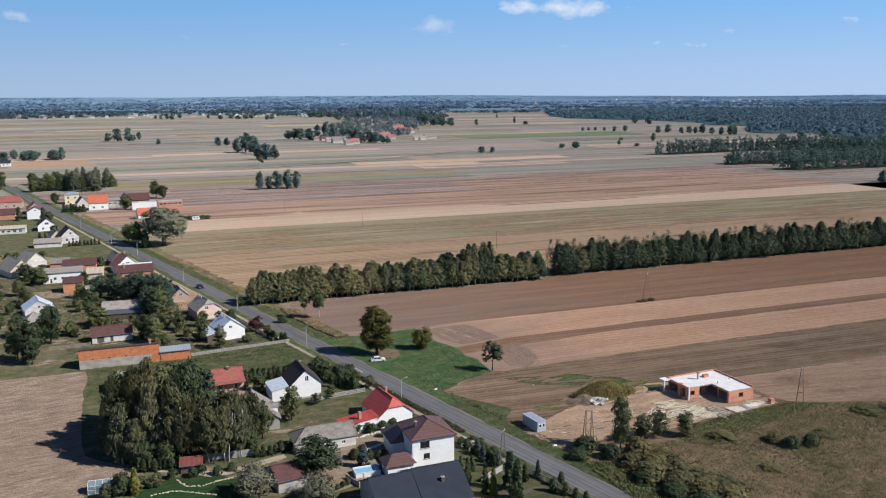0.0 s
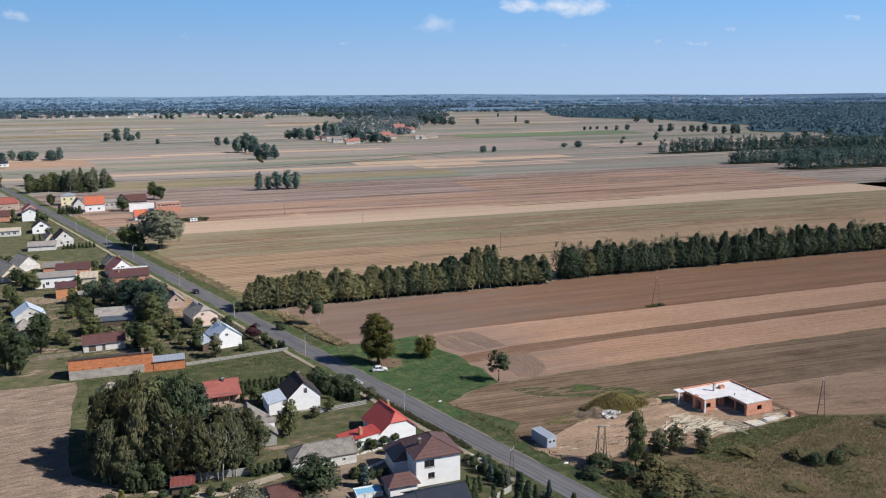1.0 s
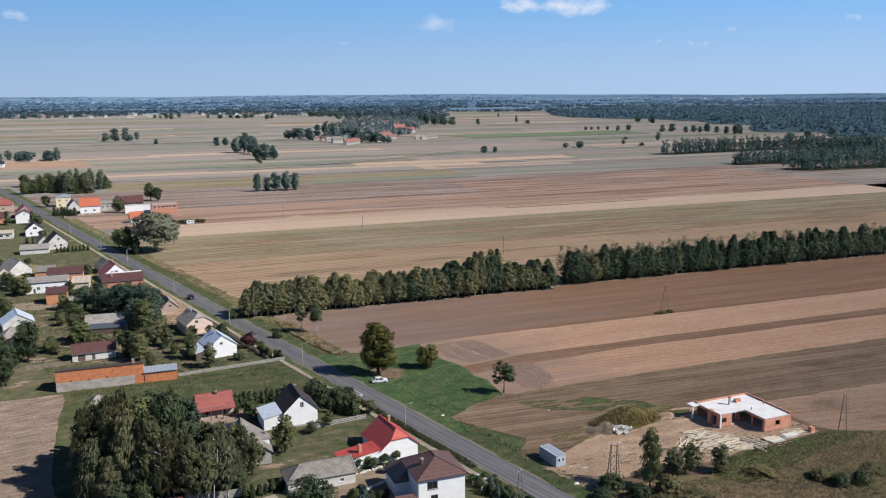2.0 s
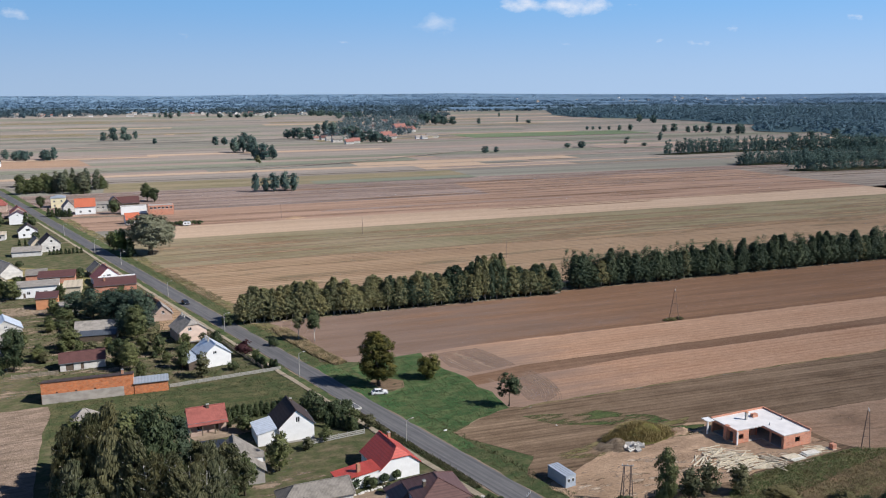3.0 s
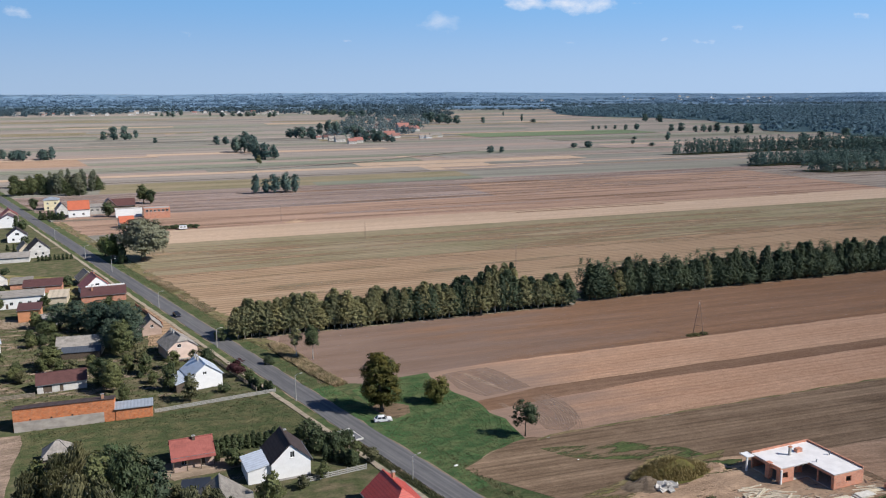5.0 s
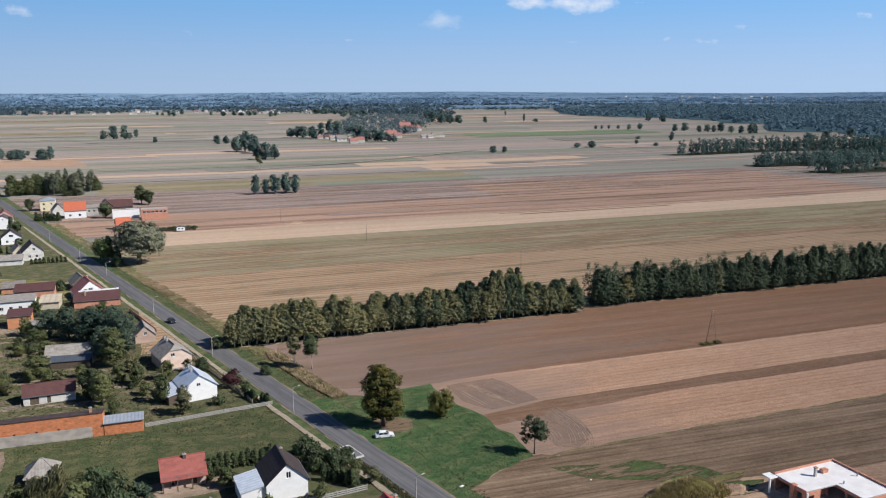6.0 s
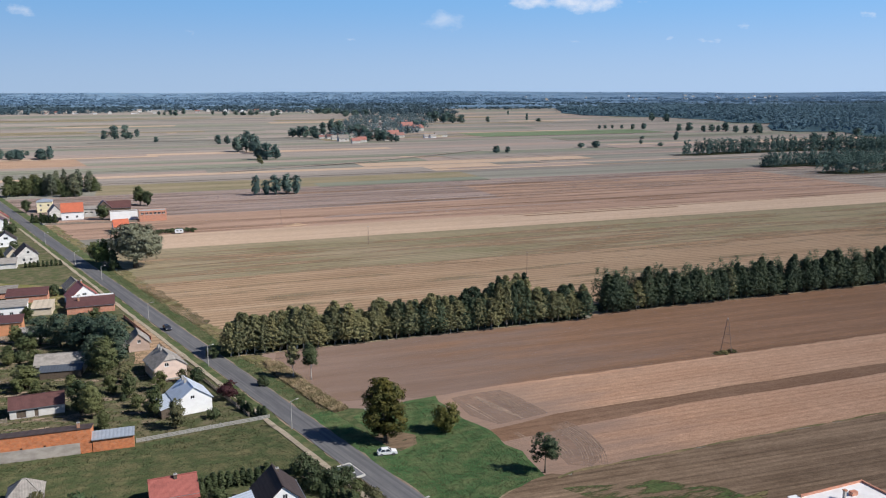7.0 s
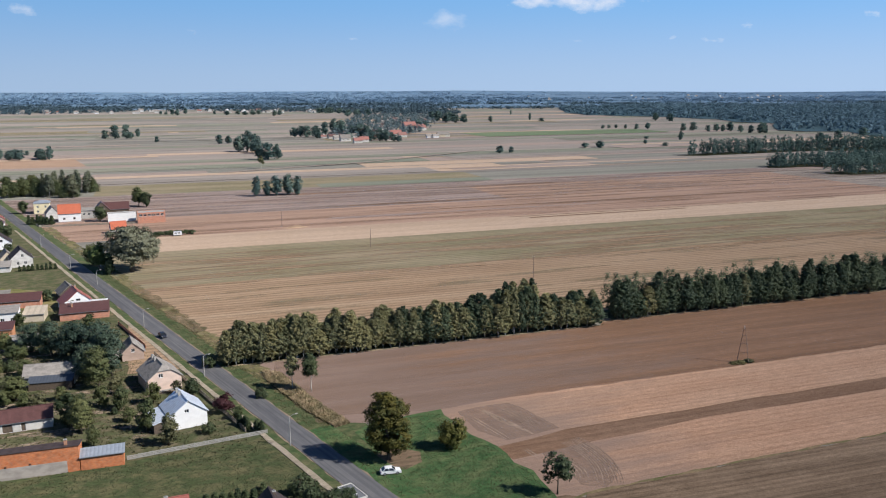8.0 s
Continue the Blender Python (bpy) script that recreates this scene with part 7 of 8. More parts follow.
stones([(-47, 150.5), (-44, 147.5), (-41, 147.6), (-38.5, 149.5), (-36, 151), (-34, 153)], "winding edge of pale garden stones", 0.22, 4, BEIGE_WALL)
stones([(-50, 144), (-46, 145.6), (-43, 145), (-39, 144), (-37, 143.5)], "pale stones along a garden bed", 0.22, 6, BEIGE_WALL)
stones([(-12, 160), (-9, 163), (-6, 166), (-3, 168.5)], "row of pale boulders beside the yard", 0.4, 8)
stones([(-11.5, 170), (-8, 172), (-5, 174)], "row of stones in front of the white wall", 0.35, 9)

# ---- trees of the near village and the roadside ----
rnd = random.Random(77)
tree("chestnut", -9.6, 231.4, 15.8, 11.9, "tall roadside chestnut with yellowing leaves")
tree("gold_bush", 4.0, 236.5, 7.4, 8.2, "round yellowish-green bush on the grass")
tree("ash", 23.6, 215.0, 8.7, 7.4, "small airy dark-leaved tree at the field corner")
tree("young_birch", -31.4, 273.0, 10.6, 6.0, "young roadside tree with a round dark crown")
tree("pale_birch", -36.5, 274.5, 10.2, 5.0, "thin yellowish roadside birch")
tree("willow", -128.5, 422.5, 20.0, 27.0, "huge old willow with silvery leaves", 1)
tree("bright_broadleaf", -143.0, 424.0, 13.0, 11.5, "fresh green tree beside the willow")
tree("spruce", -136.0, 417.0, 9.5, 5.6, "dark conical tree beside the willow")
tree("broadleaf", -150.5, 435.0, 11.0, 10.0, "leafy tree at the roadside")
# birch grove in front
GROVE_FRONT = [
    (-58.5, 163, 19.5, 9, "birch"), (-54, 160.5, 19, 10, "birch"), (-50, 159.5, 19, 9.5, "birch"), (-45.6, 158.6, 15, 8.5, "bare_birch"), (-41.6, 157.6, 14, 8, "bare_birch"), (-38.6, 158.8, 13, 7.5, "bare_birch"), (-36.2, 160.2, 12.5, 7, "bare_birch"), (-47.6, 158.4, 15, 8, "bare_birch"), (-43.4, 161, 14, 8, "bare_birch"), (-39.4, 163, 13.5, 7.5, "bare_birch"), (-38.5, 167, 14, 9, "birch"), (-34.6, 168.5, 12.5, 8, "birch"), (-36, 163.5, 12, 7.5, "birch"),
    (-60.5, 168, 19, 9, "birch"), (-58, 171, 20, 10, "birch"), (-53, 167, 20.5, 10, "poplar"), (-48, 167, 20.5, 9.5, "dark_broadleaf"), (-45, 170, 17, 7, "belt_pine"), (-61, 177, 14.5, 9, "birch"),
    (-58, 179, 15, 10, "poplar"), (-54, 177, 17, 9, "fresh_broadleaf"), (-37, 172, 11, 8, "birch"), (-33, 170.5, 9.5, 7.5, "broadleaf"), (-72.5, 184.5, 6.5, 2.8, "thuja"),
]
GROVE_BACK = [
    (-63.5, 164, 18, 9, "birch"), (-64, 170, 18, 8, "poplar"), (-62.5, 160.5, 11, 8, "dark_broadleaf"), (-64.5, 176, 16, 8.5, "birch"), (-60.5, 158.6, 14, 8, "birch"), (-57, 157.4, 11, 7, "birch"), (-64.5, 166.5, 15, 8, "dark_broadleaf"),
    (-60.5, 162, 14, 8, "birch"), (-61.5, 173, 17, 8.5, "birch"), (-59, 159.8, 9, 7, "dark_broadleaf"), (-50.5, 157, 6, 6, "dark_broadleaf"), (-55, 158, 6, 6.5, "dark_broadleaf"),
    (-72.2, 182.5, 6.8, 2.8, "thuja"), (-71.8, 180.5, 6.6, 2.8, "thuja"), (-71.4, 178.5, 6.4, 2.8, "thuja"), (-70.4, 183.5, 6.6, 2.8, "thuja"), (-70.2, 181.3, 6.8, 2.8, "thuja"), (-69.8, 179.2, 6.4, 2.8, "thuja"),
    (-41, 169, 12.5, 8, "birch"), (-57, 165, 12, 9, "poplar"), (-51, 163, 11, 9, "poplar"), (-45, 166, 10, 8, "broadleaf"), (-56, 160, 13, 8, "birch"), (-47.5, 161, 12, 8, "birch"),
    (-42, 165.5, 9, 8, "dark_broadleaf"), (-38, 166, 8, 7, "dark_broadleaf"), (-53, 172, 18, 9, "dark_broadleaf"), (-46, 162.8, 7, 7.5, "dark_broadleaf"), (-41.5, 163, 5.5, 6.5, "dark_broadleaf"), (-37.5, 163.2, 5, 6, "dark_broadleaf"), (-35, 165, 5, 6, "dark_broadleaf"),
]
for x, y, h, w, kd in GROVE_FRONT + GROVE_BACK:
    tree(kd, x, y, h, w, "tall drooping birch in a dense grove" if kd in ("birch", "bare_birch") else "tall leafy tree in a dense birch grove", group="trees of the birch grove")
GARDEN_ROADSIDE = [
    ("fruit", -28.0, 181.5, 8.6, 7.0), ("fruit", -20.0, 196.0, 3.4, 4.2), ("olive_fruit", -23.5, 191.5, 3.0, 4.0), ("dark_broadleaf", -18.5, 149.5, 9.4, 11.4), ("silver", -30.0, 143.0, 6.4, 10.5), ("silver", -17.5, 140.5, 5.6, 9.0),
    ("blue_spruce", -9.2, 154.5, 5.2, 3.6), ("broadleaf", -11.2, 158.5, 2.6, 3.0), ("green_bush", -22.5, 209.0, 5.4, 7.0), ("green_bush", -25.5, 215.0, 5.0, 6.6), ("green_bush", -19.0, 208.5, 5.0, 6.4), ("green_bush", -16.5, 211.0, 4.2, 5.0),
    ("fruit", -14.2, 205.0, 4.2, 4.0), ("olive_fruit", -10.5, 203.0, 3.4, 4.4), ("green_bush", -13.0, 172.2, 3.0, 5.4),
]
GARDEN_PARCEL = [
    ("green_bush", -9.5, 174.0, 2.4, 3.4), ("olive_fruit", -58.5, 240.5, 7.6, 6.4), ("fruit", -66.0, 248.5, 7.8, 5.8), ("green_bush", -51.5, 247.0, 2.6, 4.0), ("plum", -50.6, 259.0, 5.2, 6.0), ("fruit", -46.5, 255.0, 3.4, 4.2),
    ("broadleaf", -88.0, 277.5, 12.0, 9.8), ("broadleaf", -106.5, 269.5, 6.6, 9.6), ("broadleaf", -80.5, 247.5, 9.4, 8.2), ("dark_broadleaf", -84.5, 252.0, 8.6, 8.0), ("dark_broadleaf", -113.0, 248.0, 13.0, 9.0), ("dark_broadleaf", -110.0, 228.0, 13.5, 9.0),
    ("broadleaf", -116.0, 232.0, 11.5, 9.0), ("fruit", -76.5, 262.0, 6.4, 6.0), ("fruit", -70.0, 266.0, 5.8, 5.6), ("green_bush", -62.0, 272.5, 4.2, 4.6),
]
GARDEN_YARDS = [
    ("fruit", -82.0, 264.0, 5.6, 5.4), ("olive_fruit", -97.0, 262.5, 4.6, 5.6), ("fruit", -119.0, 262.0, 9.0, 8.0), ("dark_broadleaf", -127.0, 256.0, 8.0, 8.0), ("broadleaf", -137.0, 262.0, 8.0, 8.0), ("fruit", -144.0, 302.0, 5.6, 6.0),
    ("broadleaf", -153.0, 314.0, 7.4, 7.0), ("fruit", -127.5, 309.5, 6.4, 6.6), ("fruit", -141.0, 295.0, 4.8, 5.4), ("broadleaf", -112.0, 287.5, 5.2, 6.0), ("green_bush", -118.0, 292.0, 3.4, 5.0), ("broadleaf", -153.0, 333.0, 8.0, 9.0),
    ("fruit", -160.0, 341.0, 6.2, 6.0), ("dark_broadleaf", -165.5, 346.0, 7.0, 7.0), ("green_bush", -125.5, 352.5, 5.0, 6.5), ("green_bush", -143.0, 372.0, 4.6, 6.0),
]
GARDEN_FAR = [
    ("dark_broadleaf", -146.5, 304.5, 5.0, 6.0), ("dark_broadleaf", -225.0, 512.0, 7.2, 6.4), ("spruce", -231.5, 519.0, 8.6, 4.4), ("spruce", -247.0, 520.0, 8.4, 5.0), ("dark_broadleaf", -204.5, 470.0, 4.6, 6.0), ("dark_broadleaf", -196.0, 566.0, 10.0, 10.0),
    ("broadleaf", -195.0, 632.0, 14.0, 12.0), ("dark_broadleaf", -188.5, 627.0, 11.0, 9.0), ("broadleaf", -345.0, 700.0, 17.0, 16.0), ("dark_broadleaf", -357.0, 716.0, 18.0, 17.0), ("broadleaf", -333.0, 735.0, 12.0, 12.0), ("green_bush", -43.5, 268.5, 3.0, 4.0),
    ("green_bush", -63.0, 293.0, 3.6, 5.0), ("fruit", -100.5, 263.0, 4.4, 5.4), ("broadleaf", -75.0, 240.5, 5.2, 4.2), ("dark_broadleaf", -258.0, 600.0, 9.0, 8.0),
]
WORDS = {"fruit": "leafy fruit tree in a village garden", "olive_fruit": "olive-green fruit tree in a garden", "dark_broadleaf": "dark green broad tree in a yard", "broadleaf": "broad green tree beside the houses",
         "silver": "silver-leaved ornamental tree in a garden", "green_bush": "dense dark green garden shrub", "plum": "purple-leaved ornamental plum tree in a garden", "spruce": "dark spruce in a front garden", "blue_spruce": "blue spruce in a garden bed"}
for kd, x, y, h, w in GARDEN_ROADSIDE + GARDEN_PARCEL + GARDEN_YARDS + GARDEN_FAR:
    tree(kd, x, y, h, w, WORDS[kd], name="shrub" if kd == "green_bush" else "tree", category="shrub" if kd == "green_bush" else "tree")
houses_at = [(o.location.x, o.location.y) for o in bpy.data.objects if o.parent is None and o.get("category") in ("house", "shed", "barn", "garage", "outbuilding", "cottage")]
grow = random.Random(63)
planted = 0
while planted < 42:
    s, d = grow.uniform(95, 300), grow.uniform(-75, -13)
    x, y, _ = along(s, d)
    near = min(math.hypot(x - a, y - b) for a, b in houses_at)
    if near < 8.5 or (x < -76 and y < 228) or (x < -84 and y < 240) or (-95 < x < -35 and 205 < y < 245 and d > -60) or (math.hypot(x + 80, y - 230) < 14):
        continue
    kd = grow.choice(("fruit", "fruit", "green_bush", "olive_fruit", "green_bush", "broadleaf"))
    hh = grow.uniform(1.4, 2.6) if kd == "green_bush" else grow.uniform(3.0, 5.6)
    tree(kd, x, y, hh, hh * grow.uniform(0.9, 1.3), WORDS[kd], name="shrub" if kd == "green_bush" else "tree", category="shrub" if kd == "green_bush" else "tree", group="garden planting of the village")
    planted += 1
# the dark cluster in the village
for x, y, h, w in ((-120, 309, 9.5, 11), (-112, 305, 11, 11), (-104, 302, 11.5, 12), (-96, 298, 12, 12), (-91, 293, 12.5, 11), (-99, 308, 10.5, 11), (-108, 312, 9.5, 11), (-93, 284, 11, 10), (-88, 287, 9, 9)):
    tree("teal_broadleaf", x, y, h, w, "tall blue-green tree in a dense cluster", group="trees in the village cluster")
# clipped trees and thujas
for x, y in ((-8.2, 172.6), (-6.0, 174.2), (-3.6, 176.0), (-5.0, 170.0), (-10.0, 160.8)):
    tree("clipped", x, y, 2.3, 2.2, "ball-clipped garden tree by the white wall", 2, "clipped trees", "shrub", "shrub")


def row(kd, a, b, n, h, w, label, group, jit=0.3):
    for i in range(n):
        f = i / max(1, n - 1)
        tree(kd, a[0] + (b[0] - a[0]) * f + rnd.uniform(-jit, jit), a[1] + (b[1] - a[1]) * f + rnd.uniform(-jit, jit), h * rnd.uniform(0.8, 1.15), w * rnd.uniform(0.85, 1.15), label, 2, group, "shrub", "shrub")


row("thuja", (-43.5, 209.5), (-33, 213.5), 9, 3.8, 2.0, "dark columnar thuja in a hedge row", "thuja hedge by the cottage")
row("thuja", (-45.5, 208), (-43.5, 205.5), 3, 4.4, 1.7, "yellow-green thuja beside the cottage", "thujas by the cottage")
row("thuja", (-56, 154.6), (-48, 155.8), 8, 3.0, 1.4, "columnar thuja along the garden edge", "thujas by the lawn")
# floor sheet whose dark colour holds the shade under the birches
sheet("undergrowth", [(-62, 160), (-55, 156.5), (-46, 157.4), (-34.5, 162), (-32, 171), (-40, 176), (-60, 181), (-64, 172)], 6.2 * Z, SHADED_FLOOR, "dark shady floor of the birch grove", "undergrowth", cell=1.2)
row("green_bush", (-61, 161.5), (-53, 158), 5, 2.4, 4.0, "dark undergrowth at the foot of the birches", "undergrowth of the birch grove", 0.8)
row("thuja", (-32.5, 160.5), (-25, 164.5), 7, 2.6, 1.5, "small conifer below the fence", "conifers below the fence")
for x, y, h, w, kd in ((12.1, 145.8, 5.8, 1.5, "thuja"), (15.2, 141.4, 6.6, 1.5, "thuja"), (16.8, 141.0, 5.6, 1.7, "gold_thuja"), (11.0, 150.0, 4.4, 1.3, "thuja"), (13.4, 151.6, 3.6, 1.3, "thuja"), (23.8, 146.8, 3.7, 1.6, "thuja"), (26.5, 147.9, 4.0, 1.7, "blue_spruce"), (30.6, 144.0, 3.2, 1.6, "thuja")):
    tree(kd, x, y, h, w, "slim columnar conifer beside the garden" if kd == "thuja" else "yellow-green columnar thuja in the garden" if kd == "gold_thuja" else "small blue-grey conifer by the fence", 2, "conifers of the roadside garden", "shrub", "shrub")
row("spruce", (19.8, 143.6), (21.5, 138), 2, 7.6, 3.6, "dark conifer at the roadside garden", "conifers at the roadside garden", 0.8)
row("thuja", (29, 141), (36, 133), 6, 2.8, 1.5, "small conifer along the road fence", "conifers by the road fence", 1.0)
row("blue_spruce", (14.5, 160), (19, 154), 3, 3.6, 2.2, "blue-grey conifer in the rock garden", "blue conifers", 0.8)
row("green_bush", (11, 166), (18, 157), 7, 1.8, 2.4, "low dark shrub in the rock garden", "rock garden shrubs", 1.0)
row("green_bush", (14.5, 167), (20.5, 158.5), 9, 1.3, 1.9, "low dark shrub in the rock garden", "rock garden shrubs", 1.2)
row("thuja", (12.6, 163), (19, 153.5), 8, 2.6, 1.3, "small dark conifer in the rock garden", "rock garden conifers", 1.1)
row("green_bush", (-12.5, 158.5), (-5.5, 159.5), 7, 2.0, 2.4, "dark rounded shrub in the paved yard", "yard shrubs", 0.8)
stones([(13, 168), (17, 163.5), (20.5, 157)], "scattered pale stones of the rock garden", 0.42, 12)
stones([(12, 165), (15, 160), (18, 155)], "grey boulders between the conifers", 0.45, 13)
row("thuja", (-20.5, 204.5), (-13.5, 201.2), 7, 3.6, 1.7, "dark columnar thuja by the slatted fence", "thujas by the slatted fence", 0.6)
tree("gold_thuja", -53.3, 144.6, 5.6, 2.2, "tall yellow-green thuja beside the lawn", 2, "", "shrub", "shrub")
tree("green_bush", -55.8, 144.6, 5.0, 5.0, "dense dark bush beside the greenhouse", 2, "", "shrub", "shrub")
row("thuja", (-44.5, 251.5), (-40, 246.5), 7, 2.8, 1.7, "dark columnar thuja by the fence corner", "thujas by the fence corner", 0.8)
row("thuja", (-178, 425), (-164.5, 429.5), 9, 3.0, 1.6, "small dark conifer in a row", "conifer row by the white house", 0.2)
row("thuja", (-205, 452), (-192, 456), 6, 3.0, 1.4, "small dark conifer in a row", "conifer row by the sheds", 0.3)
row("spruce", (-233.5, 555), (-220, 555.5), 7, 5.6, 3.6, "dark spruce in front of the orange roof", "spruces by the far houses", 0.6)
row("green_bush", (-210, 390), (-180, 397), 9, 2.6, 4.2, "dark clipped hedge shrub", "hedge by the grass strip", 0.4)
row("green_bush", (-160, 511), (-129, 519), 13, 2.4, 4.8, "low dark hedge shrub", "low hedge at the field edge", 0.3)
row("green_bush", (-53.5, 150), (-36, 154), 7, 2.0, 2.6, "rounded garden shrub on the lawn edge", "shrubs round the lawn", 0.8)
row("olive_fruit", (-58, 143), (-50, 147), 4, 3.2, 3.2, "yellowish shrub at the garden edge", "yellowish shrubs", 0.8)
row("green_bush", (-15, 144), (-12, 147), 4, 1.3, 1.6, "small clipped shrub above the wall", "clipped shrubs", 0.3)
row("green_bush", (-140.5, 331), (-132, 333), 6, 2.2, 2.2, "dark conifer shrub beside the orange house", "shrubs by the orange house", 0.3)

# scrub beside the building site
for kd, x, y, h, w in (("broadleaf", 46.6, 160.5, 13.2, 5.6), ("olive_fruit", 52.6, 165.0, 6.6, 6.8), ("olive_fruit", 57.0, 167.5, 6.6, 6.2), ("olive_fruit", 63.2, 167.0, 6.0, 6.4), ("bush", 49.5, 158.0, 4.0, 6.0),
                       ("green_bush", 39.0, 160.0, 3.8, 6.0), ("green_bush", 36.5, 156.5, 2.2, 5.0), ("green_bush", 43.5, 156.5, 3.2, 5.4), ("bush", 47.0, 152.5, 2.6, 6.5), ("bush", 51.0, 151.0, 3.0, 8.0), ("bush", 50.0, 146.5, 3.2, 8.5), ("bush", 55.0, 148.0, 3.0, 9.0), ("bush", 54.0, 142.5, 3.2, 8.5),
                       ("bush", 59.0, 144.0, 2.8, 8.5), ("bush", 58.0, 139.0, 3.2, 8.5), ("bush", 63.0, 140.5, 2.6, 8.0), ("bush", 62.0, 136.0, 3.0, 8.0), ("green_bush", 47.5, 145.0, 2.4, 5.5), ("green_bush", 52.0, 139.0, 2.6, 6.0),
                       ("green_bush", 57.0, 135.0, 2.6, 6.5), ("bush", 54.5, 156.0, 1.8, 6.0), ("bush", 76.0, 150.0, 0.9, 6.0), ("bush", 95.0, 166.0, 1.0, 7.0),
                       ("green_bush", 84.5, 160.0, 2.6, 4.6),
                       ("green_bush", 89.0, 160.5, 3.0, 4.4), ("bush", 82.0, 163.0, 2.2, 5.0), ("bush", 112.0, 179.0, 1.2, 9.0), ("bush", 119.0, 180.0, 1.1, 8.0), ("bush", 71.0, 165.5, 1.6, 7.0)):
    tree(kd, x, y, h, w, "olive-green scrub bush in dry grass" if kd == "bush" else "dark green bush beside the building site", name="tree" if kd == "broadleaf" else "shrub", category="tree" if kd == "broadleaf" else "shrub")

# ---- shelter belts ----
# belt floor: shade below the trees is put into its dark colour
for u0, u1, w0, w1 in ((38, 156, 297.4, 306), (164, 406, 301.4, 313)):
    sheet("undergrowth", [uw(u0, w0), uw(u1, w0), uw(u1, w1), uw(u0, w1)], 8 * Z, SHADED_FLOOR, "dark shady undergrowth of the shelter belt", "undergrowth", cell=2.0)
for u0, u1, w0 in ((36, 157, 296.5), (160, 408, 300.5)):
    sheet("field_edge", [uw(u0, w0), uw(u1, w0), uw(u1, w0 + 0.9), uw(u0, w0 + 0.9)], 8.4 * Z, DRY_EDGE, "pale dry grass edge along the shelter belt", "grass", cell=1.6)
near_inner = []
for i in range(150):
    f = (i + rnd.uniform(-0.6, 0.6)) / 149
    u = 37 + f * 119
    w = 297.8 + (i % 3) * 1.9 + rnd.uniform(-0.8, 0.8)
    x, y = uw(u, w)
    hh = (11.4 if f < 0.35 else 11.2 if f < 0.62 else 15.0 if 0.69 < f < 0.82 else 12.6 if f < 0.7 else 10.4) * rnd.choice((0.7, 0.84, 0.93, 1.0, 1.05, 1.12))
    kd = "belt_tree" if f < 0.4 or rnd.random() < 0.62 else "belt_pine"
    tree(kd, x, y, hh, rnd.uniform(4.4, 7.6), TREE_WORDS[kd][0], 5, "trees of the near shelter belt")
    if i % 2 and (f < 0.66 or f > 0.86):
        near_inner.append((*uw(u + 0.6, 304.2 + rnd.uniform(-0.8, 0.8)), 0.0, hh * 0.86, rnd.uniform(5.0, 7.0)))
wood("shelter_belt", near_inner, LEAF_HEDGE, "inner row of the near shelter belt", 1100, 0.2, 24, up=0.6)
behind = []
for i in range(330):
    f = (i // 3 + rnd.uniform(-0.6, 0.6)) / 109
    u = 166 + f * 240
    w = 301.6 + (i % 3) * 3.4 + rnd.uniform(-1.2, 1.2)
    x, y = uw(u, w)
    hh = (12.6 - 0.8 * f) * rnd.choice((0.7, 0.84, 0.92, 0.98, 1.0, 1.04, 1.1, 1.24))
    if i % 3 == 0:
        kd = "belt_pine" if rnd.random() < 0.95 else "belt_tree"
        tree(kd, x, y, hh, rnd.uniform(5.0, 8.0), TREE_WORDS[kd][0], 5, "trees of the far shelter belt")
    else:
        behind.append((x, y, 0.0, hh * 1.02, rnd.uniform(5.0, 7.0)))
wood("shelter_belt", behind, LEAF_PINE, "dense inner rows of the far shelter belt", 420, 0.3, 22, up=0.6)

# ---- single trees and clumps of the plain ----
CLUMPS_NEAR = [
    (-125, 681, 16, 9), (-118, 684, 11, 9), (-111, 685, 15, 12), (-103, 687, 17, 12), (-96, 690, 14, 10), (397, 678, 12, 10), (405, 690, 11, 9),
    (-521, 1450, 15, 16), (-506, 1452, 23, 20), (-489, 1455, 24, 18), (-479, 1448, 12, 14), (-485, 1500, 15, 12), (-300, 1300, 14, 14), (-287, 1302, 13, 12),
    (-235, 1130, 22, 18), (-226, 1140, 27, 20), (-213, 1125, 24, 20), (-205, 1100, 18, 16), (-186, 1012, 18, 14), (-176, 1010, 20, 18), (-167, 1015, 18, 14),
    (-406, 1350, 9, 9),
]
CLUMPS_SIDES = [
    (-495, 1050, 12, 12), (-484, 1060, 10, 12), (-486, 1100, 6, 8), (-438, 1030, 11, 9), (-428, 1030, 16, 13), (91, 1080, 10, 13), (106, 1090, 8, 9),
    (158, 2060, 15, 14), (264, 2160, 18, 9), (282, 2080, 9, 18), (264, 2620, 14, 9), (213, 1170, 7, 13), (232, 1170, 9, 15), (342, 1350, 5, 10),
    (311, 1240, 6, 8), (325, 1190, 5, 12), (386, 1320, 13, 11), (640, 1350, 12, 18), (695, 1380, 14, 20), (574, 1270, 14, 18),
]
CLUMPS_ROWS = [
    (473, 1590, 14, 14), (495, 1600, 16, 18), (508, 1560, 12, 12), (523, 1560, 14, 15), (535, 1560, 12, 12), (548, 1560, 17, 18), (552, 1520, 13, 14),
    (562, 1500, 14, 14), (576, 1490, 19, 18), (584, 1495, 17, 16), (347, 1690, 8, 9), (363, 1710, 7, 9), (377, 1710, 7, 8), (391, 1690, 8, 9),
    (405, 1660, 11, 11), (427, 1660, 13, 15), (554, 2070, 20, 20), (577, 2030, 19, 24),
]
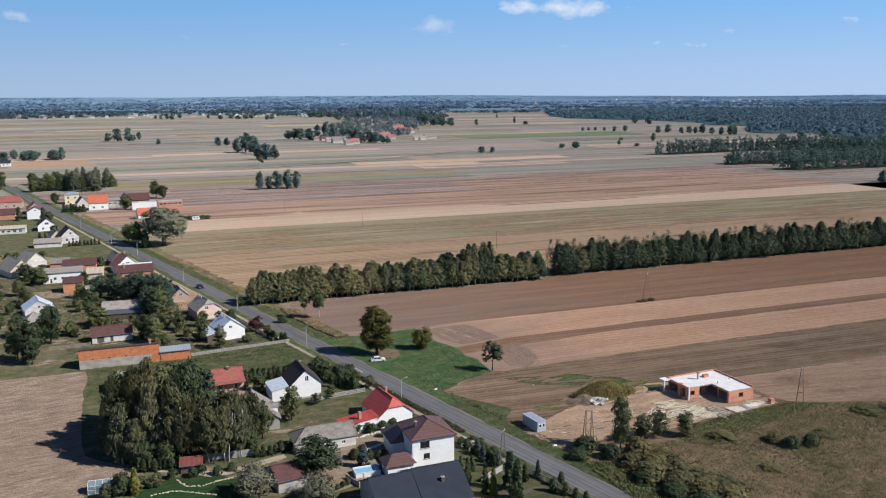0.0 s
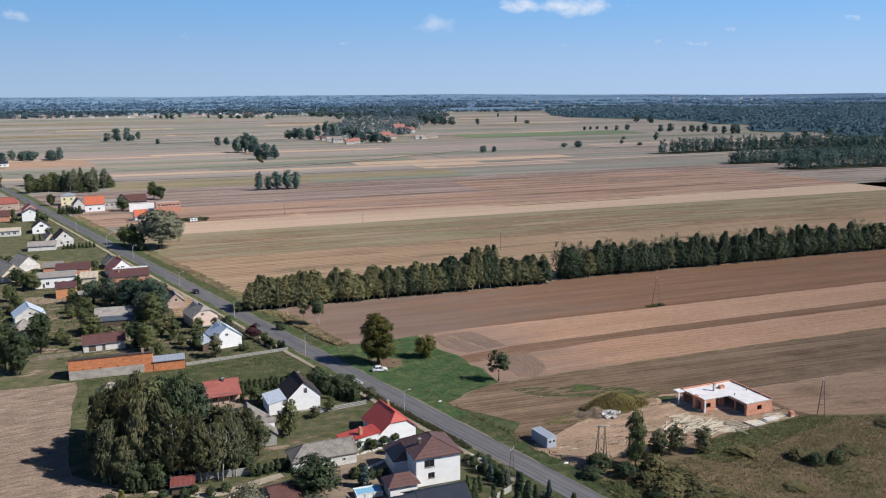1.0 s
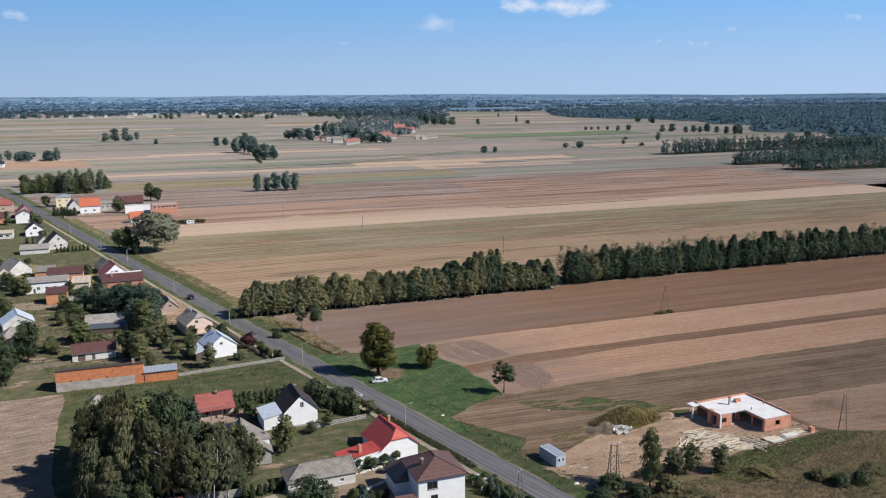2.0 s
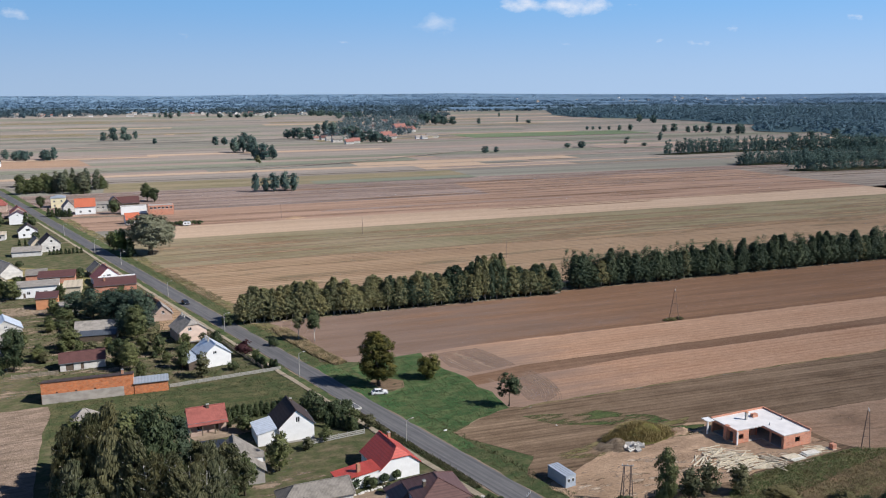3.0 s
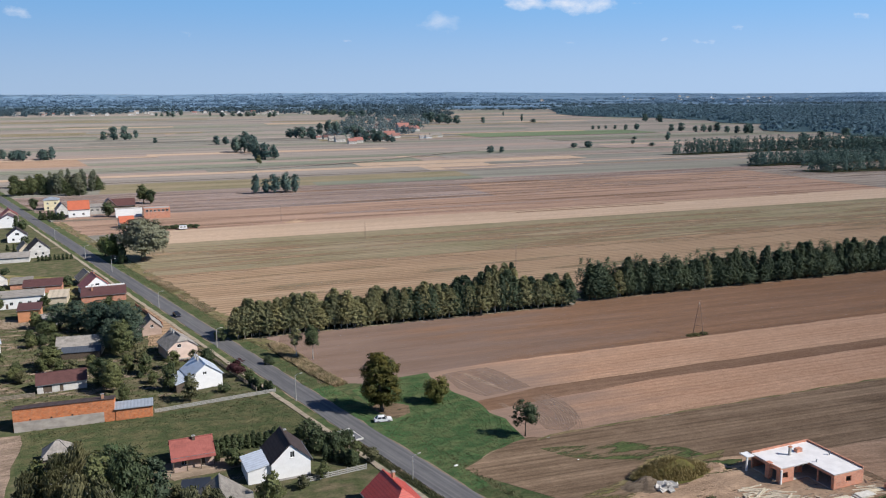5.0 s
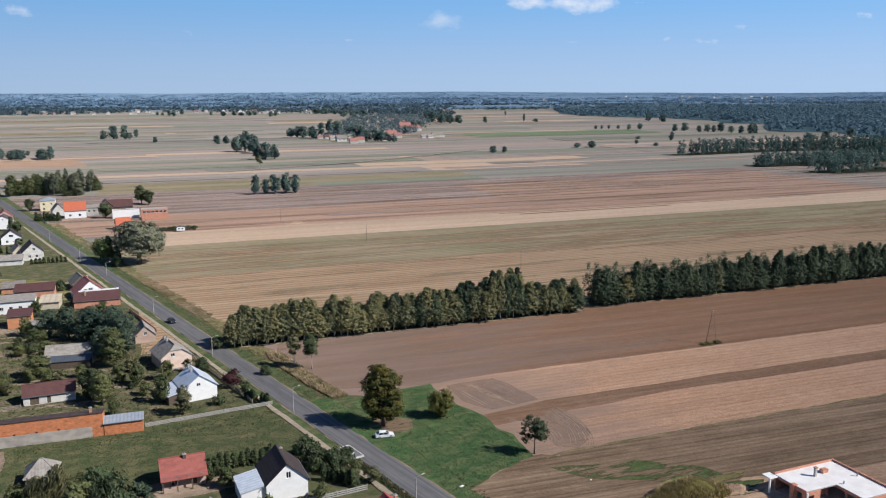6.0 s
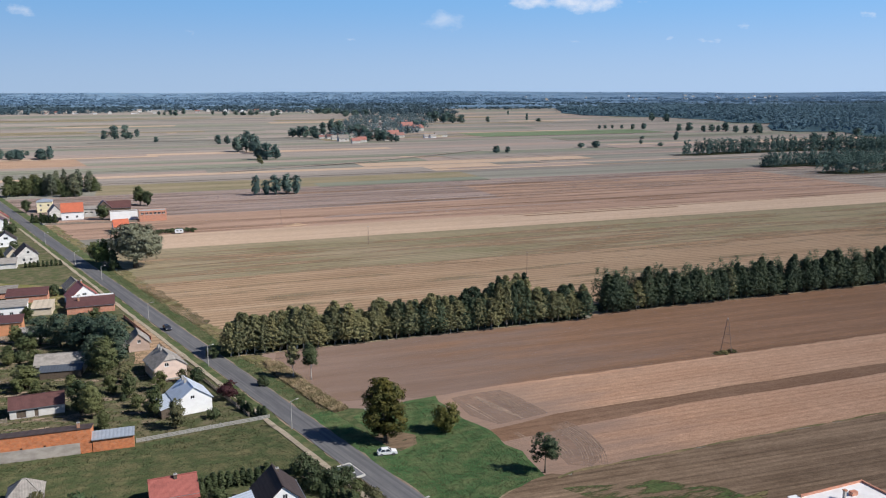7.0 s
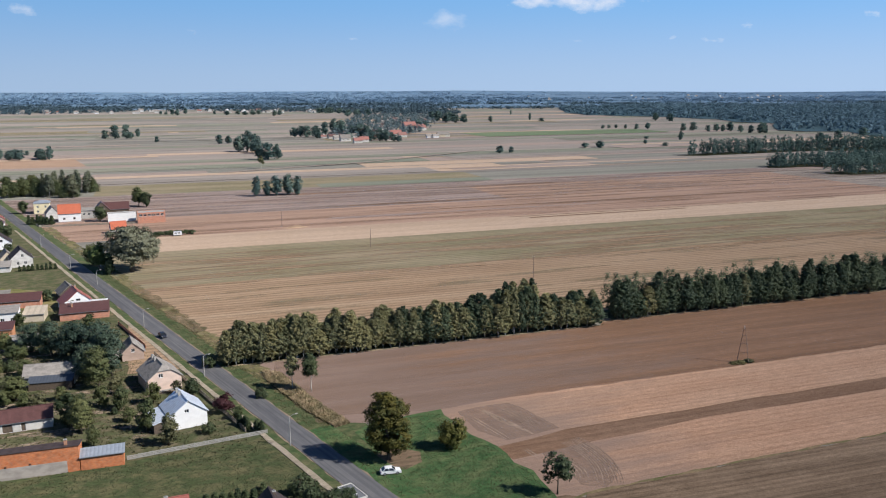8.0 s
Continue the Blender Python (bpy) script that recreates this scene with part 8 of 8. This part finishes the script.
CLUMPS_FAR = [
    (-860, 2850, 14, 14), (-840, 2840, 10, 14), (-799, 2770, 22, 20), (-766, 2710, 20, 22), (-793, 2900, 22, 18), (-675, 2810, 14, 14), (-619, 2740, 15, 24),
    (-599, 2800, 15, 22), (-561, 2730, 14, 22), (-534, 2720, 20, 24), (-527, 2780, 18, 22), (-453, 2650, 17, 22), (-448, 2710, 18, 22), (-345, 2870, 20, 38),
    (-322, 2860, 20, 36), (-307, 2865, 21, 34), (-278, 2860, 18, 30), (-224, 2550, 21, 32), (-195, 2550, 20, 34), (-168, 2600, 21, 32),
]
VILLAGE_EDGE = [
    (-216, 1470, 17, 20), (-204, 1465, 19, 20), (-193, 1460, 20, 20), (-182, 1470, 18, 18), (-174, 1430, 20, 20), (-170, 1510, 24, 20), (-163, 1590, 28, 22),
    (-150, 1600, 24, 22), (-140, 1500, 22, 20), (-120, 1480, 20, 22), (-108, 1470, 22, 22), (-95, 1465, 20, 20), (-66, 1400, 12, 14), (-52, 1395, 11, 14),
    (-80, 1338, 17, 20), (-68, 1345, 20, 22), (-57, 1338, 17, 20), (-46, 1334, 11, 15), (-38, 1326, 9, 13), (-118, 1385, 12, 16), (21, 2160, 24, 28), (35, 2120, 26, 30), (53, 2040, 24, 28), (62, 2080, 26, 30), (72, 2010, 22, 28), (93, 2040, 20, 26), (-12, 1790, 17, 20), (2, 1745, 16, 20),
]
for x, y, h, w in CLUMPS_NEAR + CLUMPS_SIDES + CLUMPS_ROWS + CLUMPS_FAR:
    tree("far_tree", x, y, h, w, "dark green tree standing in the open fields", 4)
for x, y, h, w in VILLAGE_EDGE:
    tree("far_tree", x, y, h, w, "tall dark tree at the edge of the distant village", 4, "trees at the edge of the distant village")
tree("pale_birch", -163, 900, 13, 9, "half-bare pale birch in the fields")
far_spots = []
for i in range(56):
    x, y = -284 + rnd.uniform(-27, 27), 690 + rnd.uniform(-12, 40)
    if i % 2:
        tree("far_birch" if x > -288 else "broadleaf", x, y, rnd.uniform(15, 19) if x > -288 else rnd.uniform(10, 14), rnd.uniform(9, 12), "tall green tree in the wood behind the far houses", group="wood behind the far houses")
    else:
        far_spots.append((x, y - 4, -1.0, rnd.uniform(9, 15), rnd.uniform(10, 13)))
wood("grove", far_spots, LEAF_MID, "dense green grove behind the far houses", 700, 0.5, 23)
for i in range(9):
    tree("far_tree", -505 + i * 9 + rnd.uniform(-4, 4), 1010 + rnd.uniform(-12, 25) + i * 3, rnd.uniform(10, 14), rnd.uniform(11, 15), "dark tree in a clump beside the far house", 3, "trees by the far house")

# ---- woods and the far distance ----
wr = random.Random(5)


def scatter(poly, n, h, w):
    """Spots inside a polygon given in the world."""
    xs, ys = [p[0] for p in poly], [p[1] for p in poly]
    out = []
    while len(out) < n:
        x, y = wr.uniform(min(xs), max(xs)), wr.uniform(min(ys), max(ys))
        inside = False
        for (x0, y0), (x1, y1) in zip(poly, poly[1:] + poly[:1]):
            if (y0 > y) != (y1 > y) and x < (x1 - x0) * (y - y0) / (y1 - y0) + x0:
                inside = not inside
        if inside:
            out.append((x, y, far_rise(y), wr.uniform(*h), wr.uniform(*w)))
    return out


WOOD_A = [(291, 1025), (318, 1018), (362, 1036), (411, 1056), (463, 1076), (516, 1078), (620, 1070), (900, 1090), (900, 1150), (558, 1140), (481, 1115), (403, 1090), (350, 1064)]
WOOD_B = [(333, 868), (346, 868), (381, 878), (398, 872), (470, 905), (620, 960), (620, 1000), (500, 955), (373, 905), (340, 890)]
WOOD_C = [(361, 806), (384, 799), (418, 808), (520, 830), (640, 870), (640, 900), (500, 862), (410, 836), (366, 821)]
FOREST = [(455, 2770), (481, 2530), (553, 2410), (648, 2300), (694, 2160), (721, 2120), (699, 1940), (759, 1870), (700, 1740), (643, 1580), (662, 1520), (737, 1510), (711, 1410), (711, 1340), (1100, 1340), (2000, 2000), (2300, 3300), (900, 3500), (520, 3300)]
# wood floors, coloured dark for the shade between the trees
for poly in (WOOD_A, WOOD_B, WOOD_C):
    sheet("wood_floor", poly, 0.45, SHADED_FLOOR, "shady floor of the wood", "undergrowth", cell=0.0)
wood("wood", scatter(WOOD_A, 900, (13, 21), (6, 9)), LEAF_FAR, "dark mixed wood at the edge of the fields", 108, 0.75, 11)
wood("wood", scatter(WOOD_B, 420, (11, 17), (5, 8)), LEAF_FAR, "loose strip of birches and pines", 132, 0.55, 12)
wood("wood", scatter(WOOD_C, 300, (13, 19), (5, 8)), LEAF_FAR, "dark pine plantation beside the track", 132, 0.55, 13)
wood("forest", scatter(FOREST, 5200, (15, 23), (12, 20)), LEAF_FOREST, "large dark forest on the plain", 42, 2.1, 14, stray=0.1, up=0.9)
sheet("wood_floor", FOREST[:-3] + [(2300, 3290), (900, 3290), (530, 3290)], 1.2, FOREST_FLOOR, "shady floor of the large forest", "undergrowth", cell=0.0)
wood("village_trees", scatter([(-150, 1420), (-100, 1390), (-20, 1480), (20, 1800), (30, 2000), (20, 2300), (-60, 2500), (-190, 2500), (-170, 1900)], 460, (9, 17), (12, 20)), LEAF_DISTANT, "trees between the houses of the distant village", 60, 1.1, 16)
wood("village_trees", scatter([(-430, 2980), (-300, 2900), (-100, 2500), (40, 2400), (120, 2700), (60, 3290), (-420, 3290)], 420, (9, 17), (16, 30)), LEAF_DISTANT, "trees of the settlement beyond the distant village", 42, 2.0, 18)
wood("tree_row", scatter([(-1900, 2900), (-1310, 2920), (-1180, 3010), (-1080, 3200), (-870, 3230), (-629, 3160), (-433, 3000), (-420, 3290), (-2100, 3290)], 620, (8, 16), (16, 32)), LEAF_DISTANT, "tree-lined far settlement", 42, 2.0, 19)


def far_woods(n, y0, y1, h, w, cover, seed):
    """Spots of woodland that breaks up into stands with fields between them."""
    r = random.Random(seed)
    out = []
    while len(out) < n:
        x, y = r.uniform(-0.62, 0.62), r.uniform(y0, y1)
        x *= y
        stand = noise.noise(Vector((x * 0.0016 + seed, y * 0.0075, 0))) + 0.5 * noise.noise(Vector((x * 0.006, y * 0.022, seed)))
        if stand > -cover + (0.25 if x > 150 else 0.0):
            out.append((x, y, far_z(x, y) + 2.0, r.uniform(*h), r.uniform(*w)))
    return out


# farther stands take paler, bluer leaf colours that carry the haze
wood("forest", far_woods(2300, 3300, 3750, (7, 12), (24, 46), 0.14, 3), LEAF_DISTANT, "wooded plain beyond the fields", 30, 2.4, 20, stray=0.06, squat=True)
wood("forest", far_woods(2600, 3750, 4250, (5, 9), (34, 64), 0.42, 5), LEAF_HAZY, "far forest on the plain, coloured blue with haze", 30, 2.8, 21, stray=0.05, squat=True)
wood("forest", far_woods(1700, 4250, 4780, (3, 6), (40, 80), 0.22, 7), LEAF_HORIZON, "forest on the horizon, coloured pale blue with haze", 24, 3.2, 25, stray=0.05, squat=True)

# ---- distant village houses ----
HUES = [(OFFWHITE_WALL, ROOF_HAZE), (OFFWHITE_WALL, ROOF_GREY), (OFFWHITE_WALL, ROOF_GREYDARK), (BEIGE_WALL, ROOF_GREYDARK), (OFFWHITE_WALL, ROOF_BROWN), (OFFWHITE_WALL, ROOF_DULLRED), (WHITE_WALL, ROOF_GREY)]


def small_house(x, y, turn, i, s=1.0, label="small distant village house"):
    wl, rf = HUES[i % len(HUES)]
    ob = thing("house", x, y, turn, label, "house", "houses of the distant village", z=far_z(x, y) + (3.0 if y > 3500 else 0.0), scale=(s, s, s))
    if i % len(HUES) not in SMALL:
        m = M()
        panel(m, lambda a, d, z: (6 + d, a, z), -4.5, 4.5, lambda a: 4 + (4.5 - abs(a)) * 0.8, [(-1, 1, 1.2, 2.6)], (0.0,))
        panel(m, lambda a, d, z: (-6 - d, a, z), -4.5, 4.5, lambda a: 4 + (4.5 - abs(a)) * 0.8, [], (0.0,))
        panel(m, lambda a, d, z: (a, -4.5 - d, z), -5.7, 5.7, lambda a: 4, [(-4, -2.2, 1.2, 2.6), (1.5, 3.3, 1.2, 2.6)])
        panel(m, lambda a, d, z: (a, 4.5 + d, z), -5.7, 5.7, lambda a: 4, [])
        r = M()
        for sg in (1, -1):
            ring = [(0, 7.62), (sg * 5, 3.62), (sg * 5, 3.85), (0, 7.85)]
            r.solid([(-6.4, a, b) for a, b in ring], [(6.4, a, b) for a, b in ring])
        SMALL[i % len(HUES)] = (m.weld().mesh("wall", wl), r.mesh("roof", rf))
    a, b = SMALL[i % len(HUES)]
    part("wall", a, None, ob)
    part("roof", b, None, ob)


SMALL = {}
for i in range(110):
    f = wr.random() ** 1.1
    y = 1400 + f * 950
    x = -110 + 90 * f + wr.uniform(-62, 62)
    small_house(x, y, wr.choice((20, 110)) + wr.uniform(-8, 8), wr.choice((0, 1, 2, 2, 2, 3, 4, 1)), wr.uniform(0.7, 1.1))
for x, y, s, i in ((-136, 1380, 1.0, 1), (-121, 1350, 1.3, 2), (-98, 1300, 1.0, 5), (-90, 1318, 1.1, 5), (-47, 1450, 1.5, 5), (-36, 1440, 1.1, 0), (-29, 1720, 1.9, 5), (-9, 1670, 1.5, 5), (-4, 1680, 1.2, 0), (8, 1420, 0.8, 6), (18, 1420, 0.8, 6), (27, 1450, 1.0, 3), (36, 1455, 0.9, 2), (-66, 1372, 0.8, 2), (-55, 1360, 0.8, 4)):
    small_house(x, y, 20, i, s, "larger house at the edge of the distant village")
for i in range(64):
    y = wr.uniform(2940, 3260)
    small_house(wr.uniform(-0.5, -0.06) * y, y, wr.choice((20, 110)), wr.choice((1, 6, 6, 1, 0)), wr.uniform(0.9, 1.5), "tiny white house of a far settlement")
for i in range(26):
    y = wr.uniform(3900, 4400)
    small_house(wr.uniform(0.1, 0.52) * y, y, wr.choice((20, 110)), wr.choice((1, 6, 1)), wr.uniform(0.6, 1.1), "pale building of a hazy town on the horizon")


# ---- grass and straw ----
def tufts(name, poly, n, h, w, mat, label, seed, blades=5, rise=lambda x, y: 0.0):
    rng = np.random.default_rng(seed)
    spots = scatter(poly, n, (h * 0.6, h * 1.3), (w, w))
    c = np.array([(x, y, rise(x, y) + 0.05) for x, y, *_ in spots])
    hh = np.array([s[3] for s in spots])
    v = []
    for k in range(blades):
        a = rng.random(len(c)) * 2 * np.pi
        d = np.stack([np.cos(a), np.sin(a), 0 * a], 1)
        t = np.stack([-np.sin(a), np.cos(a), 0 * a], 1)
        b = c + d * (rng.random((len(c), 1)) * w)
        lean = (d * 0.6 + np.array([-0.55, 0.3, 0.0])) * (hh * (0.4 + 0.9 * rng.random(len(c))))[:, None]
        up = np.stack([0 * hh, 0 * hh, hh * (0.6 + 0.5 * rng.random(len(c)))], 1)
        wd = w * 0.35
        v.append(np.stack([b - t * wd, b + t * wd, b + lean + up], 1))
    solo(name, loose_mesh(name, np.concatenate(v).reshape(-1, 3), mat, 3), None, label=label, category="grass", kind="stuff")


tufts("dry_grass", [(40, 156), (50, 161), (60, 165), (66, 163), (78, 170), (90, 176.6), (104, 185), (170, 186), (170, 110), (56, 110)], 60000, 0.34, 0.3, STRAW, "tall dry grass of the scrubland", 31, 3)
tufts("weeds", [(60.5, 166), (64, 171), (70, 175), (85, 181.8), (97, 186.6), (104, 185), (90, 176.6), (78, 168.5), (66, 161)], 7500, 0.28, 0.26, LEAF_WEED, "green weeds along the building ground", 32)
tufts("weeds", [(66, 163), (71, 172), (86, 180.5), (99, 185.5), (120, 186), (150, 187), (150, 172), (112, 168), (88, 161), (74, 158)], 8500, 0.32, 0.3, LEAF_SCRUB, "grey-green weeds in the scrubland", 40, 3)
tufts("weeds", [(37, 155), (60, 150), (66, 130), (48, 128)], 4000, 0.6, 0.35, LEAF_WEED, "olive weeds in the ditch beside the road", 33)
tufts("dry_grass", [(-47, 289), (-42, 287.5), (-36, 277.5), (-28, 263.5), (-19.5, 251.5), (-22.5, 249), (-30, 258.5), (-38, 271), (-44.5, 282)], 3600, 0.75, 0.3, PALE_STRAW, "tall dry grass along the field edge", 34)
tufts("weeds", [(-16, 246), (-14.5, 251), (1, 257), (7.6, 243.7), (13.2, 236.8), (16, 228.8), (19.6, 224.8), (21.6, 217), (23, 213.6), (15, 207), (6, 198), (-1.5, 209.5), (-7, 222), (-3.5, 227.5), (-3.2, 235), (-7, 237.5), (-12.5, 236.5), (-14.5, 240)], 8000, 0.2, 0.2, LEAF_LUSH, "uneven green weeds in the grass corner", 35)
tufts("weeds", [(42, 192), (46, 190), (54, 191.5), (60, 196), (58, 200), (50, 199)], 3400, 0.8, 0.4, MOUND_BLADES, "weeds growing over the earth mound", 36,
      rise=lambda x, y: 3.0 * max(0.0, math.cos(min(1.0, math.hypot(((x - 50.5) * 0.966 + (y - 194.5) * 0.259) / 9.5, (-(x - 50.5) * 0.259 + (y - 194.5) * 0.966) / 4.6)) * math.pi) * 0.5 + 0.5))


tufts("weeds", [along(122, -10)[:2], along(290, -10)[:2], along(290, -72)[:2], along(135, -62)[:2]], 9000, 0.3, 0.34, LEAF_YARD, "rough grass and low plants of the village gardens", 37, 3)
tufts("weeds", [(-92, 221), (-65, 230), (-38, 243), along(106, -7.5)[:2], (-22, 219), (-32, 214), (-52, 204), (-70, 197), (-82, 197)], 9000, 0.15, 0.28, LEAF_PARCEL, "uneven tussocks of the mown parcel", 38, 3)
tufts("weeds", [along(42, -4.8)[:2], along(92, -4.8)[:2], along(92, -3.2)[:2], along(42, -3.2)[:2]], 1500, 0.55, 0.3, LEAF_YARD, "tall dark grass between road and footpath", 41, 4)
tufts("dry_grass", [along(-40, 4)[:2], along(330, 4)[:2], along(330, 8.0)[:2], along(-40, 10)[:2]], 8000, 0.32, 0.3, LEAF_PARCEL, "long grass of the roadside ditch", 39, 3)


# ---- clouds ----
def cloud(x, y, z, w, h, seed, solid):
    k = Mat("glowing_cloud", 1.0)
    k.t.nodes.remove(k.b)
    co = k.node("ShaderNodeTexCoord").outputs["Object"]
    mp = k.node("ShaderNodeMapping")
    mp.inputs["Location"].default_value = (seed * 3.1, seed * 1.7, 0)
    mp.inputs["Scale"].default_value = (0.9 / h, 0, 1.7 / h)
    k.link(co, mp.inputs["Vector"])
    nz = k.node("ShaderNodeTexNoise", Scale=1.0, Detail=6.0, Roughness=0.6)
    k.link(mp.outputs[0], nz.inputs["Vector"])
    mp2 = k.node("ShaderNodeMapping")
    mp2.inputs["Scale"].default_value = (2 / w, 0, 2 / h)
    k.link(co, mp2.inputs["Vector"])
    ln = k.node("ShaderNodeVectorMath")
    ln.operation = "LENGTH"
    k.link(mp2.outputs[0], ln.inputs[0])
    fall = k.grey(ln.outputs["Value"], (0.0, 1.0), (0.8 if w > 900 else 0.55, -0.8))
    sm = k.node("ShaderNodeMath")
    k.link(fall, sm.inputs[0])
    k.link(k.grey(nz.outputs["Fac"], (0.25, 0.75), (-0.75, 0.75)), sm.inputs[1])
    a = k.grey(sm.outputs[0], (0.0, 0.95), (0.0, solid))
    # emission stands in for sunlight on the cloud
    em = k.node("ShaderNodeEmission", Strength=0.85)
    em.inputs["Color"].default_value = (0.93, 0.93, 0.97, 1)
    tr = k.node("ShaderNodeBsdfTransparent")
    mx = k.node("ShaderNodeMixShader")
    k.link(a, mx.inputs[0])
    k.link(tr.outputs[0], mx.inputs[1])
    k.link(em.outputs[0], mx.inputs[2])
    k.link(mx.outputs[0], k.t.nodes["Material Output"].inputs["Surface"])
    m = M()
    n = 8
    for j in range(n + 1):
        for i in range(n + 1):
            p, q = i / n * 2 - 1, j / n * 2 - 1
            m.v.append((p * w / 2, -0.12 * h * (1 - p * p) * (1 - q * q), q * h / 2))
    for j in range(n):
        for i in range(n):
            b = j * (n + 1) + i
            m.f.append((b, b + 1, b + n + 2, b + n + 1))
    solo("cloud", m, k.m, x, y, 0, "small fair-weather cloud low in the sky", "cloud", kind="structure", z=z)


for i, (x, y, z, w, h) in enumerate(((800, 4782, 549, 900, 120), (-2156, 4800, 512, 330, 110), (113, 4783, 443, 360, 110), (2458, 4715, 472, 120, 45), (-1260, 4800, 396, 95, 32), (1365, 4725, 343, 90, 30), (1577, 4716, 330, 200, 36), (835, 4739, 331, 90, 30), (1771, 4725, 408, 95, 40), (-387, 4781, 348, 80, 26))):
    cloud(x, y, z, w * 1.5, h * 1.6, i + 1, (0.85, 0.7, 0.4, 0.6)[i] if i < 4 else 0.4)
